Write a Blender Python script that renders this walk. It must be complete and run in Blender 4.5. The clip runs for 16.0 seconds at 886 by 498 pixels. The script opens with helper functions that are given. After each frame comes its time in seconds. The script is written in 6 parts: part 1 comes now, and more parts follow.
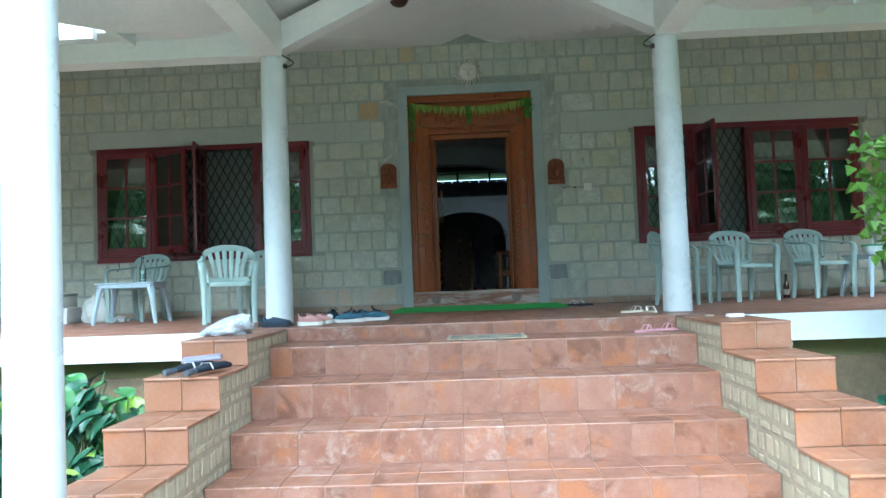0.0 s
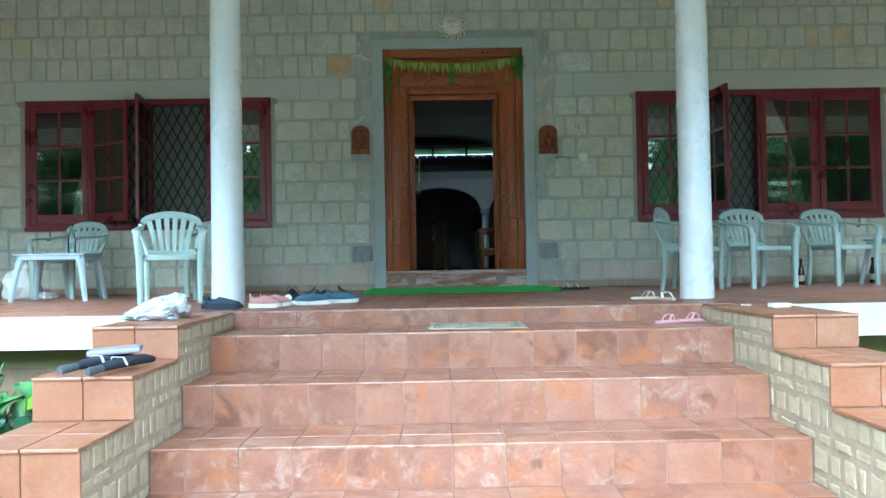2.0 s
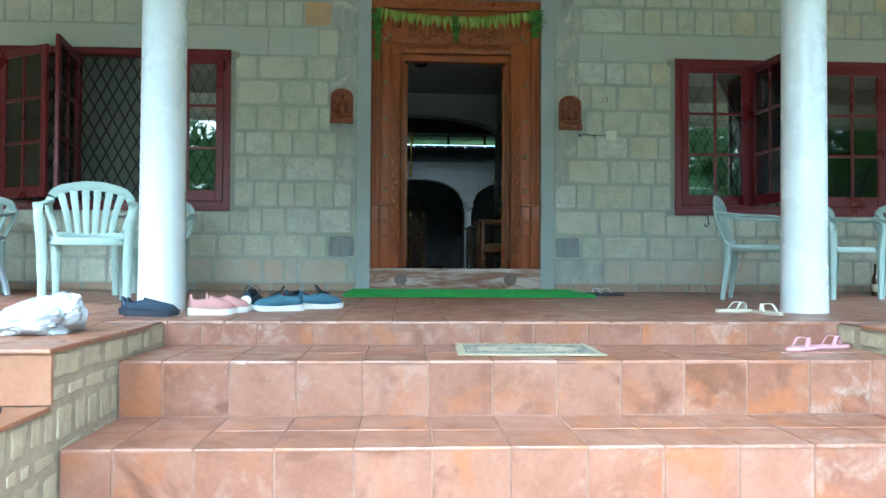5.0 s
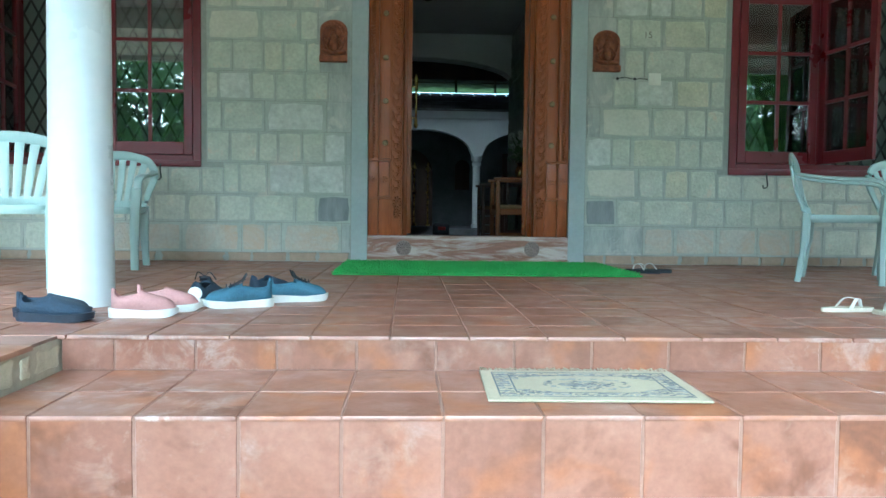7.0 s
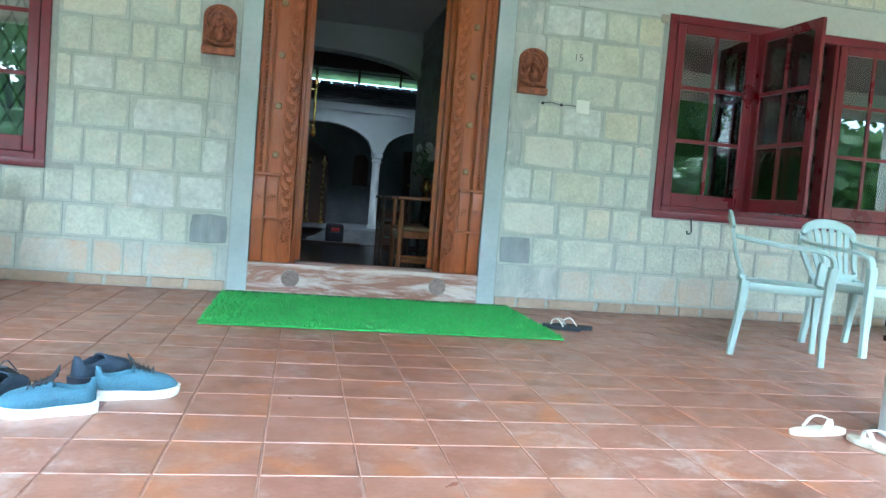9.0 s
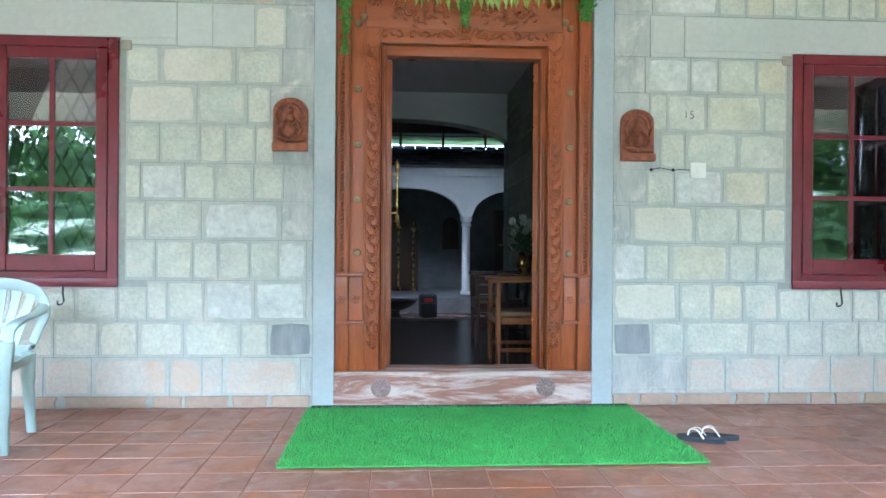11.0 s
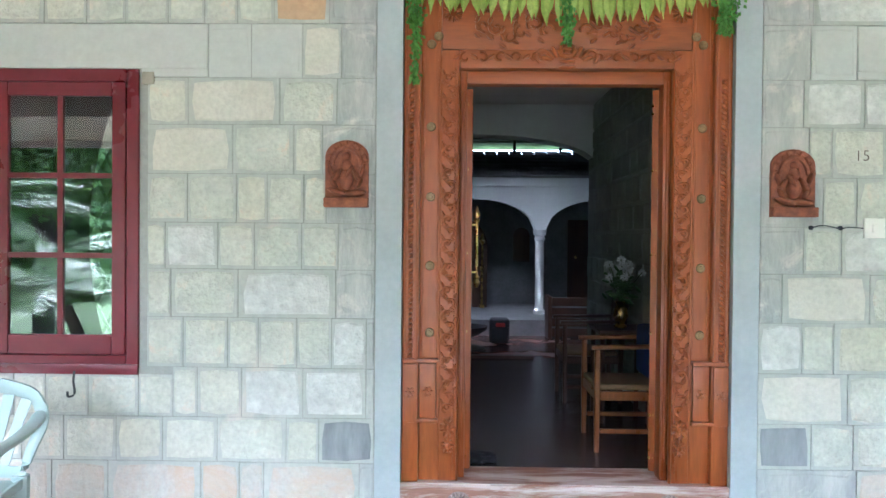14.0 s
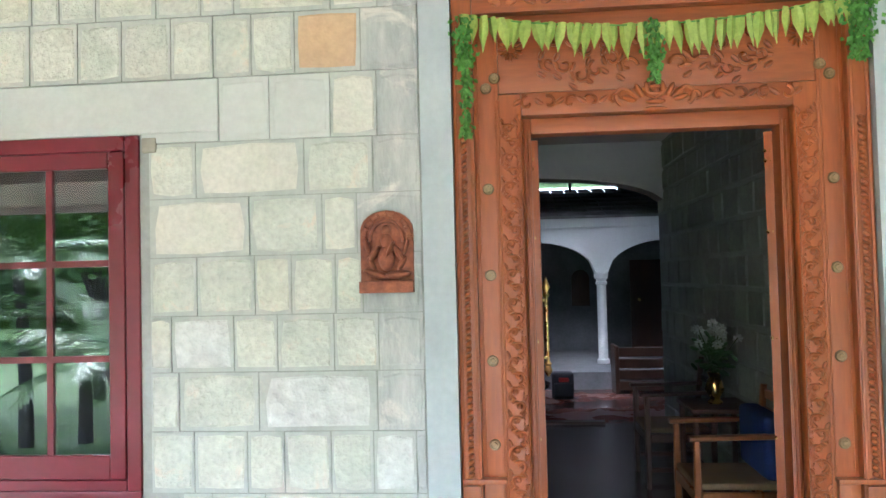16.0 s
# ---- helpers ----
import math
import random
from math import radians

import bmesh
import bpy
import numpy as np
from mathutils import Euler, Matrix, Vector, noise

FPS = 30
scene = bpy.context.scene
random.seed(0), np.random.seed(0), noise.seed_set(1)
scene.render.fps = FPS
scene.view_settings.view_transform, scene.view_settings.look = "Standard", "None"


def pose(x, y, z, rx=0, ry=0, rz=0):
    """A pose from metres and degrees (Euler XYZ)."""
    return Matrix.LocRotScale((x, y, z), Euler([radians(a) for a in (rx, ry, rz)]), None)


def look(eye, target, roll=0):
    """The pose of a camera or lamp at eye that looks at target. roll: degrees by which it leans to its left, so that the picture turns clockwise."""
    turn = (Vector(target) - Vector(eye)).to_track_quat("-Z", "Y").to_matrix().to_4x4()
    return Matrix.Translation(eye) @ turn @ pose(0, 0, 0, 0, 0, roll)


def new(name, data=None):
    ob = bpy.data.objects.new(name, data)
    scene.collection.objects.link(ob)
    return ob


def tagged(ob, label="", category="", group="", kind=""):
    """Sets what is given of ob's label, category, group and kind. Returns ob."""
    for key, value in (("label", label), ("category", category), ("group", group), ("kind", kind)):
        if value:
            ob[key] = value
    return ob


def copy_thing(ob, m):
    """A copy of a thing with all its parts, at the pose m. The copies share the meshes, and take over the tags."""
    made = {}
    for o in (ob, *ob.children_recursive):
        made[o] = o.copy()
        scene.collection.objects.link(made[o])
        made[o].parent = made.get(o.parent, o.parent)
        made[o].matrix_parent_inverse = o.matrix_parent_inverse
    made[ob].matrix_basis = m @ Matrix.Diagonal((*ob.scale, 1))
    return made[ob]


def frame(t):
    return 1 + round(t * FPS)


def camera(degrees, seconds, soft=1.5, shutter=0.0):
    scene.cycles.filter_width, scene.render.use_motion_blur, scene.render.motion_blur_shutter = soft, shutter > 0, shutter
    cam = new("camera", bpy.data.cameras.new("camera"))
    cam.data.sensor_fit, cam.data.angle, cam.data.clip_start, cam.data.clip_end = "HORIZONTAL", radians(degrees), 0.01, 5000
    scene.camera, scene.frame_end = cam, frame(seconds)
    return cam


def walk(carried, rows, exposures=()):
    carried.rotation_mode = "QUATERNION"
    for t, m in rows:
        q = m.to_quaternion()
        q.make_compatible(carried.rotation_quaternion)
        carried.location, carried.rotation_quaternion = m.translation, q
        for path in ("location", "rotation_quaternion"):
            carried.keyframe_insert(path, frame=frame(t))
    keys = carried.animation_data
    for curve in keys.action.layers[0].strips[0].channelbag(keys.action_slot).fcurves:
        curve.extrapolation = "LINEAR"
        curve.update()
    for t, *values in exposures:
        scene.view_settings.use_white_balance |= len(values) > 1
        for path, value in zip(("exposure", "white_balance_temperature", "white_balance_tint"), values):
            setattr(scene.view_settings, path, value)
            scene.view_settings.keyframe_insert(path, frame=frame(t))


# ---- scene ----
cam = camera(61.3, 16.0)
PATH = [
    (0, (-0.048, 0.398, 1.518), (-0.122, 2.394, 1.608), -2.1),
    (0.5, (-0.054, 0.599, 1.521), (-0.15, 2.596, 1.555), -0.1),
    (1, (-0.067, 0.844, 1.537), (-0.182, 2.84, 1.572), -0.2),
    (1.5, (-0.111, 1.118, 1.522), (-0.22, 3.115, 1.528), -0.9),
    (2, (-0.177, 1.42, 1.497), (-0.17, 3.42, 1.533), -1.0),
    (2.5, (-0.207, 1.711, 1.509), (-0.211, 3.711, 1.51), 0.3),
    (3, (-0.225, 1.959, 1.488), (-0.277, 3.958, 1.502), -0.3),
    (3.5, (-0.291, 2.287, 1.485), (-0.278, 4.286, 1.496), -0.6),
    (3.7, (-0.333, 2.353, 1.487), (-0.273, 4.352, 1.525), -0.9),
    (5.8, (-0.492, 3.445, 1.45), (-0.386, 5.442, 1.48), 0.4),
    (6, (-0.479, 3.556, 1.475), (-0.403, 5.554, 1.491), -0.2),
    (6.5, (-0.456, 3.827, 1.547), (-0.414, 5.826, 1.545), 1.2),
    (7, (-0.477, 4.025, 1.584), (-0.383, 6.021, 1.49), 0.7),
    (7.5, (-0.548, 4.255, 1.644), (-0.429, 6.247, 1.513), 1.5),
    (8, (-0.557, 4.415, 1.731), (-0.227, 6.376, 1.512), 2.5),
    (8.5, (-0.517, 4.567, 1.756), (-0.113, 6.517, 1.567), 3.0),
    (8.7, (-0.474, 4.653, 1.813), (-0.072, 6.606, 1.658), 4.4),
    (10.8, (-0.473, 5.28, 2.129), (-0.295, 7.272, 2.103), 0.5),
    (11, (-0.435, 5.347, 2.17), (-0.305, 7.343, 2.168), 0.4),
    (11.5, (-0.468, 5.418, 2.284), (-0.429, 7.417, 2.302), -0.6),
    (12, (-0.527, 5.562, 2.296), (-0.551, 7.561, 2.332), 0.1),
    (12.5, (-0.58, 5.779, 2.417), (-0.543, 7.779, 2.452), -0.2),
    (13, (-0.563, 5.943, 2.458), (-0.468, 7.94, 2.419), -2.4),
    (13.5, (-0.546, 6.167, 2.528), (-0.499, 8.166, 2.558), -0.1),
    (14, (-0.532, 6.314, 2.605), (-0.569, 8.314, 2.577), 0.5),
    (14.5, (-0.6, 6.494, 2.683), (-0.572, 8.488, 2.832), -1.0),
    (15, (-0.603, 6.645, 2.708), (-0.614, 8.634, 2.918), -0.8),
    (15.5, (-0.581, 6.855, 2.773), (-0.754, 8.844, 2.888), -0.7),
    (16, (-0.594, 7.015, 2.82), (-0.766, 9.006, 2.887), -1.4),
]
walk(cam, [(t, look(eye, target, roll)) for t, eye, target, roll in PATH],
     [(0, 2.28, 4780, -9), (3.7, 2.85, 4760, -10), (7, 3.0, 4720, -12), (8.7, 3.83, 4680, -8), (11, 4.25, 4760, 6), (13.5, 4.2, 4880, 9), (14.5, 4.42, 5080, 11), (16, 4.58, 5150, 11)])

# ---- light: a bright overcast day, open on the garden side ----
world = bpy.data.worlds.new("overcast_sky")
scene.world = world
world.use_nodes = True
_sky = world.node_tree.nodes.new("ShaderNodeTexSky")
_sky.sky_type, _sky.sun_disc = "NISHITA", False
_sky.sun_elevation, _sky.sun_rotation = radians(48), radians(190)
_sky.air_density, _sky.dust_density, _sky.ozone_density = 1.0, 4.0, 1.0
_pale = world.node_tree.nodes.new("ShaderNodeHueSaturation")
_pale.inputs["Saturation"].default_value = 0.7
world.node_tree.links.new(_sky.outputs[0], _pale.inputs["Color"])
world.node_tree.links.new(_pale.outputs[0], world.node_tree.nodes["Background"].inputs[0])
world.node_tree.nodes["Background"].inputs[1].default_value = 0.15
sun = new("sun", bpy.data.lights.new("sun", "SUN"))
sun.data.energy, sun.data.angle, sun.data.color = 1.15, radians(56), (1.0, 0.98, 0.95)
sun.matrix_world = look((0, 0, 0), (0.116, 0.659, -0.743))

# ---- materials ----


def node_mat(name):
    m = bpy.data.materials.new(name)
    m.use_nodes = True
    return m, m.node_tree.nodes, m.node_tree.links, m.node_tree.nodes["Principled BSDF"]


def ramp(nodes, links, source, stops):
    r = nodes.new("ShaderNodeValToRGB")
    while len(r.color_ramp.elements) < len(stops):
        r.color_ramp.elements.new(0.5)
    for e, (p, c) in zip(r.color_ramp.elements, stops):
        e.position, e.color = p, (*c, 1) if len(c) == 3 else c
    links.new(source, r.inputs[0])
    return r.outputs[0]


def noise_at(nodes, links, scale, detail=4, rough=0.55, stretch=None, distort=0.0):
    geo = nodes.new("ShaderNodeNewGeometry")
    n = nodes.new("ShaderNodeTexNoise")
    n.inputs["Scale"].default_value, n.inputs["Detail"].default_value = scale, detail
    n.inputs["Roughness"].default_value, n.inputs["Distortion"].default_value = rough, distort
    if stretch:
        mp = nodes.new("ShaderNodeMapping")
        mp.inputs["Scale"].default_value = stretch
        links.new(geo.outputs["Position"], mp.inputs[0])
        links.new(mp.outputs[0], n.inputs["Vector"])
    else:
        links.new(geo.outputs["Position"], n.inputs["Vector"])
    return n.outputs["Fac"]


def mix(nodes, links, fac, a, b, mode="MIX"):
    m = nodes.new("ShaderNodeMix")
    m.data_type, m.blend_type = "RGBA", mode
    for slot, v in ((0, fac), (6, a), (7, b)):
        if isinstance(v, (int, float)):
            m.inputs[slot].default_value = v
        elif isinstance(v, tuple):
            m.inputs[slot].default_value = (*v, 1)
        else:
            links.new(v, m.inputs[slot])
    return m.outputs[2]


def surface(name, light, dark, scale=3.0, fine=40.0, rough=0.6, bump=0.2, metal=0.0, pieces="", tones=(), stain=None, stain_scale=1.5,
            stain_at=(0.55, 0.75), stain_stretch=None, stretch=None, depth=0.01, gloss_var=0.15, grain=0.35):
    """Two-scale surface: broad mottling between two colours, fine grain, bump; tones vary single pieces; stain is a patchy overlay."""
    m, nodes, links, bsdf = node_mat(name)
    broad = noise_at(nodes, links, scale, 5, 0.6, stretch)
    small = noise_at(nodes, links, fine, 4, 0.6, stretch)
    col = ramp(nodes, links, broad, ((0.3, dark), (0.7, light)))
    if tones:
        src = nodes.new("ShaderNodeObjectInfo").outputs["Random"] if pieces == "object" else nodes.new("ShaderNodeNewGeometry").outputs["Random Per Island"]
        tone = ramp(nodes, links, src, tones)
        col = mix(nodes, links, 0.85, col, tone, "MULTIPLY")
    shade = ramp(nodes, links, small, ((0.25, (1 - grain,) * 3), (0.75, (1 + 0 * grain,) * 3)))
    col = mix(nodes, links, 1.0, col, shade, "MULTIPLY")
    if stain:
        patch = ramp(nodes, links, noise_at(nodes, links, stain_scale, 7, 0.7, stain_stretch, 0.6), ((stain_at[0], (0, 0, 0)), (stain_at[1], (1, 1, 1))))
        col = mix(nodes, links, patch, col, stain)
    links.new(col, bsdf.inputs["Base Color"])
    r = ramp(nodes, links, broad, ((0.2, (max(rough - gloss_var, 0.05),) * 3), (0.8, (min(rough + gloss_var, 1),) * 3)))
    links.new(r, bsdf.inputs["Roughness"])
    bsdf.inputs["Metallic"].default_value = metal
    if bump:
        b = nodes.new("ShaderNodeBump")
        b.inputs["Strength"].default_value, b.inputs["Distance"].default_value = bump, depth
        links.new(small, b.inputs["Height"])
        links.new(b.outputs[0], bsdf.inputs["Normal"])
    return m


def glass_mat(name, tint=(0.9, 0.95, 0.92), boost=1.0):
    m, nodes, links, bsdf = node_mat(name)
    nodes.remove(bsdf)
    t, g = nodes.new("ShaderNodeBsdfTransparent"), nodes.new("ShaderNodeBsdfGlossy")
    t.inputs[0].default_value, g.inputs["Roughness"].default_value = (*tint, 1), 0.004
    f = nodes.new("ShaderNodeFresnel")
    f.inputs[0].default_value = boost
    s = nodes.new("ShaderNodeMixShader")
    links.new(f.outputs[0], s.inputs[0]), links.new(t.outputs[0], s.inputs[1]), links.new(g.outputs[0], s.inputs[2])
    links.new(s.outputs[0], nodes["Material Output"].inputs[0])
    return m


STONE_TONES = ((0.0, (0.86, 0.89, 0.87)), (0.3, (0.95, 0.96, 0.93)), (0.6, (1.0, 1.0, 0.96)), (0.82, (0.92, 0.95, 0.92)), (0.92, (1.0, 0.97, 0.86)), (0.965, (1.0, 0.93, 0.78)), (1.0, (1.0, 0.78, 0.52)))
STONE = dict(scale=7.0, fine=42, rough=0.85, bump=1.0, tones=STONE_TONES, stain=(0.62, 0.54, 0.42), stain_scale=7.0, stain_at=(0.58, 0.7), grain=0.24)
M_STONE = surface("ashlar_stone", (0.7, 0.705, 0.6), (0.54, 0.555, 0.47), pieces="object", **STONE)
M_STONE_FAR = surface("ashlar_stone_joined", (0.7, 0.705, 0.6), (0.54, 0.555, 0.47), pieces="island", **STONE)
M_POINTING = surface("flush_pointing", (0.5, 0.515, 0.445), (0.41, 0.425, 0.37), 4.0, 35, 0.9, 0.4, grain=0.16, depth=0.005, stain=(0.58, 0.53, 0.43), stain_scale=1.6, stain_at=(0.6, 0.75))
# The hall's shade is put into this darker copy of the wall stone.
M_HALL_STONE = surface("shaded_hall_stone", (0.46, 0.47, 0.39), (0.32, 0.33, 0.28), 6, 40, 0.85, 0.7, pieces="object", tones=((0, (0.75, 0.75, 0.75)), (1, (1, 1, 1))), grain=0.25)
M_CREAM_STONE = surface("cream_stone", (0.68, 0.66, 0.55), (0.58, 0.57, 0.47), 7, 40, 0.85, 0.5, grain=0.2)
M_PALE_STONE = surface("pale_rough_stone", (0.72, 0.73, 0.66), (0.54, 0.555, 0.5), 11, 30, 0.85, 1.0, grain=0.25)
M_PATCH = surface("brown_cement", (0.36, 0.33, 0.25), (0.26, 0.24, 0.18), 8, 40, 0.9, 0.4, grain=0.2)
M_SMEAR = surface("smeared_cement", (0.54, 0.545, 0.49), (0.33, 0.345, 0.32), 7, 40, 0.9, 0.4, stretch=(1.3, 1, 0.4), grain=0.18, stain=(0.6, 0.58, 0.5), stain_scale=5, stain_at=(0.55, 0.68))
M_SPLASH = surface("soil_splashed_stone", (0.6, 0.585, 0.5), (0.5, 0.49, 0.42), 5, 40, 0.85, 0.5, pieces="object", tones=((0, (0.9, 0.9, 0.9)), (1, (1, 1, 1))), stain=(0.5, 0.39, 0.28), stain_scale=3.0, stain_at=(0.42, 0.66), grain=0.2)
M_DADO = surface("soil_stained_stone", (0.48, 0.37, 0.27), (0.4, 0.3, 0.215), 3, 30, 0.85, 0.5, pieces="object", tones=((0, (0.8, 0.8, 0.8)), (1, (1, 1, 1))), grain=0.2)
M_DADO_FAR = surface("soil_stained_stone_joined", (0.48, 0.37, 0.27), (0.4, 0.3, 0.215), 3, 30, 0.85, 0.5, pieces="island", tones=((0, (0.8, 0.8, 0.8)), (1, (1, 1, 1))), grain=0.2)
M_CHEEK_STONE = surface("rough_sandy_stone", (0.68, 0.58, 0.4), (0.56, 0.48, 0.345), 9, 30, 0.9, 0.6, pieces="object", tones=((0, (0.84, 0.85, 0.84)), (1, (1, 1, 1))), grain=0.22)
M_ORANGE = surface("ochre_stone", (0.62, 0.43, 0.24), (0.52, 0.36, 0.21), 5, 30, 0.85, 0.4, grain=0.2)
M_GREY_STONE = surface("dark_grey_stone", (0.34, 0.36, 0.35), (0.22, 0.24, 0.24), 7, 30, 0.8, 0.4, stretch=(1, 1, 0.25), grain=0.3)
M_SAND_MORTAR = surface("sandy_mortar", (0.53, 0.445, 0.32), (0.43, 0.36, 0.26), 5.0, 35, 0.9, 0.5, grain=0.25, depth=0.006)
M_BASE = surface("brown_base_stone", (0.27, 0.2, 0.12), (0.17, 0.125, 0.08), 4.0, 30, 0.9, 0.6, grain=0.3)
M_MORTAR = surface("lime_mortar", (0.4, 0.41, 0.36), (0.3, 0.31, 0.27), 3.0, 35, 0.9, 0.5, grain=0.2, depth=0.006)
M_LINTEL = surface("smooth_cement_band", (0.55, 0.57, 0.51), (0.48, 0.5, 0.45), 1.2, 30, 0.85, 0.25, grain=0.12, depth=0.004)
M_SURROUND = surface("blue_grey_plaster", (0.45, 0.49, 0.48), (0.37, 0.41, 0.405), 2.5, 30, 0.75, 0.25, grain=0.12, depth=0.004)


def tile_mat(name, pieces, fresh=False):
    """Hand-made terracotta: pink worn skin, orange sealed patches, red-brown ghosts and a chalky bloom that also paints
    in gloss haze, different on every tile.
    """
    m, nodes, links, bsdf = node_mat(name)
    src = nodes.new("ShaderNodeObjectInfo").outputs["Random"] if pieces == "object" else nodes.new("ShaderNodeNewGeometry").outputs["Random Per Island"]
    geo, shift, add = nodes.new("ShaderNodeNewGeometry"), nodes.new("ShaderNodeVectorMath"), nodes.new("ShaderNodeVectorMath")
    shift.operation, add.operation = "SCALE", "ADD"
    shift.inputs[0].default_value = (37, 53, 71)
    links.new(src, shift.inputs["Scale"])
    links.new(geo.outputs["Position"], add.inputs[0]), links.new(shift.outputs[0], add.inputs[1])

    def field(scale, detail, rough=0.6, vector=add.outputs[0], distort=0.5):
        n = nodes.new("ShaderNodeTexNoise")
        for key, v in (("Scale", scale), ("Detail", detail), ("Roughness", rough), ("Distortion", distort)):
            n.inputs[key].default_value = v
        links.new(vector, n.inputs["Vector"])
        return n.outputs["Fac"]

    def patch(f, a, b):
        return ramp(nodes, links, f, ((a, (0, 0, 0)), (b, (1, 1, 1))))
    pink, tan, orange, brown, chalk_haze = ((0.369, 0.193, 0.123), (0.32, 0.152, 0.086), (0.361, 0.148, 0.066), (0.279, 0.127, 0.07), (0.41, 0.262, 0.197)) if fresh else ((0.315, 0.165, 0.12), (0.235, 0.11, 0.072), (0.315, 0.123, 0.051), (0.16, 0.068, 0.04), (0.459, 0.365, 0.327))
    col = ramp(nodes, links, field(5, 5), ((0.32, tan), (0.66, pink)))
    col = mix(nodes, links, 0.8, col, ramp(nodes, links, src, ((0.0, (0.8, 0.74, 0.72)), (0.3, (0.96, 0.92, 0.9)), (0.6, (1, 1, 1)), (0.85, (0.93, 0.84, 0.76)), (1.0, (0.78, 0.68, 0.62)))), "MULTIPLY")
    col = mix(nodes, links, ramp(nodes, links, field(4.2, 3, 0.5), ((0.53, (0, 0, 0)), (0.66, (0.8, 0.8, 0.8)))), col, orange)
    col = mix(nodes, links, patch(field(3.4, 4, 0.55), 0.57, 0.68), col, brown)
    broad = field(1.3, 5, 0.65, geo.outputs["Position"])
    bloom = mix(nodes, links, patch(field(9, 6, 0.7), 0.5, 0.72), (0.0, 0.0, 0.0), patch(broad, 0.46, 0.66))
    # Pale patches: real chalk plus the floor's glossy haze put into the colour.
    col = mix(nodes, links, bloom, col, chalk_haze)
    fine = field(60, 4, 0.6, geo.outputs["Position"], 0.0)
    col = mix(nodes, links, 1.0, col, ramp(nodes, links, fine, ((0.25, (0.8, 0.8, 0.8)), (0.75, (1, 1, 1)))), "MULTIPLY")
    links.new(col, bsdf.inputs["Base Color"])
    links.new(ramp(nodes, links, field(6, 4), ((0.25, (0.26,) * 3), (0.75, (0.55,) * 3))), bsdf.inputs["Roughness"])
    for height, strength, dist in ((field(7, 2), 0.35, 0.006), (fine, 0.12, 0.004)):
        b = nodes.new("ShaderNodeBump")
        b.inputs["Strength"].default_value, b.inputs["Distance"].default_value = strength, dist
        links.new(height, b.inputs["Height"])
        if bsdf.inputs["Normal"].links:
            links.new(bsdf.inputs["Normal"].links[0].from_socket, b.inputs["Normal"])
        links.new(b.outputs[0], bsdf.inputs["Normal"])
    return m


M_TILE, M_TILE_FAR = tile_mat("terracotta_tile", "object"), tile_mat("terracotta_tile_joined", "island")
M_CHEEK_TILE = tile_mat("orange_terracotta", "object", True)
M_GROUT = surface("pale_grout", (0.33, 0.2, 0.155), (0.2, 0.115, 0.085), 4, 40, 0.85, 0.3, grain=0.25, depth=0.004)
M_WHITE = surface("white_paint", (0.8, 0.81, 0.81), (0.73, 0.75, 0.76), 1.5, 25, 0.45, 0.06, grain=0.06, depth=0.003, stain=(0.66, 0.66, 0.64), stain_scale=1.3, stain_at=(0.62, 0.8))
M_COLUMN = surface("gloss_white_paint", (0.7, 0.73, 0.74), (0.64, 0.675, 0.685), 2.5, 20, 0.3, 0.05, grain=0.05, depth=0.003, stain=(0.6, 0.6, 0.56), stain_scale=4, stain_at=(0.68, 0.8))
M_CEIL = surface("ceiling_whitewash", (0.87, 0.86, 0.84), (0.8, 0.79, 0.77), 1.2, 20, 0.8, 0.1, grain=0.08, stain=(0.6, 0.58, 0.55), stain_scale=0.8, stain_at=(0.6, 0.8))
M_OLIVE = surface("olive_wall_paint", (0.25, 0.23, 0.1), (0.19, 0.175, 0.075), 2, 25, 0.8, 0.2, grain=0.15)
M_MAROON = surface("maroon_gloss_paint", (0.17, 0.012, 0.022), (0.12, 0.008, 0.014), 3, 30, 0.33, 0.06, grain=0.15, depth=0.003)
M_GRILLE = surface("pale_steel_grille", (0.035, 0.04, 0.04), (0.025, 0.03, 0.03), 6, 40, 0.5, 0.05)
M_GLASS = glass_mat("window_glass", boost=2.25)
M_SCREEN = surface("grey_insect_screen", (0.27, 0.3, 0.26), (0.21, 0.235, 0.2), 3, 200, 0.8, 0.1)
M_TEAK = surface("oiled_teak", (0.46, 0.125, 0.025), (0.23, 0.054, 0.012), 3.5, 60, 0.36, 0.25, stretch=(1, 1, 0.12), grain=0.35, depth=0.004)
M_TEAK_H = surface("oiled_teak_crosswise", (0.46, 0.125, 0.025), (0.23, 0.054, 0.012), 3.5, 60, 0.36, 0.25, stretch=(0.12, 1, 1), grain=0.35, depth=0.004)
M_SILL = surface("worn_threshold_wood", (0.4, 0.21, 0.145), (0.25, 0.105, 0.065), 5, 60, 0.6, 0.35, stretch=(0.2, 1, 1), stain=(0.52, 0.43, 0.38), stain_scale=9, stain_at=(0.44, 0.58), stain_stretch=(0.22, 1, 1.4), grain=0.35)
M_SILL_GREY = surface("bare_weathered_wood", (0.42, 0.32, 0.27), (0.28, 0.21, 0.18), 9, 60, 0.8, 0.4, grain=0.35)
M_BRASS = surface("polished_brass", (0.75, 0.53, 0.2), (0.6, 0.4, 0.13), 12, 60, 0.28, 0.05, metal=1.0)
M_STUD = surface("tarnished_brass", (0.42, 0.3, 0.16), (0.27, 0.19, 0.1), 30, 90, 0.5, 0.1, metal=0.8)
M_TURF = surface("artificial_turf", (0.12, 0.46, 0.09), (0.08, 0.33, 0.06), 9, 90, 0.8, 0.5, grain=0.4)
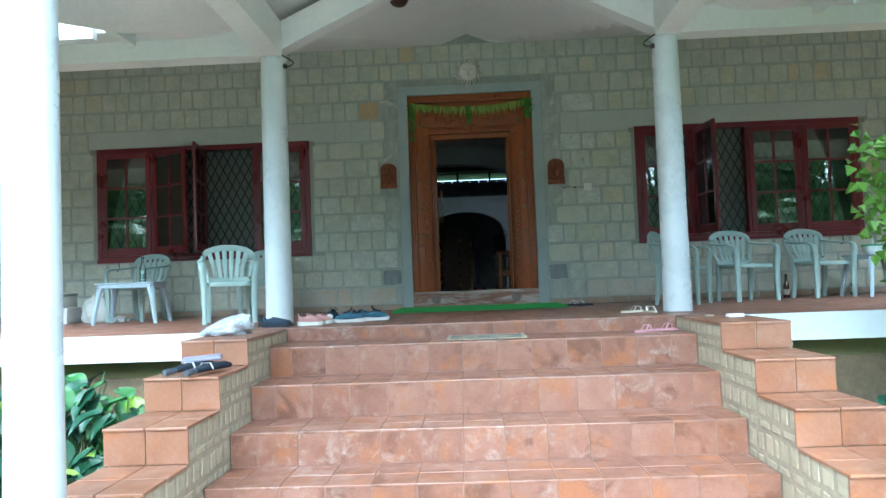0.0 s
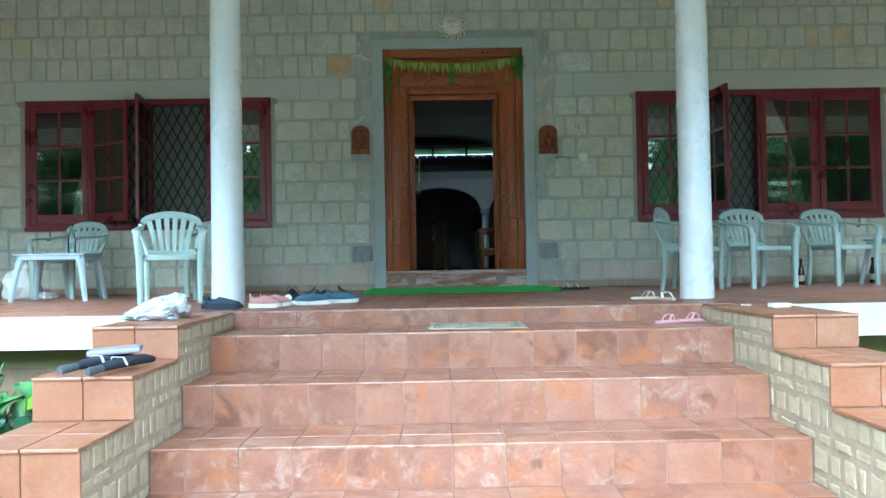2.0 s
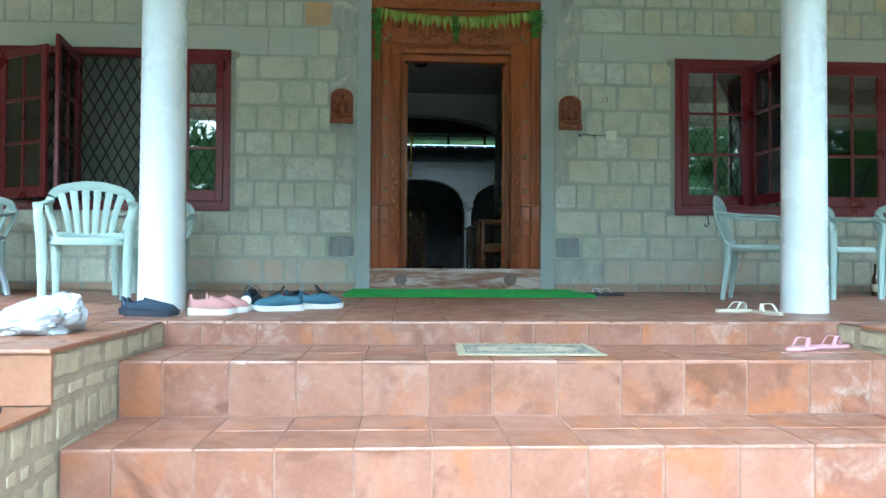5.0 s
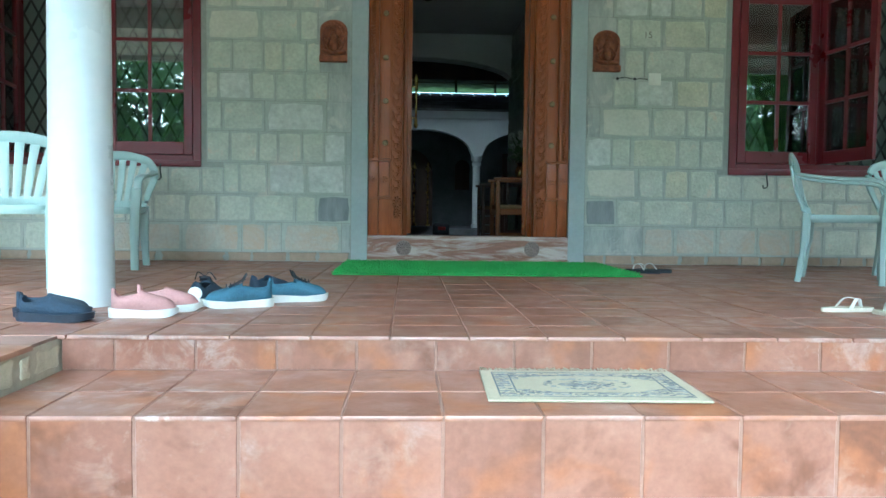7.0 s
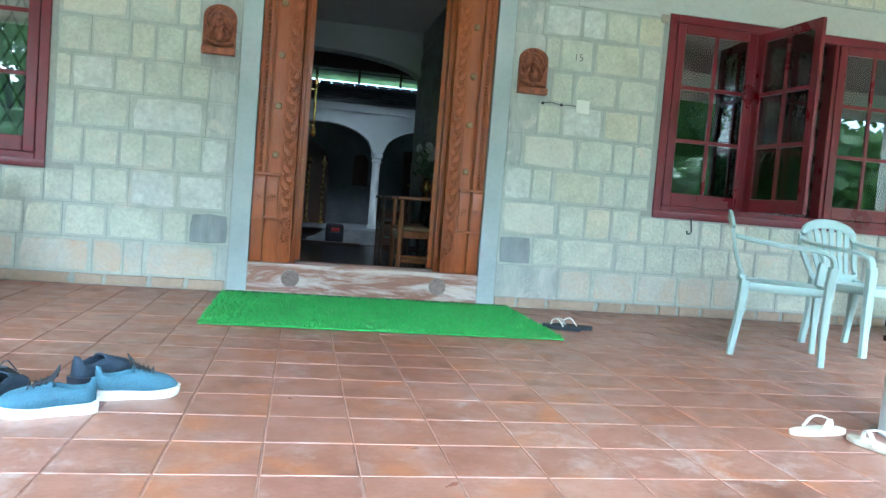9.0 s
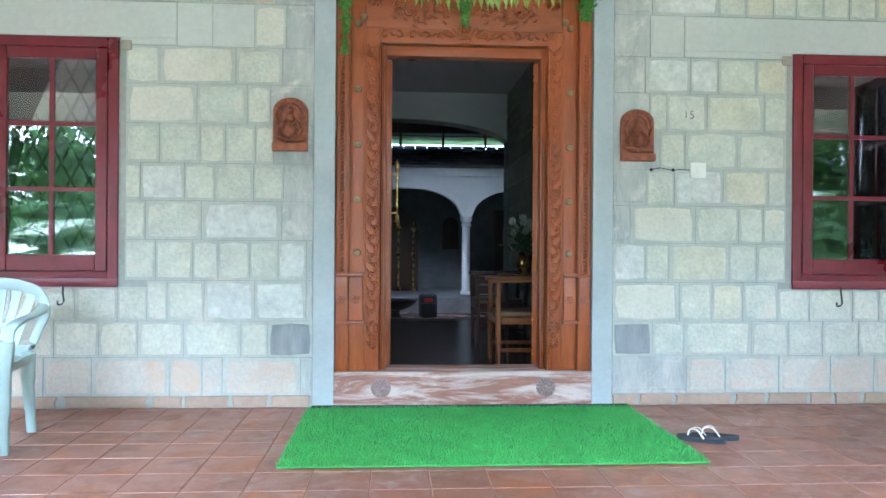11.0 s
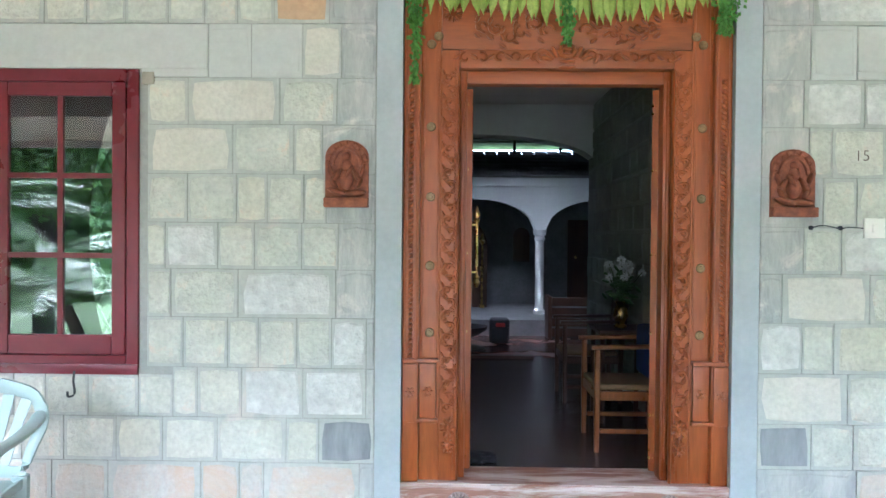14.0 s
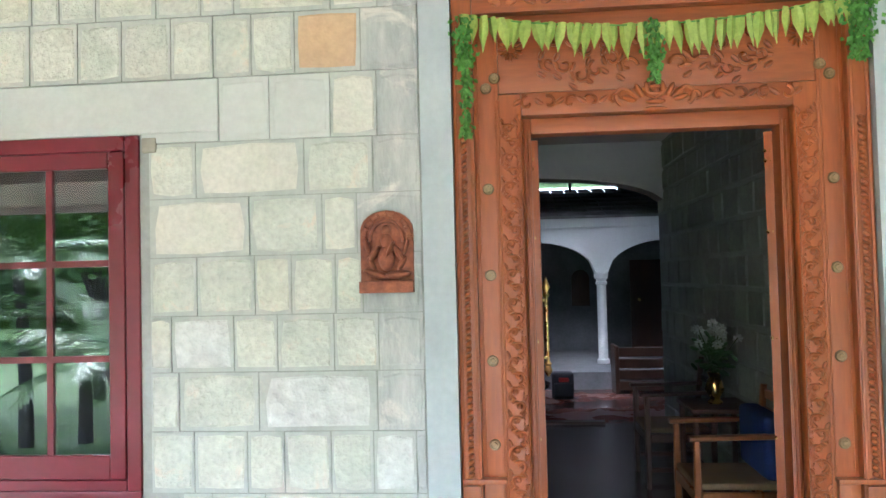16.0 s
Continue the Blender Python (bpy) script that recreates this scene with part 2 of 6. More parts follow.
M_TURF_EDGE = surface("dark_turf_backing", (0.02, 0.05, 0.06), (0.015, 0.035, 0.04), 9, 60, 0.8, 0.2)
M_PLASTIC = surface("pale_grey_green_plastic", (0.36, 0.46, 0.43), (0.32, 0.41, 0.38), 4, 30, 0.38, 0.03, grain=0.05, depth=0.002)
M_TABLE = surface("pale_blue_plastic", (0.42, 0.51, 0.57), (0.38, 0.46, 0.52), 4, 30, 0.38, 0.03, grain=0.05, depth=0.002)
M_GRASS = surface("lawn_soil", (0.1, 0.19, 0.03), (0.06, 0.11, 0.02), 1.2, 30, 0.95, 0.6, grain=0.5)
M_BOUNCE_PATH = surface("bounce_gravel", (0.62, 0.57, 0.5), (0.5, 0.45, 0.39), 2, 60, 0.95, 0.6, grain=0.45)
M_DARK_WALL = surface("room_plaster", (0.5, 0.5, 0.47), (0.42, 0.42, 0.4), 1.5, 25, 0.85, 0.1)
M_RED_FLOOR = surface("red_oxide_floor", (0.34, 0.15, 0.12), (0.25, 0.1, 0.08), 1.6, 30, 0.25, 0.04, grain=0.15)
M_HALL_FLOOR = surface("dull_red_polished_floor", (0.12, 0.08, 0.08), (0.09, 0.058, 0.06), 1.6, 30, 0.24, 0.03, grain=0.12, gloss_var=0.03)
M_ROOF_TILE = surface("weathered_roof_tile", (0.33, 0.32, 0.33), (0.2, 0.19, 0.2), 2.5, 30, 0.9, 0.4, pieces="island", tones=((0, (0.6, 0.6, 0.6)), (1, (1, 1, 1))))
M_DARK_WOOD = surface("dark_wood", (0.09, 0.04, 0.025), (0.05, 0.022, 0.014), 4, 50, 0.4, 0.15, stretch=(1, 1, 0.2))
M_CHAIR_WOOD = surface("honey_wood", (0.34, 0.12, 0.035), (0.22, 0.075, 0.022), 5, 60, 0.35, 0.15, stretch=(1, 0.3, 0.3))

# ---- shape helpers ----


def box(bm, x0, x1, y0, y1, z0, z1):
    v = [bm.verts.new((x, y, z)) for x in (x0, x1) for y in (y0, y1) for z in (z0, z1)]
    for f in ((0, 1, 3, 2), (4, 6, 7, 5), (0, 4, 5, 1), (2, 3, 7, 6), (0, 2, 6, 4), (1, 5, 7, 3)):
        bm.faces.new([v[i] for i in f])
    return v


def soft_box(x0, x1, y0, y1, z0, z1, r=0.004, segments=1):
    bm = bmesh.new()
    box(bm, x0, x1, y0, y1, z0, z1)
    bmesh.ops.bevel(bm, geom=bm.edges[:], offset=r, segments=segments, affect="EDGES", profile=0.6)
    return bm


def lathe(profile, seg=24, bm=None, at=(0, 0, 0), caps=True):
    """A turned shape: rows of (radius, height)."""
    bm = bm or bmesh.new()
    rings = [[bm.verts.new((at[0] + r * math.cos(a * math.tau / seg), at[1] + r * math.sin(a * math.tau / seg), at[2] + z)) for a in range(seg)] for r, z in profile]
    for lo, hi in zip(rings, rings[1:]):
        for i in range(seg):
            bm.faces.new((lo[i], lo[(i + 1) % seg], hi[(i + 1) % seg], hi[i]))
    if caps:
        bm.faces.new(rings[0][::-1]), bm.faces.new(rings[-1])
    return bm


def sweep(points, widths, thicks, side=None, bm=None, sides=8, power=0.6):
    """A bar along points with a rounded section; widths run along `side`, thicks across it. Numbers or rows."""
    bm = bm or bmesh.new()
    pts = [Vector(p) for p in points]
    n = len(pts)
    widths = widths if isinstance(widths, (list, tuple)) else [widths] * n
    thicks = thicks if isinstance(thicks, (list, tuple)) else [thicks] * n
    rings = []
    for i, p in enumerate(pts):
        d = (pts[min(i + 1, n - 1)] - pts[max(i - 1, 0)]).normalized()
        s = Vector(side) if side else (Vector((0, 0, 1)) if abs(d.z) < 0.9 else Vector((1, 0, 0)))
        s = (s - d * s.dot(d)).normalized()
        u = d.cross(s)
        ring = []
        for k in range(sides):
            a = (k + 0.5) * math.tau / sides
            c, q = math.cos(a), math.sin(a)
            ring.append(bm.verts.new(p + s * (widths[i] / 2 * math.copysign(abs(c) ** power, c)) + u * (thicks[i] / 2 * math.copysign(abs(q) ** power, q))))
        rings.append(ring)
    for lo, hi in zip(rings, rings[1:]):
        for i in range(sides):
            bm.faces.new((lo[i], lo[(i + 1) % sides], hi[(i + 1) % sides], hi[i]))
    bm.faces.new(rings[0][::-1]), bm.faces.new(rings[-1])
    return bm


def bend(points, n=10):
    """A smooth run of places through a few control points."""
    p = [Vector(q) for q in points]
    p = [2 * p[0] - p[1], *p, 2 * p[-1] - p[-2]]
    out = []
    for i in range(1, len(p) - 2):
        for k in range(n):
            t = k / n
            out.append(0.5 * (2 * p[i] + (p[i + 1] - p[i - 1]) * t + (2 * p[i - 1] - 5 * p[i] + 4 * p[i + 1] - p[i + 2]) * t * t + (3 * p[i] - p[i - 1] - 3 * p[i + 1] + p[i + 2]) * t ** 3))
    return out + [p[-2]]


def to_mesh(name, bm, material, smooth=True, angle=40):
    bmesh.ops.recalc_face_normals(bm, faces=bm.faces[:])
    me = bpy.data.meshes.new(name)
    bm.to_mesh(me)
    bm.free()
    me.materials.append(material)
    if smooth:
        me.polygons.foreach_set("use_smooth", [True] * len(me.polygons))
        me.set_sharp_from_angle(angle=radians(angle))
    return me


def part(name, bm, material, parent, label="", smooth=True, angle=40):
    ob = new(name, to_mesh(name, bm, material, smooth, angle))
    ob.parent = parent
    return tagged(ob, label)


def thing(name, m, label, category, group=""):
    ob = new(name)
    ob.empty_display_size = 0.1
    ob.matrix_basis = m
    return tagged(ob, label, category, group)


def setting(name, bm, material, label="", smooth=False, category=""):
    ob = new(name, to_mesh(name, bm, material, smooth))
    return tagged(ob, label or name.replace("_", " "), category, kind="structure")


def solid(name, m, bm, material, label, category, group="", smooth=True, angle=40):
    ob = new(name, to_mesh(name, bm, material, smooth, angle))
    ob.matrix_basis = m
    return tagged(ob, label, category, group)


def merge(bm, other):
    tmp = bpy.data.meshes.new("tmp")
    other.to_mesh(tmp), other.free(), bm.from_mesh(tmp), bpy.data.meshes.remove(tmp)
    return bm


def boxes(*rows):
    bm = bmesh.new()
    for r in rows:
        box(bm, *r)
    return bm


def crumple(rx, ry, rz, seed, amp, flat=0.5, sub=4):
    bm = bmesh.new()
    bmesh.ops.create_icosphere(bm, subdivisions=sub, radius=1)
    for v in bm.verts:
        p = v.co.copy()
        q = p * 2.2 + Vector((seed, seed * 0.7, 0))
        k = 1 + amp * (noise.noise(q) + 0.6 * abs(noise.noise(q * 2.3)) + 0.35 * noise.noise(q * 5))
        v.co = Vector((p.x * rx * k, p.y * ry * k, max(p.z * k, -flat) * rz + flat * rz))
    return bm



# ---- the plan ----
P = 1.195                      # porch floor
WALL = 9.95                    # face of the front wall
EDGE = 6.375                   # top riser of the stair
STAIR = 1.545                  # half width of the stair
CHEEK = 1.985                  # outer face of the stair's side walls
RISERS = [(6.375, P, 1.087), (5.843, 1.087, 0.875), (5.367, 0.875, 0.651), (4.92, 0.651, 0.446), (4.465, 0.446, 0.235), (4.01, 0.235, 0.02)]
STEPS = [(5.3, P), (4.735, 1.02), (4.24, 0.825), (3.72, 0.63), (3.2, 0.43), (2.72, 0.23)]
WIN = (2.09, 4.9, 1.955, 3.42)

# ground
setting("ground", boxes((-150, 150, -150, 150, -0.3, 0.0)), M_GRASS, "green lawn of the garden")
# Unseen path, made wide and pale to bounce light up under the porch.
setting("path", boxes((-4.6, 4.6, -2.4, 4.4, 0.0, 0.02)), M_BOUNCE_PATH, "pale gravel path at the stair, unseen, widened to bounce light")

# porch slab and its base
setting("porch_floor", boxes((-7.5, 7.5, EDGE + 0.02, WALL, P - 0.2, P - 0.0022), (-7.5, -STAIR - 0.012, 6.2, EDGE + 0.02, P - 0.2, P - 0.0022), (STAIR + 0.012, 7.5, 6.2, EDGE + 0.02, P - 0.2, P - 0.0022)), M_GROUT, "terracotta tiled porch floor")
for side in (-1, 1):
    a, b = sorted((side * (CHEEK + 0.003), side * 7.5))
    setting("porch_edge", boxes((a, b, 6.185, 6.2, P - 0.21, P - 0.002)), M_WHITE, "white painted edge band of the porch slab")
    setting("base_wall", boxes((a, b, 6.42, 6.7, 0.84, P - 0.2)), M_OLIVE, "olive painted wall band below the porch")
    setting("base_stone_wall", boxes((a, b, 6.4, 6.7, -0.1, 0.84)), M_BASE, "brown stone base wall below the porch")

# stair body, set back behind its tiles
bm = bmesh.new()
for i, (y, top, low) in enumerate(RISERS):
    back = RISERS[i - 1][0] if i else EDGE + 0.4
    if i:
        box(bm, -STAIR, STAIR, y + 0.0025, back + 0.012, low - 0.05 if i == 5 else 0.0, top - 0.0025)
    else:
        box(bm, -STAIR, STAIR, y + 0.012, back, 0.0, top - 0.2)
        box(bm, -STAIR, STAIR, y + 0.004, y + 0.03, top - 0.2, top - 0.006)
stair = setting("stair", bm, M_GROUT, "wide terracotta tiled entrance stair")

# side walls of the stair
cheeks = []
for side in (-1, 1):
    bm = bmesh.new()
    back = EDGE
    for i, (y, top) in enumerate(STEPS):
        a, b = sorted((side * (STAIR + 0.008), side * (CHEEK - 0.012)))
        box(bm, a, b, y + 0.012, EDGE + 0.03 if i == 0 else STEPS[i - 1][0] + 0.012, 0.0, top - 0.012)
    cheeks.append(setting("stair_side_wall", bm, M_SAND_MORTAR, "stepped stone side wall of the stair with terracotta caps"))

# front wall with its openings
W0, W1 = WALL + 0.006, WALL + 0.3
wx0, wx1, wz0, wz1 = WIN
bm = boxes((-7.5, -wx1, W0, W1, 0.9, 5.2), (wx1, 7.5, W0, W1, 0.9, 5.2), (-wx1, -wx0, W0, W1, 0.9, wz0), (-wx1, -wx0, W0, W1, wz1, 5.2), (wx0, wx1, W0, W1, 0.9, wz0),
           (wx0, wx1, W0, W1, wz1, 5.2), (-wx0, -0.86, W0, W1, 0.9, 5.2), (0.86, wx0, W0, W1, 0.9, 5.2), (-0.86, 0.86, W0, W1, 4.0, 5.2))
wall_front = setting("wall_front", bm, M_MORTAR, "front wall of squared greenish grey stones")
for side in (-1, 1):
    a, b = sorted((-1.753 if side < 0 else 1.383, side * (wx1 + 0.1)))
    setting("lintel", merge(soft_box(a, b, WALL - 0.003, W0 + 0.002, wz1 + 0.004, 3.64, 0.003), soft_box(*sorted((-1.753 if side < 0 else 1.383, side * (wx0 - 0.012))), WALL - 0.0028, W0 + 0.002, 3.384, wz1 + 0.003, 0.001)), M_LINTEL, "smooth grey cement band over the window")
    x0, x1 = sorted((side * 7.5, side * 7.2))
    setting("wall_side", boxes((x0, x1, 6.2, WALL, P, 4.6)), M_STONE_FAR, "stone end wall of the porch")

# roof over the porch and the entrance canopy
def ceiling_height(x, y):
    main = 4.585 - (9.95 - y) * 0.262
    gable = 4.72 - abs(x) * 0.4 if abs(x) < 2.75 else 0
    return max(main, gable)


def sheet(xs, ys, thick):
    bm = bmesh.new()
    lo = [[bm.verts.new((x, y, ceiling_height(x, y))) for y in ys] for x in xs]
    hi = [[bm.verts.new((x, y, ceiling_height(x, y) + thick)) for y in ys] for x in xs]
    for i in range(len(xs) - 1):
        for j in range(len(ys) - 1):
            bm.faces.new((lo[i][j], lo[i][j + 1], lo[i + 1][j + 1], lo[i + 1][j]))
            bm.faces.new((hi[i][j], hi[i + 1][j], hi[i + 1][j + 1], hi[i][j + 1]))
    for i in range(len(xs) - 1):
        for j in (0, len(ys) - 1):
            bm.faces.new((lo[i][j], lo[i + 1][j], hi[i + 1][j], hi[i][j]))
    for j in range(len(ys) - 1):
        for i in (0, len(xs) - 1):
            bm.faces.new((lo[i][j], lo[i][j + 1], hi[i][j + 1], hi[i][j]))
    return bm


fine_x = [-2.75 + 5.5 * i / 44 for i in range(45)]
setting("ceiling_canopy", sheet(fine_x, [2.4 + (9.95 - 2.4) * i / 40 for i in range(41)], 0.14), M_CEIL, "whitewashed sloping ceiling of the entrance canopy")
for side in (-1, 1):
    xs = sorted((side * 2.75, side * 7.6))
    setting("ceiling_porch", sheet(xs, [6.05, 9.95], 0.14), M_WHITE, "whitewashed sloping ceiling of the porch")
    a, b = sorted((side * 2.9, side * 7.6))
    setting("trim", boxes((a, b, 5.98, 6.05, 3.5, 3.72)), M_WHITE, "white eaves board of the porch roof")
    a, b = sorted((side * 2.75, side * 2.82))
    setting("trim", boxes((a, b, 2.4, 6.4, 3.56, 3.78)), M_WHITE, "white eaves board of the canopy")

# beams
COLS = [(-1.79, 7.1), (1.74, 7.02)]
for side, (cx, cy) in zip((-1, 1), COLS):
    a, b = sorted((cx, side * 7.5))
    setting("beam", boxes((a, b, cy - 0.11, cy + 0.11, 3.63, 3.86)), M_CEIL, "white painted porch beam")
    a, b = sorted((cx - 0.11, cx + 0.11))
    setting("beam", boxes((a, b, 2.5, cy - 0.112, 3.62, 3.92)), M_CEIL, "white painted canopy beam")
    bm = sweep([(cx, cy, 3.76), (0, cy, 4.6)], 0.25, 0.2, side=(0, 0, 1), sides=4, power=0.2)
    setting("beam", bm, M_CEIL, "inclined white beam under the canopy gable")


def column(x, y, z0, z1, r):
    ob = thing("column", pose(x, y, z0), "round white painted porch column with scuffed foot", "column", "porch columns")
    h = z1 - z0
    part("shaft", lathe([(r * 1.06, 0.003), (r * 1.05, 0.05), (r * 1.02, 0.3), (r, 0.8), (r * 0.97, h - 0.4), (r * 0.93, h - 0.02)], 40), M_COLUMN, ob)
    part("capital", lathe([(r * 0.93, h - 0.02), (r * 1.1, h - 0.012), (r * 1.12, h - 0.001)], 40), M_COLUMN, ob)


for cx, cy in COLS:
    column(cx, cy, P, 3.63, 0.118)
for side in (-1, 1):
    column(side * 1.8, 3.32, 0.63, 3.62, 0.108)


M_CABLE = surface("black_cable", (0.03, 0.03, 0.03), (0.02, 0.02, 0.02), 8, 40, 0.5, 0.05)
for (cx, cy), toward in zip(COLS, (1, -1)):
    ob = thing("loose_cable", pose(cx, cy - 0.08, 3.5), "loose black cable hanging at the column head", "cable", "column cables")
    part("wire", sweep(bend([(toward * 0.1, 0.0, 0.128), (toward * 0.2, 0.02, 0.06), (toward * 0.15, 0.0, 0.02), (toward * 0.117, 0.0, 0.05)], 5), 0.012, 0.012, sides=6), M_CABLE, ob)
    part("connector", soft_box(*sorted((toward * 0.11, toward * 0.15)), -0.012, 0.012, 0.005, 0.04, 0.004), M_CABLE, ob)


# ---- windows ----
def leaf(parent, x, width, height, angle):
    """A glazed casement, hinged at its left edge and swung outwards by an angle."""
    bm = bmesh.new()
    st, mu, d = 0.068, 0.026, 0.034
    for a, b, c, e in ((0, st, 0, height), (width - st, width, 0, height), (st, width - st, 0, st + 0.03), (st, width - st, height - st, height)):
        bm2 = soft_box(a, b, -d / 2, d / 2, c, e, 0.004)
        tmp = bpy.data.meshes.new("tmp")
        bm2.to_mesh(tmp), bm2.free(), bm.from_mesh(tmp), bpy.data.meshes.remove(tmp)
    z0, z1, x0, x1 = st + 0.03, height - st, st, width - st
    box(bm, (x0 + x1) / 2 - mu / 2, (x0 + x1) / 2 + mu / 2, -0.012, 0.012, z0, z1)
    for k in (1, 2):
        z = z0 + (z1 - z0) * k / 3
        box(bm, x0, x1, -0.0125, 0.0125, z - mu / 2, z + mu / 2)
    ob = part("casement", bm, M_MAROON, parent, "maroon painted casement with six panes")
    ob.matrix_basis = pose(x, 0.0, 0.0, 0, 0, -angle)
    for i in range(2):
        for k in range(3):
            a = x0 + (x1 - x0) * i / 2 + mu / 2 * i
            c = z0 + (z1 - z0) * k / 3
            part("pane", boxes((a, a + (x1 - x0) / 2 - mu / 2, -0.003, 0.001, c, c + (z1 - z0) / 3)), M_GLASS, ob, smooth=False).visible_shadow = False


def window(name, x0, angles, label):
    w, h = WIN[1] - WIN[0], WIN[3] - WIN[2]
    ob = tagged(thing(name, pose(x0, WALL + 0.055, WIN[2]), label, "window"), kind="structure")
    f = 0.062
    bm = bmesh.new()
    for r in ((0, f, 0, h), (w - f, w, 0, h), (f, w - f, 0, f), (f, w - f, h - f, h)):
        box(bm, r[0], r[1], -0.06, 0.06, r[2], r[3])
    bay = (w - 2 * f) / 4
    for k in (1, 2, 3):
        box(bm, f + bay * k - 0.018, f + bay * k + 0.018, -0.052, 0.055, f, h - f)
    bmesh.ops.bevel(bm, geom=bm.edges[:], offset=0.004, segments=1, affect="EDGES")
    part("window_frame", bm, M_MAROON, ob)
    part("window_sill", soft_box(-0.004, w + 0.004, -0.074, -0.0605, -0.03, 0.02, 0.005, 2), M_MAROON, ob)
    for x in (-0.075, w + 0.012):
        part("lug", soft_box(x, x + 0.063, -0.062, -0.04, h - 0.075, h - 0.012, 0.008, 2), M_PATCH, ob, "brown cement patched end of the frame")
    for x in (0.3, w - 0.3):
        part("hook", sweep(bend([(x, -0.09, -0.01), (x, -0.1, -0.06), (x + 0.005, -0.1, -0.12), (x - 0.025, -0.1, -0.135), (x - 0.03, -0.1, -0.11)], 4), 0.01, 0.01), M_GRILLE, ob, "dark iron window hook")
    for k, a in enumerate(angles):
        near, far = (0.003 if k == 0 else 0.019), (0.003 if k == 3 else 0.019)
        leaf(ob, f + bay * k + near, bay - near - far, h - 2 * f - 0.004, a)
    for o in ob.children:
        if o.name.startswith("casement"):
            o.location.z, o.location.y = f + 0.002, -0.045
    # lattice of flat bars behind the casements
    bm = bmesh.new()
    dx, slope = 0.112, 1.9
    n = int((w + h / slope) / dx) + 2
    for sgn in (1, -1):
        for i in range(n):
            pts = []
            base = i * dx
            for z in (0.0, h):
                x = base - h / slope + z / slope if sgn > 0 else base - z / slope
                pts.append((x, z))
            (xa, za), (xb, zb) = pts
            def clip(x, z):
                if x < 0.03 or x > w - 0.03:
                    xc = min(max(x, 0.03), w - 0.03)
                    z = za + (xc - xa) / (xb - xa) * (zb - za)
                    x = xc
                return x, z
            if max(xa, xb) < 0.04 or min(xa, xb) > w - 0.04:
                continue
            (xc, zc), (xd, zd) = clip(xa, za), clip(xb, zb)
            if abs(zd - zc) > 0.05:
                sweep([(xc, 0.09 + 0.006 * sgn, zc), (xd, 0.09 + 0.006 * sgn, zd)], 0.018, 0.005, side=(0.9, 0, -0.4 * sgn), bm=bm, sides=4, power=0.3)
    part("grille", bm, M_GRILLE, ob, "diamond lattice of dark steel bars", smooth=False)
    part("insect_screen", boxes((0.02, w - 0.02, 0.14, 0.144, 0.02, h - 0.02)), M_SCREEN, ob, "grey insect screen", smooth=False)
    return ob


window("window_1", -WIN[1], (0, 30, 81, 0), "maroon four bay window, two casements swung open")
window("window_2", WIN[0], (0, 85, 0, 0), "maroon four bay window, one casement swung open")

# ---- carved teak door ----
door = tagged(thing("door_1", pose(0, WALL, P), "carved teak double door frame with open leaves", "door"), kind="structure")
OPEN, OUT, HEAD, TOP, SILL = 0.487, 0.797, 3.378 - P, 3.945 - P, 0.215


def bead(bm, x, y, z, rx, ry, rz, tilt=0.0, rings=5, seg=8):
    m = Matrix.LocRotScale((x, y, z), Euler((0, tilt, 0)), (rx, ry, rz))
    bmesh.ops.create_uvsphere(bm, u_segments=seg, v_segments=rings, radius=1, matrix=m)


def spiral(x, z, y, r, turn, start, hand, n=16):
    return [(x + hand * r * (1 - 0.8 * k / n) * math.cos(start + turn * k / n), y, z + r * (1 - 0.8 * k / n) * math.sin(start + turn * k / n)) for k in range(n + 1)]


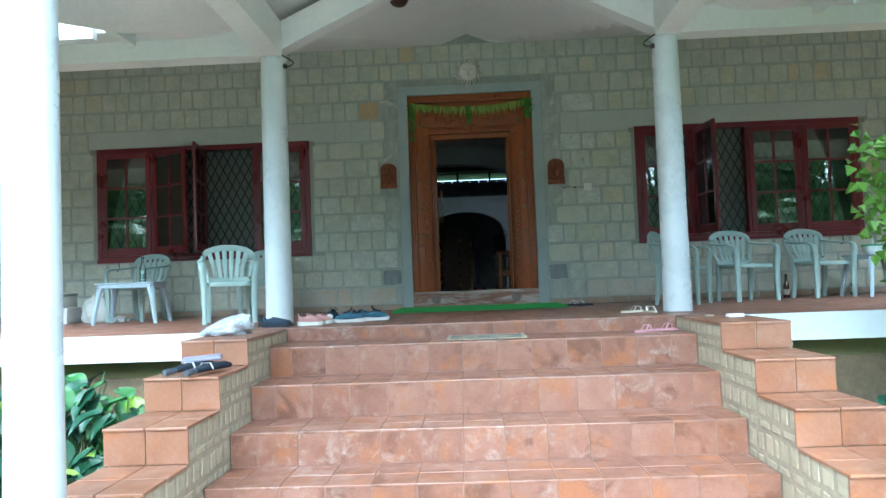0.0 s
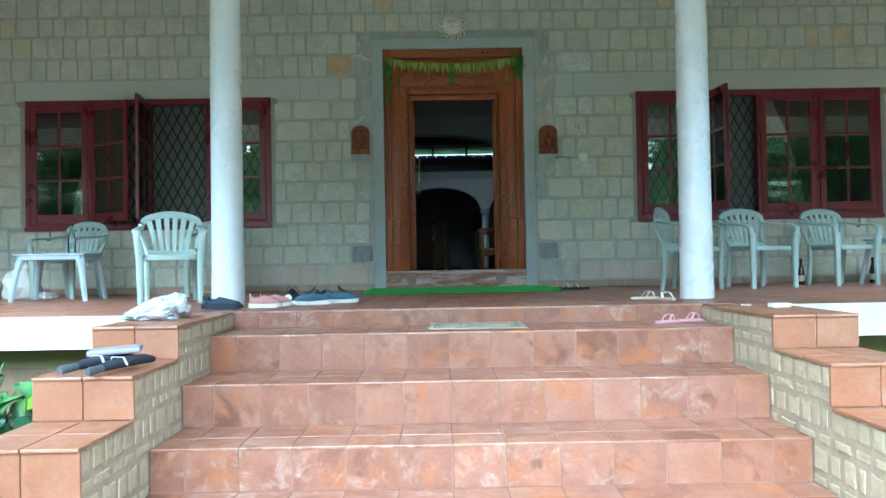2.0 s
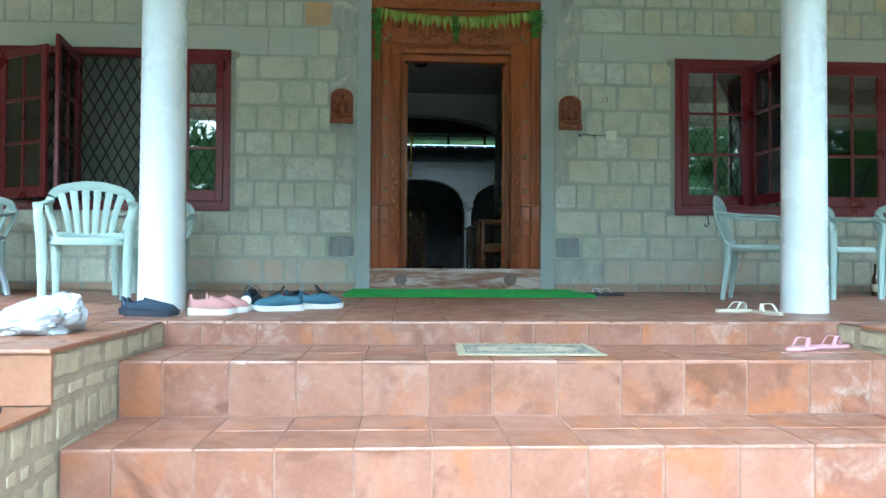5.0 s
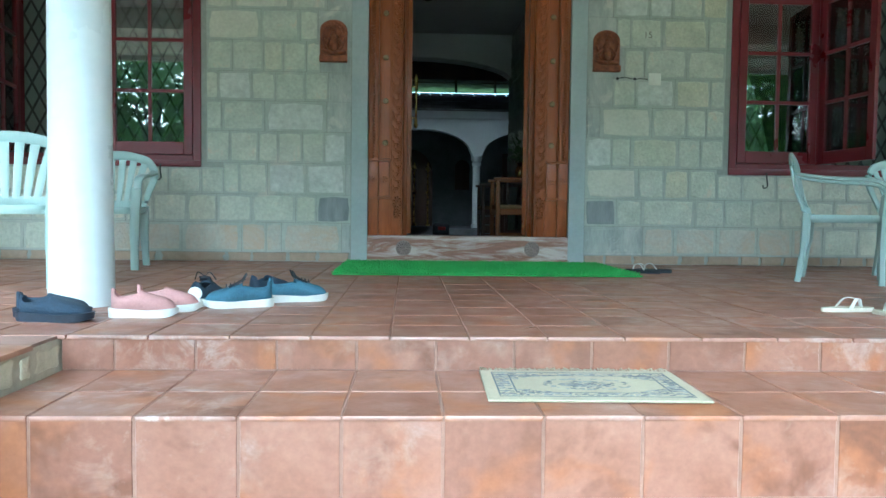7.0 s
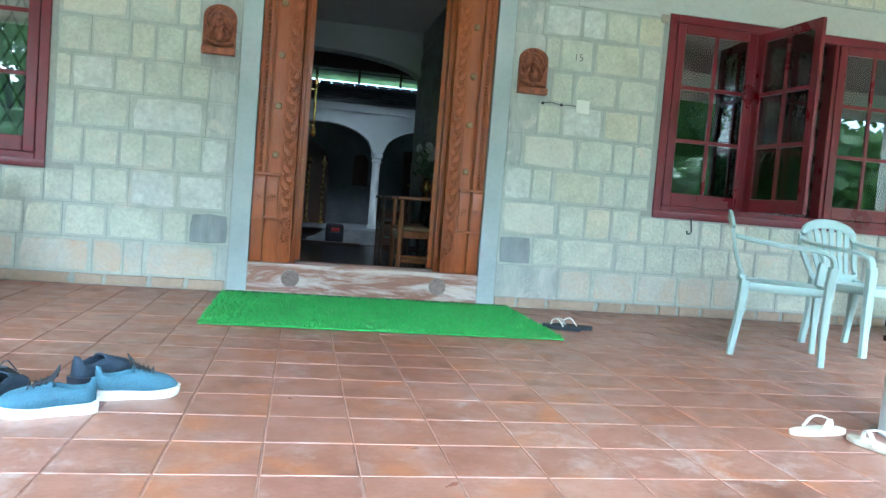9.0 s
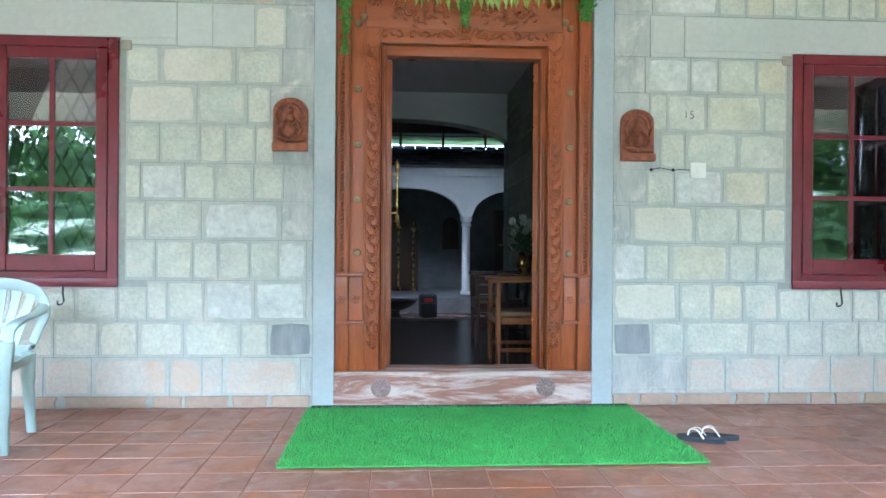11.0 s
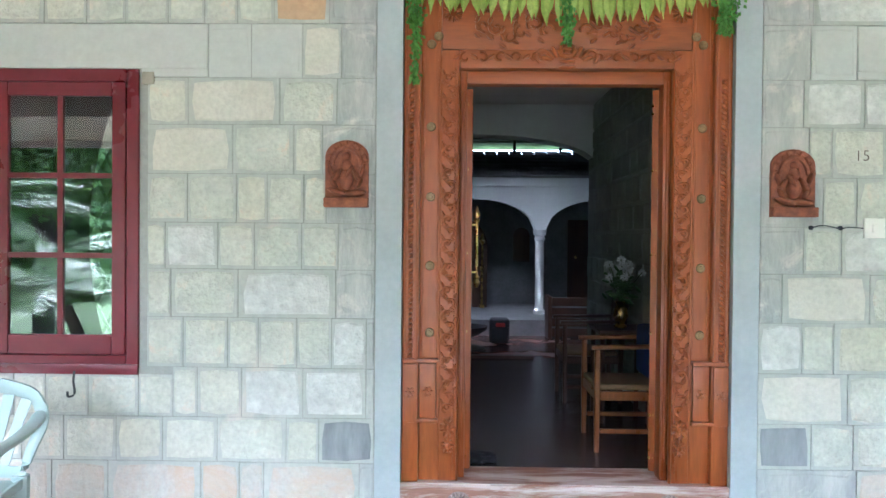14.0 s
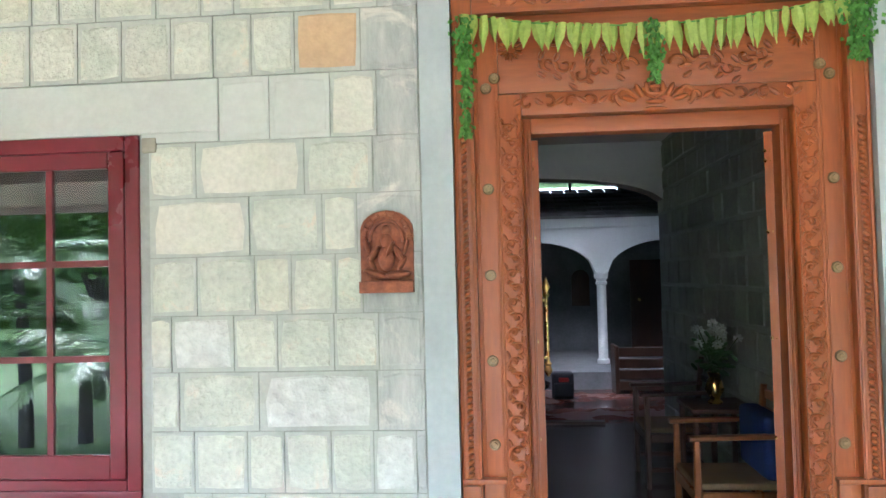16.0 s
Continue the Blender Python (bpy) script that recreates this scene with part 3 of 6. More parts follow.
# recessed steps of the frame: outer moulding, stud band, carved band, inner moulding
LAYERS = [(OUT, 0.715, 0.02), (0.715, 0.615, 0.055), (0.615, 0.525, 0.05), (0.525, OPEN, 0.1)]
for side in (-1, 1):
    for n, (a, b, d) in enumerate(LAYERS):
        x0, x1 = sorted((side * a, side * b))
        ob = part("jamb", soft_box(x0, x1, d, 0.19, SILL - 0.003, TOP if n == 0 else (TOP - 0.09 if n == 1 else HEAD + (0.155 if n == 2 else 0.065)), 0.005, 2), M_TEAK, door)
    # grooves and rope moulding
    bm = bmesh.new()
    for off in (0.785, 0.727):
        sweep([(side * off, 0.018, SILL + 0.28), (side * off, 0.018, TOP - 0.1)], 0.014, 0.014, bm=bm, sides=6)
    z = SILL + 0.62
    while z < HEAD + 0.02:
        bead(bm, side * 0.757, 0.018, z, 0.0165, 0.017, 0.0115, 0.6 * side, 4, 6)
        z += 0.0245
    part("rope_moulding", bm, M_TEAK, door)
    bm = bmesh.new()
    sweep([(side * 0.617, 0.052, SILL), (side * 0.617, 0.052, HEAD + 0.13)], 0.012, 0.016, bm=bm, sides=6)
    sweep([(side * 0.524, 0.06, SILL), (side * 0.524, 0.06, HEAD + 0.045)], 0.012, 0.05, bm=bm, sides=6)
    for off in (0.512, 0.498):
        sweep([(side * off, 0.099, SILL), (side * off, 0.099, HEAD + 0.02)], 0.006, 0.012, bm=bm, sides=6)
    z = SILL + 0.05
    while z < HEAD + 0.04:
        bead(bm, side * 0.545, 0.05, z, 0.005, 0.008, 0.007, 0, 4, 6)
        z += 0.02
    for off in (0.7, 0.63):
        sweep([(side * off, 0.054, SILL + 0.62), (side * off, 0.054, TOP - 0.1)], 0.006, 0.008, bm=bm, sides=6)
    part("fillet", bm, M_TEAK, door)
    # scrolling vine
    bm = bmesh.new()
    z, k = SILL + 0.36, 0
    while z < HEAD + 0.05:
        hand = 1 if k % 2 else -1
        sweep(spiral(side * 0.57 + hand * 0.006, z, 0.047, 0.028, 4.9, -1.4, hand, 12), 0.02, 0.012, side=(0, 1, 0), bm=bm, sides=5)
        bead(bm, side * 0.57 + hand * 0.006, 0.05, z, 0.013, 0.013, 0.013, 0, 4, 7)
        for q in range(4):
            bead(bm, side * 0.57 - hand * (0.006 + 0.01 * q), 0.05, z + 0.012 + 0.011 * q, 0.017, 0.012, 0.008, -hand * (0.2 + 0.4 * q), 4, 6)
        bead(bm, side * 0.57 + hand * 0.032, 0.05, z + 0.03, 0.009, 0.011, 0.016, hand * 0.5, 4, 6)
        z, k = z + 0.058, k + 1
    for zz, rr in ((SILL + 0.26, 0.04), (SILL + 0.17, 0.03)):
        for q in range(9):
            bead(bm, side * 0.57 + rr * 0.7 * math.cos(q * 0.7), 0.05, zz + rr * math.sin(q * 0.7), 0.016, 0.014, 0.009, -q * 0.7, 4, 6)
        bead(bm, side * 0.57, 0.048, zz, 0.014, 0.014, 0.018, 0, 4, 7)
    part("vine_carving", bm, M_TEAK, door, "scrolling vine carved in relief")
    # foot blocks with a rosette
    bm = soft_box(*sorted((side * 0.793, side * 0.72)), 0.004, 0.03, SILL + 0.3, SILL + 0.58, 0.006, 2)
    merge(bm, soft_box(*sorted((side * 0.711, side * 0.63)), 0.036, 0.06, SILL + 0.3, SILL + 0.58, 0.006, 2))
    for x, y in ((0.757, 0.004), (0.67, 0.036)):
        for q in range(6):
            bead(bm, side * x + 0.019 * math.cos(q * math.tau / 6), y, SILL + 0.44 + 0.019 * math.sin(q * math.tau / 6), 0.012, 0.008, 0.009, -q * math.tau / 6, 4, 6)
        bead(bm, side * x, y - 0.002, SILL + 0.44, 0.009, 0.009, 0.009)
    for zz in (SILL + 0.29, SILL + 0.585):
        merge(bm, soft_box(*sorted((side * 0.796, side * 0.62)), 0.008, 0.05, zz, zz + 0.02, 0.006, 2))
    part("jamb_block", bm, M_TEAK, door, "carved block with a rosette")
    for z in (2.14, 2.47, 2.81, 3.155, 3.56):
        part("stud", lathe([(0.001, -0.012), (0.009, -0.011), (0.011, -0.006), (0.018, -0.007), (0.023, 0.0), (0.023, 0.004)], 14, caps=False), M_STUD, door, "round tarnished brass stud").matrix_basis = pose(side * 0.664, 0.054, z - P, -90, 0, 0)
    part("stud", lathe([(0.001, -0.012), (0.009, -0.011), (0.011, -0.006), (0.018, -0.007), (0.023, 0.0), (0.023, 0.004)], 14, caps=False), M_STUD, door, "round tarnished brass stud").matrix_basis = pose(side * 0.63, 0.054, 3.6 - P, -90, 0, 0)

# head of the frame
part("head_board", soft_box(-0.714, 0.714, 0.022, 0.19, TOP - 0.09, TOP - 0.002, 0.005, 2), M_TEAK_H, door)
part("frieze", soft_box(-0.614, 0.614, 0.06, 0.19, HEAD + 0.16, TOP - 0.092, 0.005, 2), M_TEAK_H, door)
part("head_rail", soft_box(-0.524, 0.524, 0.048, 0.19, HEAD + 0.066, HEAD + 0.157, 0.005, 2), M_TEAK_H, door)
part("head_fillet", soft_box(-OPEN, OPEN, 0.1, 0.19, HEAD, HEAD + 0.064, 0.005, 2), M_TEAK_H, door)
bm = bmesh.new()
for side in (-1, 1):
    for k in range(5):
        sweep(spiral(side * (0.16 + 0.085 * k), HEAD + 0.113, 0.048, 0.03, 4.6, 0.4 * k, side * (1 if k % 2 else -1)), 0.026, 0.013, side=(0, 1, 0), bm=bm, sides=5)
        bead(bm, side * (0.2 + 0.085 * k), 0.048, HEAD + 0.12, 0.026, 0.014, 0.011, 0.6 * (1 if k % 2 else -1), 4, 6)
    for k in range(6):
        a = 0.3 + 0.42 * k
        bead(bm, side * (0.03 + 0.075 * math.cos(a)), 0.046, HEAD + 0.1 + 0.05 * math.sin(a), 0.032, 0.016, 0.012, -side * a, 5, 8)
    sweep(spiral(side * 0.115, HEAD + 0.13, 0.045, 0.042, 5.2, -1.2, side), 0.014, 0.018, side=(0, 1, 0), bm=bm, sides=6)
for k in range(4):
    bead(bm, 0, 0.045, HEAD + 0.07 + 0.03 * k, 0.05 - 0.008 * k, 0.02, 0.011, 0, 5, 10)
part("palmette", bm, M_TEAK, door, "leafy centre carving over the opening")
bm = bmesh.new()
for side in (-1, 1):
    for q in range(12):
        a = q * math.tau / 12
        bead(bm, side * 0.56 + 0.034 * math.cos(a), 0.056, HEAD + 0.34 + 0.034 * math.sin(a), 0.019, 0.016, 0.006, -a, 4, 6)
    for k in range(6):
        x, z = 0.1 + 0.062 * k, HEAD + 0.25 + 0.03 * math.sin(k * 1.7)
        sweep(spiral(side * (x - 0.03), z + 0.1, 0.058, 0.034, 5, 0.7 * k, side * (-1 if k % 2 else 1)), 0.024, 0.013, side=(0, 1, 0), bm=bm, sides=5)
        bead(bm, side * (x - 0.03), 0.057, z + 0.1, 0.012, 0.014, 0.012, 0, 4, 7)
        sweep(spiral(side * x, z, 0.058, 0.04 - 0.002 * k, 5, 0.9 * k, side * (1 if k % 2 else -1)), 0.028, 0.014, side=(0, 1, 0), bm=bm, sides=5)
        for q in range(3):
            bead(bm, side * (x + 0.03), 0.058, z - 0.045 + 0.04 * q, 0.024, 0.016, 0.011, 0.7 * q - 0.6 * side, 4, 6)
    for k in range(9):
        bead(bm, side * (0.06 + 0.07 * k), 0.022, TOP - 0.045, 0.03, 0.009, 0.016, 0.5 * side * (1 if k % 2 else -1), 4, 8)
part("frieze_carving", bm, M_TEAK, door, "flower and leaf carving in the frieze")

# threshold
bm = bmesh.new()
box(bm, -0.81, 0.81, 0.0, 0.3, 0.0, SILL - 0.004)
bmesh.ops.bevel(bm, geom=bm.edges[:], offset=0.008, segments=2, affect="EDGES")
merge(bm, soft_box(-0.36, 0.34, -0.006, 0.02, SILL - 0.05, SILL - 0.008, 0.004, 2))
merge(bm, soft_box(-0.812, 0.812, -0.008, 0.03, 0.0, 0.035, 0.004, 2))
part("threshold", bm, M_SILL, door, "worn wooden threshold with flaking varnish")
for side in (-1, 1):
    bm = bmesh.new()
    for ring, n, r in ((0.048, 16, 0.013), (0.028, 10, 0.011)):
        for q in range(n):
            a = q * math.tau / n
            bead(bm, ring * math.cos(a), 0.0, ring * math.sin(a), r, 0.015, 0.006, -a, 4, 6)
    bead(bm, 0, 0, 0, 0.012, 0.009, 0.012)
    bmesh.ops.create_circle(bm, cap_ends=True, segments=24, radius=0.062, matrix=Matrix.Rotation(radians(90), 4, "X") @ Matrix.Translation((0, 0, 0.002)))
    part("lotus_medallion", bm, M_SILL_GREY, door, "round lotus carved on the threshold").matrix_basis = pose(side * 0.512, -0.002, 0.115)

# open leaves with brass fittings
for side in (-1, 1):
    lf = part("door_leaf", soft_box(0, 0.5, -0.02, 0.02, 0.0, HEAD - SILL - 0.02, 0.005, 2), M_TEAK, door, "teak door leaf folded back inside")
    lf.matrix_basis = pose(side * (OPEN - 0.012), 0.195, SILL + 0.012, 0, 0, 90 - side * (26 if side > 0 else 3))
    for z in (0.08, 0.12, 0.3, 0.72, 1.12, 1.55, 1.84, 1.88):
        part("knob", lathe([(0.001, 0), (0.014, 0.004), (0.007, 0.014), (0.011, 0.02), (0.001, 0.028)], 10, caps=False), M_BRASS, door, "small turned brass knob").matrix_basis = pose(side * (OPEN - 0.004), 0.206, SILL + z, 0, -90 * side, 0)
bar = lathe([(0.004, 0), (0.012, 0.01), (0.02, 0.03), (0.012, 0.05), (0.018, 0.06), (0.009, 0.075), (0.009, 0.37), (0.018, 0.385), (0.012, 0.395), (0.02, 0.42), (0.012, 0.44), (0.003, 0.47)], 16)
bm = merge(bar, sweep([(-0.06, 0, 0.09), (0, 0, 0.09)], 0.014, 0.014))
merge(bm, sweep([(-0.06, 0, 0.36), (0, 0, 0.36)], 0.014, 0.014))
part("pull_bar", bm, M_BRASS, door, "tall turned brass pull bar").matrix_basis = pose(-0.418, 0.64, 1.13)

# plaster surround
setting("trim", boxes((-0.925, -0.8, WALL - 0.012, W1 - 0.01, P, 4.06), (0.8, 0.925, WALL - 0.012, W1 - 0.01, P, 4.06), (-0.8, 0.8, WALL - 0.012, W1 - 0.01, 3.948, 4.06)), M_SURROUND, "blue grey plaster surround of the door")

# ---- hall, courtyard and rooms behind the wall ----
HF = 1.25
M_FAR_STONE = surface("courtyard_stone", (0.29, 0.3, 0.31), (0.19, 0.2, 0.21), 3.5, 20, 0.9, 0.3, grain=0.25)
M_CREAM = surface("cream_plaster", (0.72, 0.7, 0.66), (0.64, 0.62, 0.58), 1.5, 25, 0.8, 0.05, grain=0.06)
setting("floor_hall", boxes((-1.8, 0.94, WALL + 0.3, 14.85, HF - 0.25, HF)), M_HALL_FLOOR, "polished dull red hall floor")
setting("ceiling_hall", boxes((-2.0, 1.2, WALL + 0.3, 14.85, 4.08, 4.25)), M_CREAM, "pale hall ceiling")
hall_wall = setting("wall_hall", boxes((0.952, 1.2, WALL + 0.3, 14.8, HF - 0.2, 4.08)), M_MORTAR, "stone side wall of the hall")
setting("wall_hall_far_side", boxes((-2.0, -1.8, WALL + 0.3, 14.8, HF - 0.2, 4.08)), M_CREAM, "plastered side wall of the hall")
bm = bmesh.new()
arc = [(-1.8 + 2.752 * k / 24, 3.44 + 0.31 * math.sqrt(max(0, 1 - ((k - 12) / 12.2) ** 2))) for k in range(25)]
for (xa, za), (xb, zb) in zip(arc, arc[1:]):
    va = [bm.verts.new(p) for p in ((xa, 14.5, za), (xb, 14.5, zb), (xb, 14.5, 4.08), (xa, 14.5, 4.08), (xa, 14.8, za), (xb, 14.8, zb), (xb, 14.8, 4.08), (xa, 14.8, 4.08))]
    for f in ((0, 1, 2, 3), (7, 6, 5, 4), (0, 4, 5, 1)):
        bm.faces.new([va[i] for i in f])
setting("wall_arch", bm, M_CREAM, "plastered wall over a wide flat arch")
for side in (-1, 1):
    a, b = (-7.5, -2.0) if side < 0 else (1.2, 7.5)
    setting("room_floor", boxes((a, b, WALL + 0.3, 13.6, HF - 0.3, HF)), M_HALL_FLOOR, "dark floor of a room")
    setting("room_ceiling", boxes((a, b, WALL + 0.3, 13.8, 4.08, 4.25)), M_DARK_WALL, "ceiling of a room")
    setting("room_wall", boxes((a, b, 13.6, 13.8, HF, 4.08), *([(a, a + 0.15, WALL + 0.3, 13.6, HF, 4.08)] if side < 0 else [(b - 0.15, b, WALL + 0.3, 13.6, HF, 4.08)])), M_DARK_WALL, "plain walls of a room")
# Unseen slab, added to keep sky light out of the hall and court.
setting("house_roof", boxes((-7.6, 7.6, WALL + 0.02, 14.9, 5.2, 5.4)), M_DARK_WOOD, "unseen slab over the rooms that keeps sky light out")
setting("courtyard_floor", boxes((-5, 5, 14.85, 18.4, 0.8, 1.04)), M_RED_FLOOR, "red oxide courtyard floor")
setting("platform", boxes((-5, 5, 18.4, 21.9, 0.8, 1.3)), M_FAR_STONE, "low stone platform behind the courtyard")
setting("wall_back", boxes((-5, 5, 21.5, 21.9, 1.3, 4.32), (-5.3, -5, 14.0, 21.9, 0.8, 5.2), (5, 5.3, 14.0, 21.9, 0.8, 5.2)), M_FAR_STONE, "stone walls round the courtyard")
setting("step_edge", soft_box(-1.7, 0.35, 14.78, 14.9, HF, HF + 0.03, 0.006), M_DARK_WOOD, "dark wooden kerb at the edge of the hall")

# arcade
bm = bmesh.new()
for c in (-2.41, -0.19, 2.03):
    pts = [(c - 1.11 + 2.22 * k / 24, 2.77 + 0.53 * math.sqrt(max(0, 1 - ((k - 12) / 10.9) ** 2)) if abs(k - 12) < 10.9 else 2.77) for k in range(25)]
    for (xa, za), (xb, zb) in zip(pts, pts[1:]):
        va = [bm.verts.new(p) for p in ((xa, 19.35, za), (xb, 19.35, zb), (xb, 19.35, 3.52), (xa, 19.35, 3.52), (xa, 19.6, za), (xb, 19.6, zb), (xb, 19.6, 3.52), (xa, 19.6, 3.52))]
        for f in ((0, 1, 2, 3), (7, 6, 5, 4), (0, 4, 5, 1)):
            bm.faces.new([va[i] for i in f])
setting("arcade_wall", bm, M_WHITE, "white plastered arcade with flat arches")
setting("trim", boxes((-5, 5, 19.28, 19.62, 3.52, 3.67)), M_WHITE, "white eaves band of the arcade")
for x in (-1.3, 0.92, 3.14):
    ob = thing("arcade_column", pose(x, 19.47, 1.3), "slender white column with a ringed capital", "column", "arcade columns")
    part("shaft", lathe([(0.1, 0.0), (0.1, 0.06), (0.078, 0.08), (0.074, 1.28)], 20), M_WHITE, ob)
    part("capital", lathe([(0.074, 1.28), (0.095, 1.3), (0.095, 1.33), (0.08, 1.345), (0.08, 1.37), (0.11, 1.39), (0.12, 1.468)], 20), M_WHITE, ob)
# tiled lean-to roof, and the court roof whose unseen slot sets the light
bm = bmesh.new()
for r in range(7):
    for c in range(40):
        y, z = 19.2 + r * 0.34, 3.67 + r * 0.1
        x = -5 + c * 0.25
        v = [bm.verts.new(p) for p in ((x + 0.005, y, z + 0.035), (x + 0.245, y, z + 0.035), (x + 0.245, y + 0.38, z + 0.13), (x + 0.005, y + 0.38, z + 0.13),
                                       (x + 0.005, y, z), (x + 0.245, y, z))]
        bm.faces.new(v[:4]), bm.faces.new((v[0], v[4], v[5], v[1]))
tiles = setting("roof_tiles", bm, M_ROOF_TILE, "weathered clay tile roof of the arcade")
# The slot near y 16.5 and the filler boards are sized to dim the court.
setting("courtyard_roof", boxes((-5.3, 5.3, 20.3, 22.0, 4.47, 4.8), (-5.3, -0.7, 14.8, 20.3, 4.9, 5.05), (0.7, 5.3, 14.8, 20.3, 4.9, 5.05), (-0.7, 0.7, 14.8, 16.3, 4.9, 5.05), (-0.7, 0.7, 16.75, 20.3, 4.9, 5.05), (-5.3, 5.3, 14.8, 14.9, 4.25, 4.9), (-5.3, -1.9, 20.3, 20.4, 4.2, 4.47), (2.4, 5.3, 20.3, 20.4, 4.2, 4.47), (-5.3, 5.3, 20.25, 20.4, 4.47, 4.9)), M_DARK_WOOD, "dark timber roof over the court, with an unseen light slot")
bm = bmesh.new()
for k in range(12):
    box(bm, -4.6 + k * 0.85, -4.55 + k * 0.85, 20.26, 20.3, 4.2, 4.468)
box(bm, -5.2, 5.2, 20.265, 20.29, 4.4, 4.42)
setting("roof_trellis", bm, M_DARK_WOOD, "thin dark posts carrying the courtyard roof")

# things in the court
def plain_door(x, y, z, w, h):
    ob = thing("wooden_door", pose(x, y, z), "dark red brown closed wooden door", "door")
    part("door_panel", soft_box(0, w, -0.03, 0.0, 0, h, 0.006), M_DARK_WOOD, ob)
    part("frame", boxes((-0.08, 0, -0.05, 0, 0, h + 0.08), (w, w + 0.08, -0.05, 0, 0, h + 0.08), (0, w, -0.05, 0, h, h + 0.08)), M_DARK_WOOD, ob)
    part("door_knob", lathe([(0.01, 0), (0.03, 0.02), (0.03, 0.04), (0.01, 0.06)], 12), M_BRASS, ob).matrix_basis = pose(0.08, -0.03, 0.95, 90)


plain_door(1.78, 21.49, 1.3, 0.85, 1.62)
ob = thing("arched_niche", pose(0.6, 21.49, 2.15), "small dark arched window in the stone wall", "window")
bm = bmesh.new()
v = [bm.verts.new((x, 0, z)) for x, z in [(0, 0), (0.34, 0)] + [(0.17 + 0.17 * math.cos(k * math.pi / 10), 0.52 + 0.17 * math.sin(k * math.pi / 10)) for k in range(11)]]
f = bm.faces.new(v)
bmesh.ops.translate(bm, verts=[q for q in bmesh.ops.extrude_face_region(bm, geom=[f])["geom"] if isinstance(q, bmesh.types.BMVert)], vec=(0, -0.03, 0))
part("shutter", bm, M_DARK_WOOD, ob, smooth=False)
ob = thing("shrine", pose(-0.45, 20.6, 1.3), "dark arched shrine alcove with brass posts", "shrine")
bm = bmesh.new()
v = [bm.verts.new((x, 0, z)) for x, z in [(-0.5, 0), (0.5, 0)] + [(0.5 * math.cos(k * math.pi / 12), 1.15 + 0.55 * math.sin(k * math.pi / 12)) for k in range(13)]]
f = bm.faces.new(v)
bmesh.ops.translate(bm, verts=[q for q in bmesh.ops.extrude_face_region(bm, geom=[f])["geom"] if isinstance(q, bmesh.types.BMVert)], vec=(0, 0.6, 0))
part("alcove", bm, M_DARK_WOOD, ob, smooth=False)
for x in (-0.4, 0.1, 0.4):
    part("brass_post", lathe([(0.05, 0), (0.05, 0.05), (0.02, 0.08), (0.02, 0.7), (0.05, 0.75), (0.02, 0.8), (0.02, 1.2), (0.06, 1.26), (0.01, 1.4)], 12), M_BRASS, ob).matrix_basis = pose(x, -0.08, 0.0)

ob = thing("settle", pose(0.9, 18.0, 1.04), "long dark wooden settle with slatted back", "bench")
part("seat", soft_box(0, 2.0, 0, 0.42, 0.36, 0.42, 0.01), M_DARK_WOOD, ob)
for k in range(4):
    part("slat", soft_box(0, 2.0, -0.02, 0.01, 0.05 + 0.16 * k, 0.18 + 0.16 * k, 0.006), M_DARK_WOOD, ob)
for x in (0, 1.94):
    part("end_panel", soft_box(x, x + 0.06, -0.03, 0.44, 0, 0.68, 0.01), M_DARK_WOOD, ob)

M_BLACK_STONE = surface("black_stone", (0.05, 0.05, 0.055), (0.03, 0.03, 0.034), 4, 30, 0.35, 0.1)
ob = thing("stone_urli", pose(-0.42, 16.9, 1.04), "wide black stone bowl on a turned foot", "bowl")
part("bowl", lathe([(0.06, 0.16), (0.2, 0.2), (0.32, 0.28), (0.34, 0.33), (0.3, 0.33), (0.18, 0.25), (0.02, 0.23)], 28, caps=False), M_BLACK_STONE, ob)
part("foot", lathe([(0.3, 0), (0.3, 0.03), (0.1, 0.07), (0.07, 0.13), (0.09, 0.17)], 24), M_BLACK_STONE, ob)
M_BAG = surface("black_nylon", (0.03, 0.03, 0.04), (0.02, 0.02, 0.028), 8, 50, 0.7, 0.3)
M_REDCLOTH = surface("red_nylon", (0.5, 0.03, 0.03), (0.35, 0.02, 0.02), 8, 50, 0.6, 0.3)
ob = thing("backpack", pose(0.12, 17.6, 1.04), "black backpack with a red patch on the courtyard floor", "bag")
part("body", soft_box(-0.15, 0.15, -0.11, 0.11, 0, 0.38, 0.06, 4), M_BAG, ob)
part("pocket", soft_box(-0.13, 0.13, -0.17, -0.11, 0.05, 0.24, 0.025, 3), M_BAG, ob)
part("top_patch", soft_box(-0.06, 0.08, -0.125, -0.09, 0.25, 0.31, 0.015, 2), M_REDCLOTH, ob, "red patch")


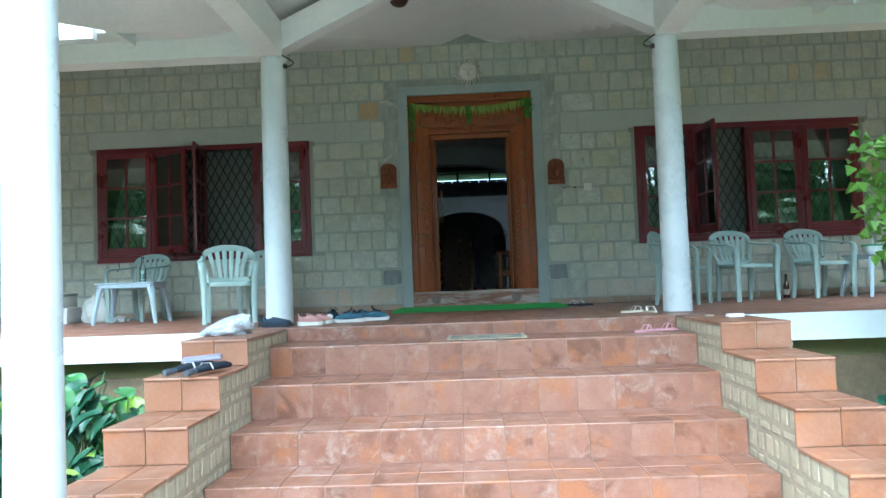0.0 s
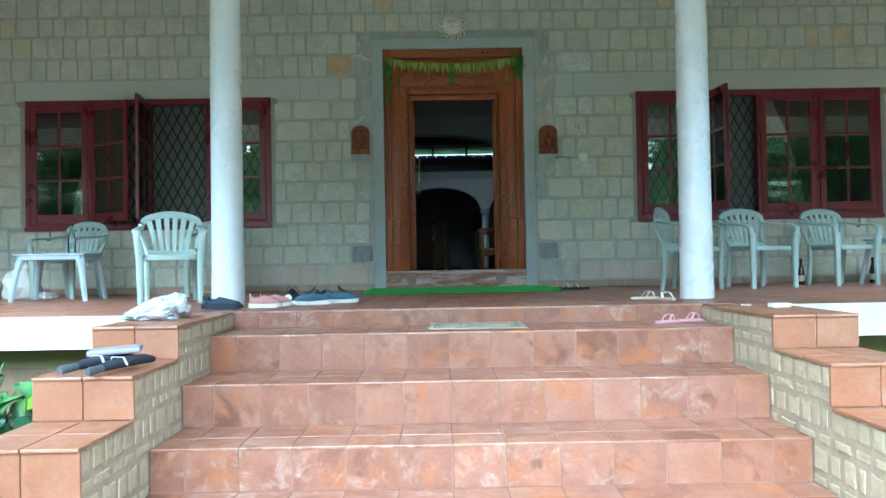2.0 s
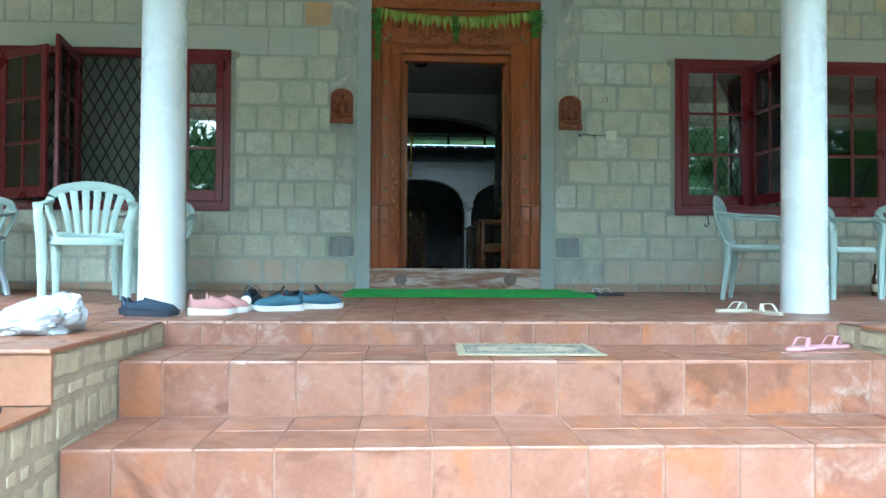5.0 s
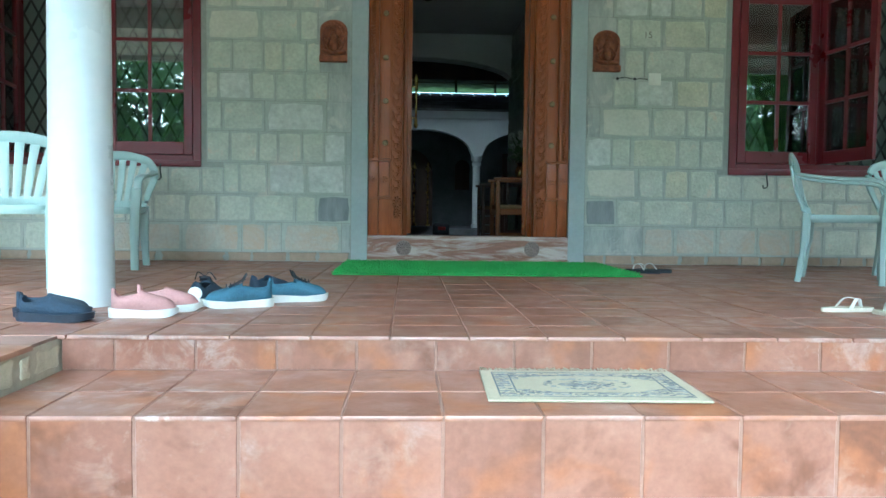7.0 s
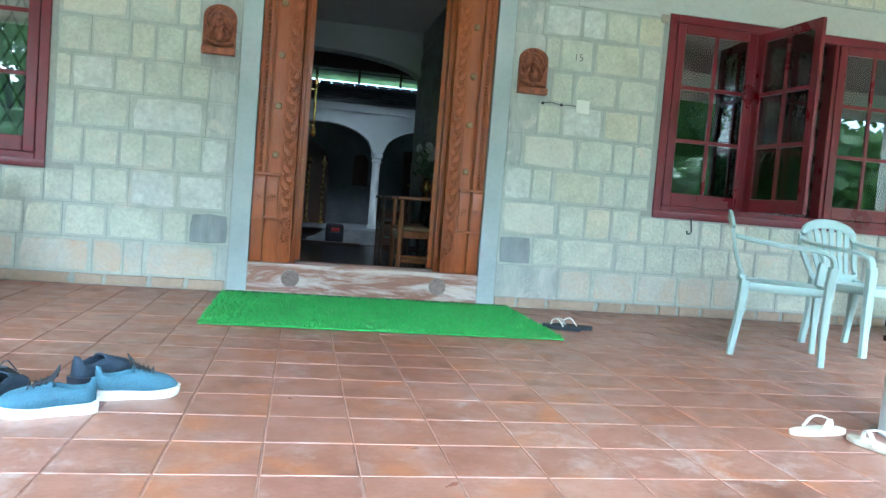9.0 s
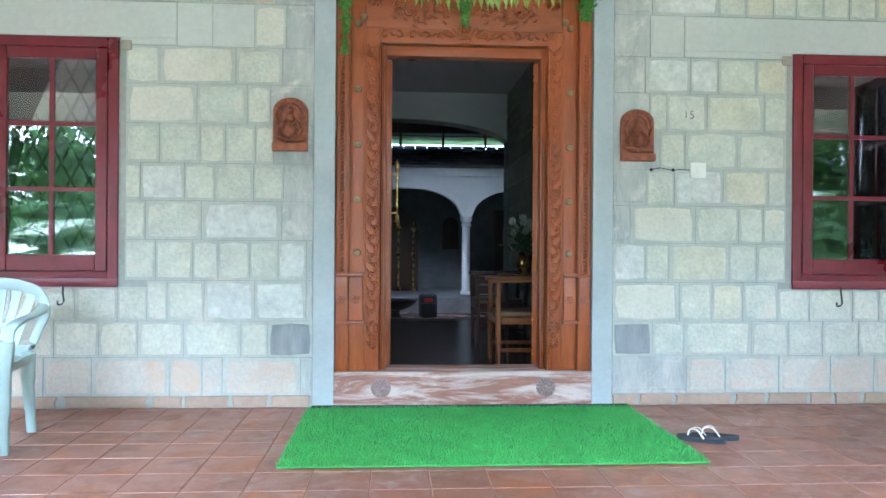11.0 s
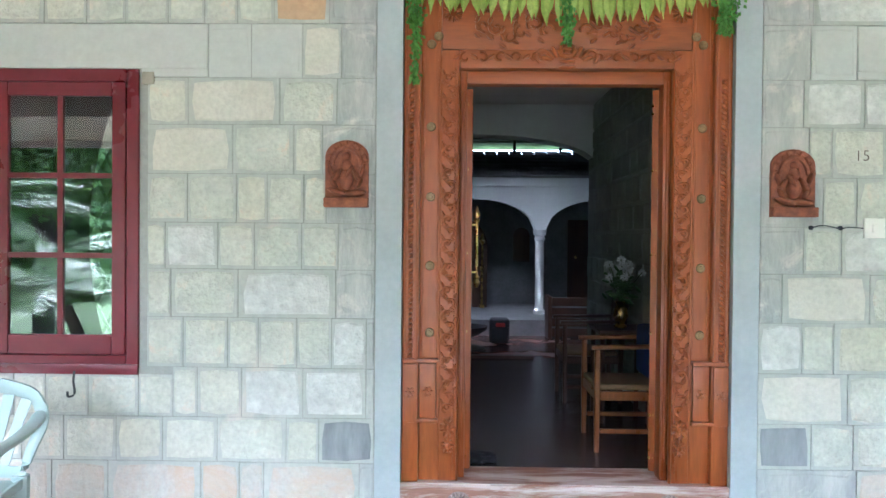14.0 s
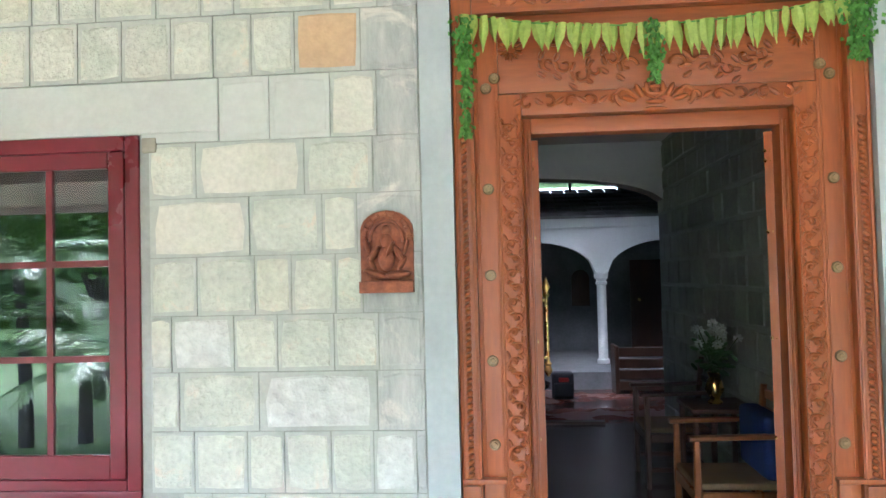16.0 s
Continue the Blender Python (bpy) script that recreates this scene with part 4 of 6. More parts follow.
def armchair(x, y, turn, wood, cushion, label):
    ob = thing("wooden_armchair", pose(x, y, HF, 0, 0, turn), label, "chair", "hall chairs")
    for px in (-0.24, 0.24):
        for py, h in ((-0.23, 0.66), (0.23, 0.88)):
            part("leg", sweep([(px, py, 0), (px, py, 0.4), (px, py + (0.05 if h > 0.7 else 0), h)], [0.032, 0.042, 0.036], [0.032, 0.042, 0.036], side=(1, 0, 0)), wood, ob)
        part("arm", sweep([(px, -0.27, 0.67), (px, 0.0, 0.675), (px, 0.27, 0.68)], [0.06, 0.055, 0.045], 0.03, side=(1, 0, 0)), wood, ob)
        part("rail", soft_box(px - 0.014, px + 0.014, -0.21, 0.21, 0.33, 0.39, 0.005), wood, ob)
        part("stretcher", soft_box(px - 0.011, px + 0.011, -0.21, 0.21, 0.12, 0.15, 0.004), wood, ob)
    for py in (-0.23, 0.23):
        part("rail", soft_box(-0.22, 0.22, py - 0.014, py + 0.014, 0.33, 0.39, 0.005), wood, ob)
    part("seat", soft_box(-0.225, 0.225, -0.24, 0.21, 0.392, 0.43, 0.016, 3), cushion, ob, "woven cane seat")
    for k in range(4):
        part("back_rail", soft_box(-0.22, 0.22, 0.245 + 0.01 * k, 0.265 + 0.01 * k, 0.5 + 0.1 * k, 0.555 + 0.1 * k, 0.006), wood, ob)
    return ob


M_CANE = surface("cane_weave", (0.28, 0.19, 0.1), (0.2, 0.13, 0.07), 20, 120, 0.7, 0.4)
armchair(0.6, 11.33, -90, M_CHAIR_WOOD, M_CANE, "honey coloured wooden armchair with cane seat")
armchair(0.6, 12.75, -90, M_DARK_WOOD, M_CANE, "dark wooden armchair with cane seat")
M_BLUE = surface("blue_cloth", (0.02, 0.05, 0.2), (0.012, 0.03, 0.12), 6, 60, 0.85, 0.3)
solid("blue_shawl", pose(0.78, 11.33, HF + 0.44), soft_box(-0.06, 0.06, -0.24, 0.22, 0, 0.34, 0.04, 3), M_BLUE, "folded blue cloth lying on the armchair", "cloth")
ob = thing("side_table", pose(0.72, 12.03, HF), "small dark side table against the stone wall", "table")
part("tabletop", soft_box(-0.2, 0.2, -0.22, 0.22, 0.66, 0.69, 0.006), M_DARK_WOOD, ob)
for x in (-0.17, 0.17):
    for y in (-0.19, 0.19):
        part("leg", sweep([(x, y, 0), (x, y, 0.66)], 0.035, 0.035, side=(1, 0, 0)), M_DARK_WOOD, ob)
M_PETAL = surface("white_petals", (0.6, 0.6, 0.55), (0.5, 0.5, 0.45), 20, 60, 0.6, 0.1)
M_LEAF = surface("dark_green_leaf", (0.05, 0.12, 0.025), (0.025, 0.07, 0.015), 6, 60, 0.45, 0.2, pieces="island", tones=((0, (0.6, 0.7, 0.6)), (1, (1, 1, 1))))
ob = thing("flower_vase", pose(0.72, 12.03, HF + 0.69), "brass vase with white flowers and dark leaves", "vase")
part("vase", lathe([(0.045, 0), (0.05, 0.01), (0.03, 0.03), (0.06, 0.09), (0.05, 0.14), (0.03, 0.17), (0.045, 0.2)], 18), M_BRASS, ob)
r2 = random.Random(5)
bmf, bml = bmesh.new(), bmesh.new()
for k in range(16):
    a, q, h = r2.uniform(0, 6.28), r2.uniform(0.03, 0.2), r2.uniform(0.34, 0.52)
    x, y = q * math.cos(a), q * math.sin(a)
    sweep(bend([(0, 0, 0.17), (x * 0.4, y * 0.4, h * 0.7), (x, y, h)], 3), 0.006, 0.006, bm=bml, sides=4)
    for p in range(7):
        b = p * math.tau / 7
        bead(bmf, x + 0.022 * math.cos(b), y + 0.008 * math.sin(2 * b), h + 0.018 * math.sin(b), 0.015, 0.01, 0.008, -b, 4, 6)
    for p in range(5):
        bead(bml, x * r2.uniform(0.3, 1) + r2.uniform(-0.05, 0.05), y * r2.uniform(0.3, 1), h * r2.uniform(0.5, 0.9), 0.035, 0.012, 0.012, r2.uniform(-1, 1), 4, 6)
part("blossom", bmf, M_PETAL, ob, "white flower heads")
part("foliage", bml, M_LEAF, ob, "dark green stems and leaves")
bm = crumple(0.1, 0.06, 0.035, 4.4, 0.4, 0.5)
solid("dark_cloth", pose(-0.39, 10.86, HF + 0.001), bm, M_BAG, "dark crumpled cloth on the hall floor", "cloth", angle=60)
solid("ceiling_lamp", pose(-0.28, 12.6, 4.02), lathe([(0.06, 0.06), (0.1, 0.04), (0.09, 0.0), (0.03, -0.03)], 20), M_GRILLE, "small dark dome lamp on the hall ceiling", "lamp")
solid("ceiling_lamp", pose(-0.68, 7.85, ceiling_height(-0.68, 7.85) - 0.07), lathe([(0.02, -0.05), (0.07, -0.03), (0.1, 0.02), (0.06, 0.05), (0.05, 0.09)], 20), M_DARK_WOOD, "dark metal dome lamp under the porch ceiling", "lamp")

# ---- fittings on the front wall ----
M_CLAY = surface("red_clay_relief", (0.38, 0.13, 0.06), (0.17, 0.05, 0.025), 22, 60, 0.8, 0.4, grain=0.3)
M_SUNCLAY = surface("pale_clay_relief", (0.84, 0.79, 0.7), (0.72, 0.66, 0.57), 8, 60, 0.85, 0.4, grain=0.25)


def plaque(x, z, hand):
    w, h = 0.105, 0.325
    bm = bmesh.new()
    v = [bm.verts.new((a, 0, b)) for a, b in [(-w, 0.0), (w, 0.0)] + [(w * math.cos(k * math.pi / 12), h - 0.08 + 0.08 * math.sin(k * math.pi / 12)) for k in range(13)]]
    f = bm.faces.new(v)
    bmesh.ops.translate(bm, verts=[q for q in bmesh.ops.extrude_face_region(bm, geom=[f])["geom"] if isinstance(q, bmesh.types.BMVert)], vec=(0, -0.022, 0))
    ob = thing("relief_plaque", pose(x, WALL + 0.002, z), "red clay relief plaque with an arched top", "plaque", "plaques beside the door")
    part("back_plate", bm, M_CLAY, ob, smooth=False)
    part("base", soft_box(-w - 0.002, w + 0.002, -0.06, -0.023, 0.0, 0.046, 0.005, 2), M_CLAY, ob, "plain projecting foot")
    for r, d, q in ((0.094, 0.026, 0.024), (0.066, 0.03, 0.014)):
        part("halo", sweep([(r * math.cos(math.pi * k / 14), -0.02, 0.2 + (r + 0.018) * math.sin(math.pi * k / 14)) for k in range(15)], d, q, side=(0, 1, 0)), M_CLAY, ob)
    for k in range(9):
        a = math.pi * (k + 0.5) / 9
        bm = bmesh.new()
        bead(bm, 0.092 * math.cos(a), -0.03, 0.2 + 0.108 * math.sin(a), 0.013, 0.012, 0.008, -a, 4, 8)
        part("halo_leaf", bm, M_CLAY, ob)
    bm = bmesh.new()
    for a, b, rx, ry, rz, t in ((0, 0.135, 0.034, 0.03, 0.05, 0), (0, 0.205, 0.025, 0.03, 0.03, 0), (-0.052, 0.15, 0.014, 0.026, 0.042, 0.55), (0.052, 0.15, 0.014, 0.026, 0.042, -0.55), (-0.06, 0.115, 0.012, 0.026, 0.034, -0.5), (0.06, 0.115, 0.012, 0.026, 0.034, 0.5),
                                (-0.04, 0.074, 0.058, 0.034, 0.017, 0.3), (0.04, 0.07, 0.058, 0.034, 0.017, -0.1 * hand), (0, 0.245, 0.019, 0.02, 0.022, 0), (-0.076, 0.18, 0.011, 0.022, 0.034, -0.3), (0.076, 0.18, 0.011, 0.022, 0.034, 0.3), (0.014 * hand, 0.165, 0.011, 0.04, 0.042, 0.4 * hand)):
        bead(bm, a, -0.028, b, rx, ry * 1.25, rz, t, 7, 12)
    tagged(part("figure", bm, M_CLAY, ob, "seated figure in low relief"), kind="stuff")


plaque(-1.068, 2.752, 1)
plaque(1.076, 2.722, -1)
sun_face = thing("sun_ornament", pose(0.0, WALL + 0.002, 4.215, 90, 0, 0) @ Matrix.Diagonal((1.05, 1.05, 1.9, 1)), "pale clay sun ornament with wavy rays", "ornament")
part("disc", lathe([(0.105, 0.0), (0.11, 0.02), (0.1, 0.03), (0.07, 0.042), (0.001, 0.05)], 28, caps=False), M_SUNCLAY, sun_face)
for k in range(22):
    a = k * math.tau / 22
    long = 0.19 if k % 2 == 0 else 0.165
    pts = [((0.1 + (long - 0.1) * t) * math.cos(a + 0.1 * math.sin(t * 5)), (0.1 + (long - 0.1) * t) * math.sin(a + 0.1 * math.sin(t * 5)), 0.014) for t in (0, 0.25, 0.5, 0.75, 1)]
    part("ray", sweep(pts, [0.028, 0.027, 0.022, 0.014, 0.005], [0.022, 0.02, 0.016, 0.012, 0.006], side=(-math.sin(a), math.cos(a), 0), sides=6, power=0.9), M_SUNCLAY, sun_face)
for kind, a, b, rx, rz in (("nose", 0, -0.005, 0.014, 0.03), ("eye", -0.035, 0.02, 0.018, 0.009), ("eye", 0.035, 0.02, 0.018, 0.009), ("mouth", 0, -0.045, 0.028, 0.009)):
    bm = bmesh.new()
    bmesh.ops.create_uvsphere(bm, u_segments=8, v_segments=5, radius=1, matrix=Matrix.LocRotScale((a, b, 0.045), None, (rx, rz, 0.012)))
    part(kind, bm, M_SUNCLAY, sun_face)

M_SWITCH = surface("ivory_plastic", (0.8, 0.78, 0.7), (0.74, 0.72, 0.64), 6, 40, 0.4, 0.02, grain=0.05)
ob = thing("bell_switch", pose(1.47, WALL - 0.002, 2.672), "ivory bell switch with a short cable", "switch")
part("plate", soft_box(-0.05, 0.05, -0.014, 0.0, -0.048, 0.048, 0.004, 2), M_SWITCH, ob)
part("button", soft_box(-0.014, 0.014, -0.02, -0.014, -0.02, 0.02, 0.003, 2), M_SWITCH, ob)
part("cable", sweep(bend([(-0.05, -0.004, 0.0), (-0.12, -0.004, 0.004), (-0.16, -0.004, -0.003), (-0.24, -0.004, 0.012), (-0.3, -0.004, 0.0)], 5), 0.005, 0.005), M_BAG, ob, "dark cable")
for x in (-0.16, -0.3):
    part("clip", lathe([(0.01, -0.004), (0.011, 0.006), (0.005, 0.01)], 10), M_BAG, ob).matrix_basis = pose(x, -0.002, 0, 90)
txt = bpy.data.curves.new("house_number", "FONT")
txt.offset = -0.0012
txt.body, txt.size, txt.extrude, txt.align_x = "15", 0.075, 0.0005, "CENTER"
txt.materials.append(M_DARK_WOOD)
ob = new("house_number", txt)
ob.matrix_basis = pose(1.41, WALL - 0.0065, 2.995, 90, 0, 0)
tagged(ob, "house number 15 painted thinly on a stone", "number")

# ---- garland over the door ----
M_GARLAND = surface("fresh_green_leaf", (0.46, 0.53, 0.11), (0.32, 0.42, 0.065), 8, 60, 0.5, 0.2, pieces="object", tones=((0, (0.75, 0.85, 0.7)), (1, (1, 1, 1))))
M_SPRIG = surface("sprig_green", (0.16, 0.38, 0.05), (0.08, 0.25, 0.03), 12, 60, 0.5, 0.2, pieces="island", tones=((0, (0.6, 0.7, 0.6)), (1, (1, 1, 1))))
garland = thing("leaf_garland", pose(0, WALL - 0.015, 0), "garland of fresh green leaves strung across the door head", "garland")
r3 = random.Random(11)


def string_z(x):
    return 3.765 + 0.075 * (x / 0.75) ** 2


part("string", sweep([(-0.76 + 1.52 * k / 20, 0.0, string_z(-0.76 + 1.52 * k / 20)) for k in range(21)], 0.006, 0.006), M_SPRIG, garland)
blades = []
for k in range(4):
    bm = bmesh.new()
    n, L = 6, 1.0
    left, mid, right = [], [], []
    for i in range(n + 1):
        t = i / n
        w = 0.5 * (0.75 + 0.25 * math.sin(math.pi * t)) * (1 - max(0, t - 0.45) / 0.56) + 0.01
        c = 0.05 * math.sin(t * 3 + k)
        left.append(bm.verts.new((c - w, 0.25 * w, -t))), mid.append(bm.verts.new((c, -0.12, -t))), right.append(bm.verts.new((c + w, 0.25 * w, -t)))
    for i in range(n):
        bm.faces.new((left[i], mid[i], mid[i + 1], left[i + 1])), bm.faces.new((mid[i], right[i], right[i + 1], mid[i + 1]))
    blades.append(to_mesh("leaf", bm, M_GARLAND))
for k in range(44):
    x = -0.735 + 1.46 * k / 43
    ob = new("leaf", blades[k % 4])
    ob.parent = garland
    ob.matrix_basis = Matrix.LocRotScale((x, r3.uniform(-0.012, 0.004), string_z(x) + 0.006), Euler((r3.uniform(-0.1, 0.15), r3.uniform(-0.2, 0.2), r3.uniform(-0.7, 0.7))), (r3.uniform(0.036, 0.05), 0.035, r3.uniform(0.1, 0.145)))


def sprig(cx, z_top, length, width, count, name):
    bm = bmesh.new()
    for k in range(count):
        t = r3.random()
        w = width * (1 - 0.55 * t)
        x, z, y = cx + r3.gauss(0, w * 0.45), z_top - t * length, r3.uniform(-0.03, 0.012)
        m = Matrix.LocRotScale((x, y, z), Euler((r3.uniform(-0.7, 0.7), r3.uniform(-1, 1), r3.uniform(-1, 1))), (1, 1, 1))
        a, b = r3.uniform(0.008, 0.013), r3.uniform(0.018, 0.03)
        v = [bm.verts.new(m @ Vector(p)) for p in ((0, 0, 0), (a, -0.004, -b * 0.5), (0, 0, -b), (-a, -0.004, -b * 0.5))]
        bm.faces.new(v)
    part(name, bm, M_SPRIG, garland, "bunch of small green leaves", smooth=False)


sprig(-0.745, 3.84, 0.2, 0.055, 200, "hanging_sprig")
sprig(-0.74, 3.7, 0.34, 0.035, 200, "hanging_sprig")
sprig(-0.01, 3.79, 0.24, 0.045, 210, "hanging_sprig")
sprig(0.745, 3.85, 0.25, 0.075, 420, "hanging_sprig")

# ---- plastic chairs and tables ----
def plastic_chair():
    """A moulded armchair that faces -y, its feet at z = 0."""
    ob = thing("plastic_chair", pose(0, 0, 0), "pale grey green moulded plastic armchair with slatted back", "chair", "plastic chairs on the porch")
    bm = bmesh.new()
    n = 12
    grid = []
    for i in range(n + 1):
        row = []
        for j in range(n + 1):
            u, v = i / n * 2 - 1, j / n * 2 - 1
            x = u * (0.215 - 0.02 * (v + 1) / 2)
            y = v * 0.21 - 0.01
            edge = max(abs(u), abs(v)) ** 8
            row.append(bm.verts.new((x * (1 - 0.03 * v * v), y * (1 - 0.04 * u * u), 0.415 - 0.014 * (1 - u * u) * (1 - v * v) + 0.012 * (v < -0.9) * -1 - 0.022 * edge)))
        grid.append(row)
    for i in range(n):
        for j in range(n):
            bm.faces.new((grid[i][j], grid[i + 1][j], grid[i + 1][j + 1], grid[i][j + 1]))
    ext = bmesh.ops.extrude_face_region(bm, geom=bm.faces[:])
    bmesh.ops.translate(bm, verts=[q for q in ext["geom"] if isinstance(q, bmesh.types.BMVert)], vec=(0, 0, -0.016))
    part("seat", bm, M_PLASTIC, ob)
    part("apron", sweep(bend([(-0.2, 0.17, 0.385), (-0.215, -0.1, 0.385), (-0.18, -0.215, 0.385), (0, -0.225, 0.385), (0.18, -0.215, 0.385), (0.215, -0.1, 0.385), (0.2, 0.17, 0.385)], 5), 0.045, 0.012, side=(0, 0, 1)), M_PLASTIC, ob)
    # back: rim and slats
    rim = bend([(-0.2, 0.19, 0.41), (-0.225, 0.235, 0.52), (-0.255, 0.262, 0.63), (-0.215, 0.28, 0.725), (-0.1, 0.295, 0.765), (0, 0.3, 0.773), (0.1, 0.295, 0.765), (0.215, 0.28, 0.725), (0.255, 0.262, 0.63), (0.225, 0.235, 0.52), (0.2, 0.19, 0.41)], 6)
    k = len(rim) - 1
    part("back_rim", sweep(rim, [0.034 + 0.03 * math.sin(math.pi * i / k) for i in range(k + 1)], 0.022, side=None), M_PLASTIC, ob)
    part("lower_back_rail", sweep(bend([(-0.2, 0.195, 0.43), (0, 0.222, 0.43), (0.2, 0.195, 0.43)], 6), 0.05, 0.013, side=(0, 0, 1)), M_PLASTIC, ob)
    for i in range(6):
        u = (i - 2.5) / 2.5
        part("back_slat", sweep(bend([(u * 0.125, 0.218 - 0.01 * abs(u), 0.44), (u * 0.15, 0.255 - 0.01 * abs(u), 0.58), (u * 0.185, 0.287 - 0.008 * abs(u), 0.745 - 0.03 * u * u)], 4), [0.034 + 0.0018 * q for q in range(9)], 0.009, side=(1, 0, 0)), M_PLASTIC, ob)
    for s in (-1, 1):
        part("arm", sweep(bend([(s * 0.245, 0.265, 0.66), (s * 0.268, 0.16, 0.64), (s * 0.275, 0.0, 0.622), (s * 0.272, -0.15, 0.612), (s * 0.262, -0.225, 0.58), (s * 0.258, -0.24, 0.5)], 5), [0.04, 0.048] + [0.058] * 18 + [0.052] * 5 + [0.046], 0.024, side=(1, 0, 0)), M_PLASTIC, ob)
        part("leg", sweep(bend([(s * 0.255, -0.236, 0.53), (s * 0.242, -0.225, 0.4), (s * 0.236, -0.22, 0.2), (s * 0.236, -0.222, 0.0)], 4), [0.066] * 4 + [0.06] * 5 + [0.05] * 4, [0.052] * 5 + [0.046] * 4 + [0.038] * 4, side=(1, 0, 0)), M_PLASTIC, ob)
        part("leg", sweep(bend([(s * 0.2, 0.188, 0.42), (s * 0.198, 0.195, 0.25), (s * 0.204, 0.228, 0.0)], 5), [0.066] * 5 + [0.056] * 3 + [0.046] * 3, [0.052] * 6 + [0.038] * 5, side=(1, 0, 0)), M_PLASTIC, ob)
        part("side_rail", sweep([(s * 0.213, 0.17, 0.392), (s * 0.24, -0.22, 0.392)], 0.04, 0.013, side=(0, 0, 1)), M_PLASTIC, ob)
    return ob


first = plastic_chair()
first.matrix_basis = pose(-2.5, 7.87, P, 0, 0, 19)
for x, y, turn in ((-2.5, 9.14, 6), (-4.02, 9.15, -15), (2.22, 8.56, 58), (2.99, 8.84, 14), (3.93, 9.08, 14)):
    copy_thing(first, pose(x, y, P, 0, 0, turn))


def plastic_table(x, y, turn, w, d, h):
    ob = thing("plastic_table", pose(x, y, P, 0, 0, turn), "low pale blue moulded plastic table with splayed legs", "table", "plastic tables on the porch")
    part("tabletop", soft_box(-w / 2, w / 2, -d / 2, d / 2, h - 0.022, h, 0.012, 3), M_TABLE, ob)
    for s in (-1, 1):
        part("apron", soft_box(-w / 2 + 0.04, w / 2 - 0.04, s * (d / 2 - 0.018) - 0.006, s * (d / 2 - 0.018) + 0.006, h - 0.06, h - 0.02, 0.004), M_TABLE, ob)
        part("apron", soft_box(s * (w / 2 - 0.018) - 0.006, s * (w / 2 - 0.018) + 0.006, -d / 2 + 0.04, d / 2 - 0.04, h - 0.06, h - 0.02, 0.004), M_TABLE, ob)
        for t in (-1, 1):
            part("leg", sweep(bend([(s * (w / 2 - 0.06), t * (d / 2 - 0.06), h - 0.02), (s * (w / 2 - 0.035), t * (d / 2 - 0.035), h * 0.7), (s * (w / 2 + 0.015), t * (d / 2 + 0.01), 0)], 4), [0.1, 0.095, 0.085, 0.075, 0.065, 0.058, 0.05, 0.045, 0.04], [0.05] * 5 + [0.04] * 4, side=(s * 0.8, -t * 0.6, 0)), M_TABLE, ob)


plastic_table(-3.83, 8.6, 4, 0.64, 0.48, 0.45)
plastic_table(4.52, 8.98, 10, 0.56, 0.48, 0.47)

M_CLEAR = glass_mat("clear_plastic", (0.88, 0.92, 0.92), 1.35)
M_BEER = surface("brown_bottle_glass", (0.05, 0.018, 0.008), (0.035, 0.012, 0.005), 6, 30, 0.12, 0.0)
M_LABEL = surface("paper_label", (0.55, 0.5, 0.4), (0.4, 0.34, 0.26), 30, 90, 0.7, 0.05)


def bottle(x, y, z, mat, label, cap):
    ob = thing("bottle", pose(x, y, z), label, "bottle", "bottles")
    part("glass", lathe([(0.03, 0.0), (0.034, 0.006), (0.034, 0.13), (0.028, 0.165), (0.015, 0.2), (0.0135, 0.25), (0.016, 0.256), (0.015, 0.268)], 20), mat, ob)
    part("label_band", lathe([(0.0345, 0.04), (0.0348, 0.042), (0.0348, 0.1), (0.0345, 0.102)], 20, caps=False), M_LABEL if cap else mat, ob, "small paper label")
    part("cap", lathe([(0.016, 0.266), (0.016, 0.276), (0.012, 0.28)], 14), M_GRILLE, ob)


bottle(3.6, 9.25, P, M_BEER, "brown glass bottle standing on the porch floor", True)
bottle(4.47, 9.45, P, M_BEER, "brown glass bottle standing behind the table", True)
bottle(4.82, 9.2, P, M_CLEAR, "clear glass bottle standing on the porch floor", False)
bottle(-3.7, 8.58, P + 0.45, M_CLEAR, "clear water bottle on the plastic table", False)
M_TUB = surface("white_tub_plastic", (0.7, 0.73, 0.7), (0.64, 0.68, 0.66), 5, 30, 0.4, 0.02, grain=0.05)
M_GREEN_RIM = surface("green_plastic", (0.12, 0.42, 0.2), (0.09, 0.34, 0.16), 5, 30, 0.4, 0.02, grain=0.05)
ob = thing("tub", pose(4.48, 9.0, P + 0.47), "white plastic tub with a green lid on the table", "tub")
part("body", lathe([(0.09, 0), (0.095, 0.004), (0.11, 0.09)], 28), M_TUB, ob)
part("lid", lathe([(0.118, 0.088), (0.12, 0.1), (0.112, 0.106), (0.02, 0.11)], 28), M_GREEN_RIM, ob, "green lid")
part("spout_cap", lathe([(0.012, 0.11), (0.014, 0.15), (0.01, 0.17)], 12), M_TUB, ob)

# ---- sack, boxes, bags ----
M_SACK = surface("white_woven_sack", (0.68, 0.68, 0.64), (0.56, 0.56, 0.53), 8, 90, 0.75, 0.4, grain=0.15)


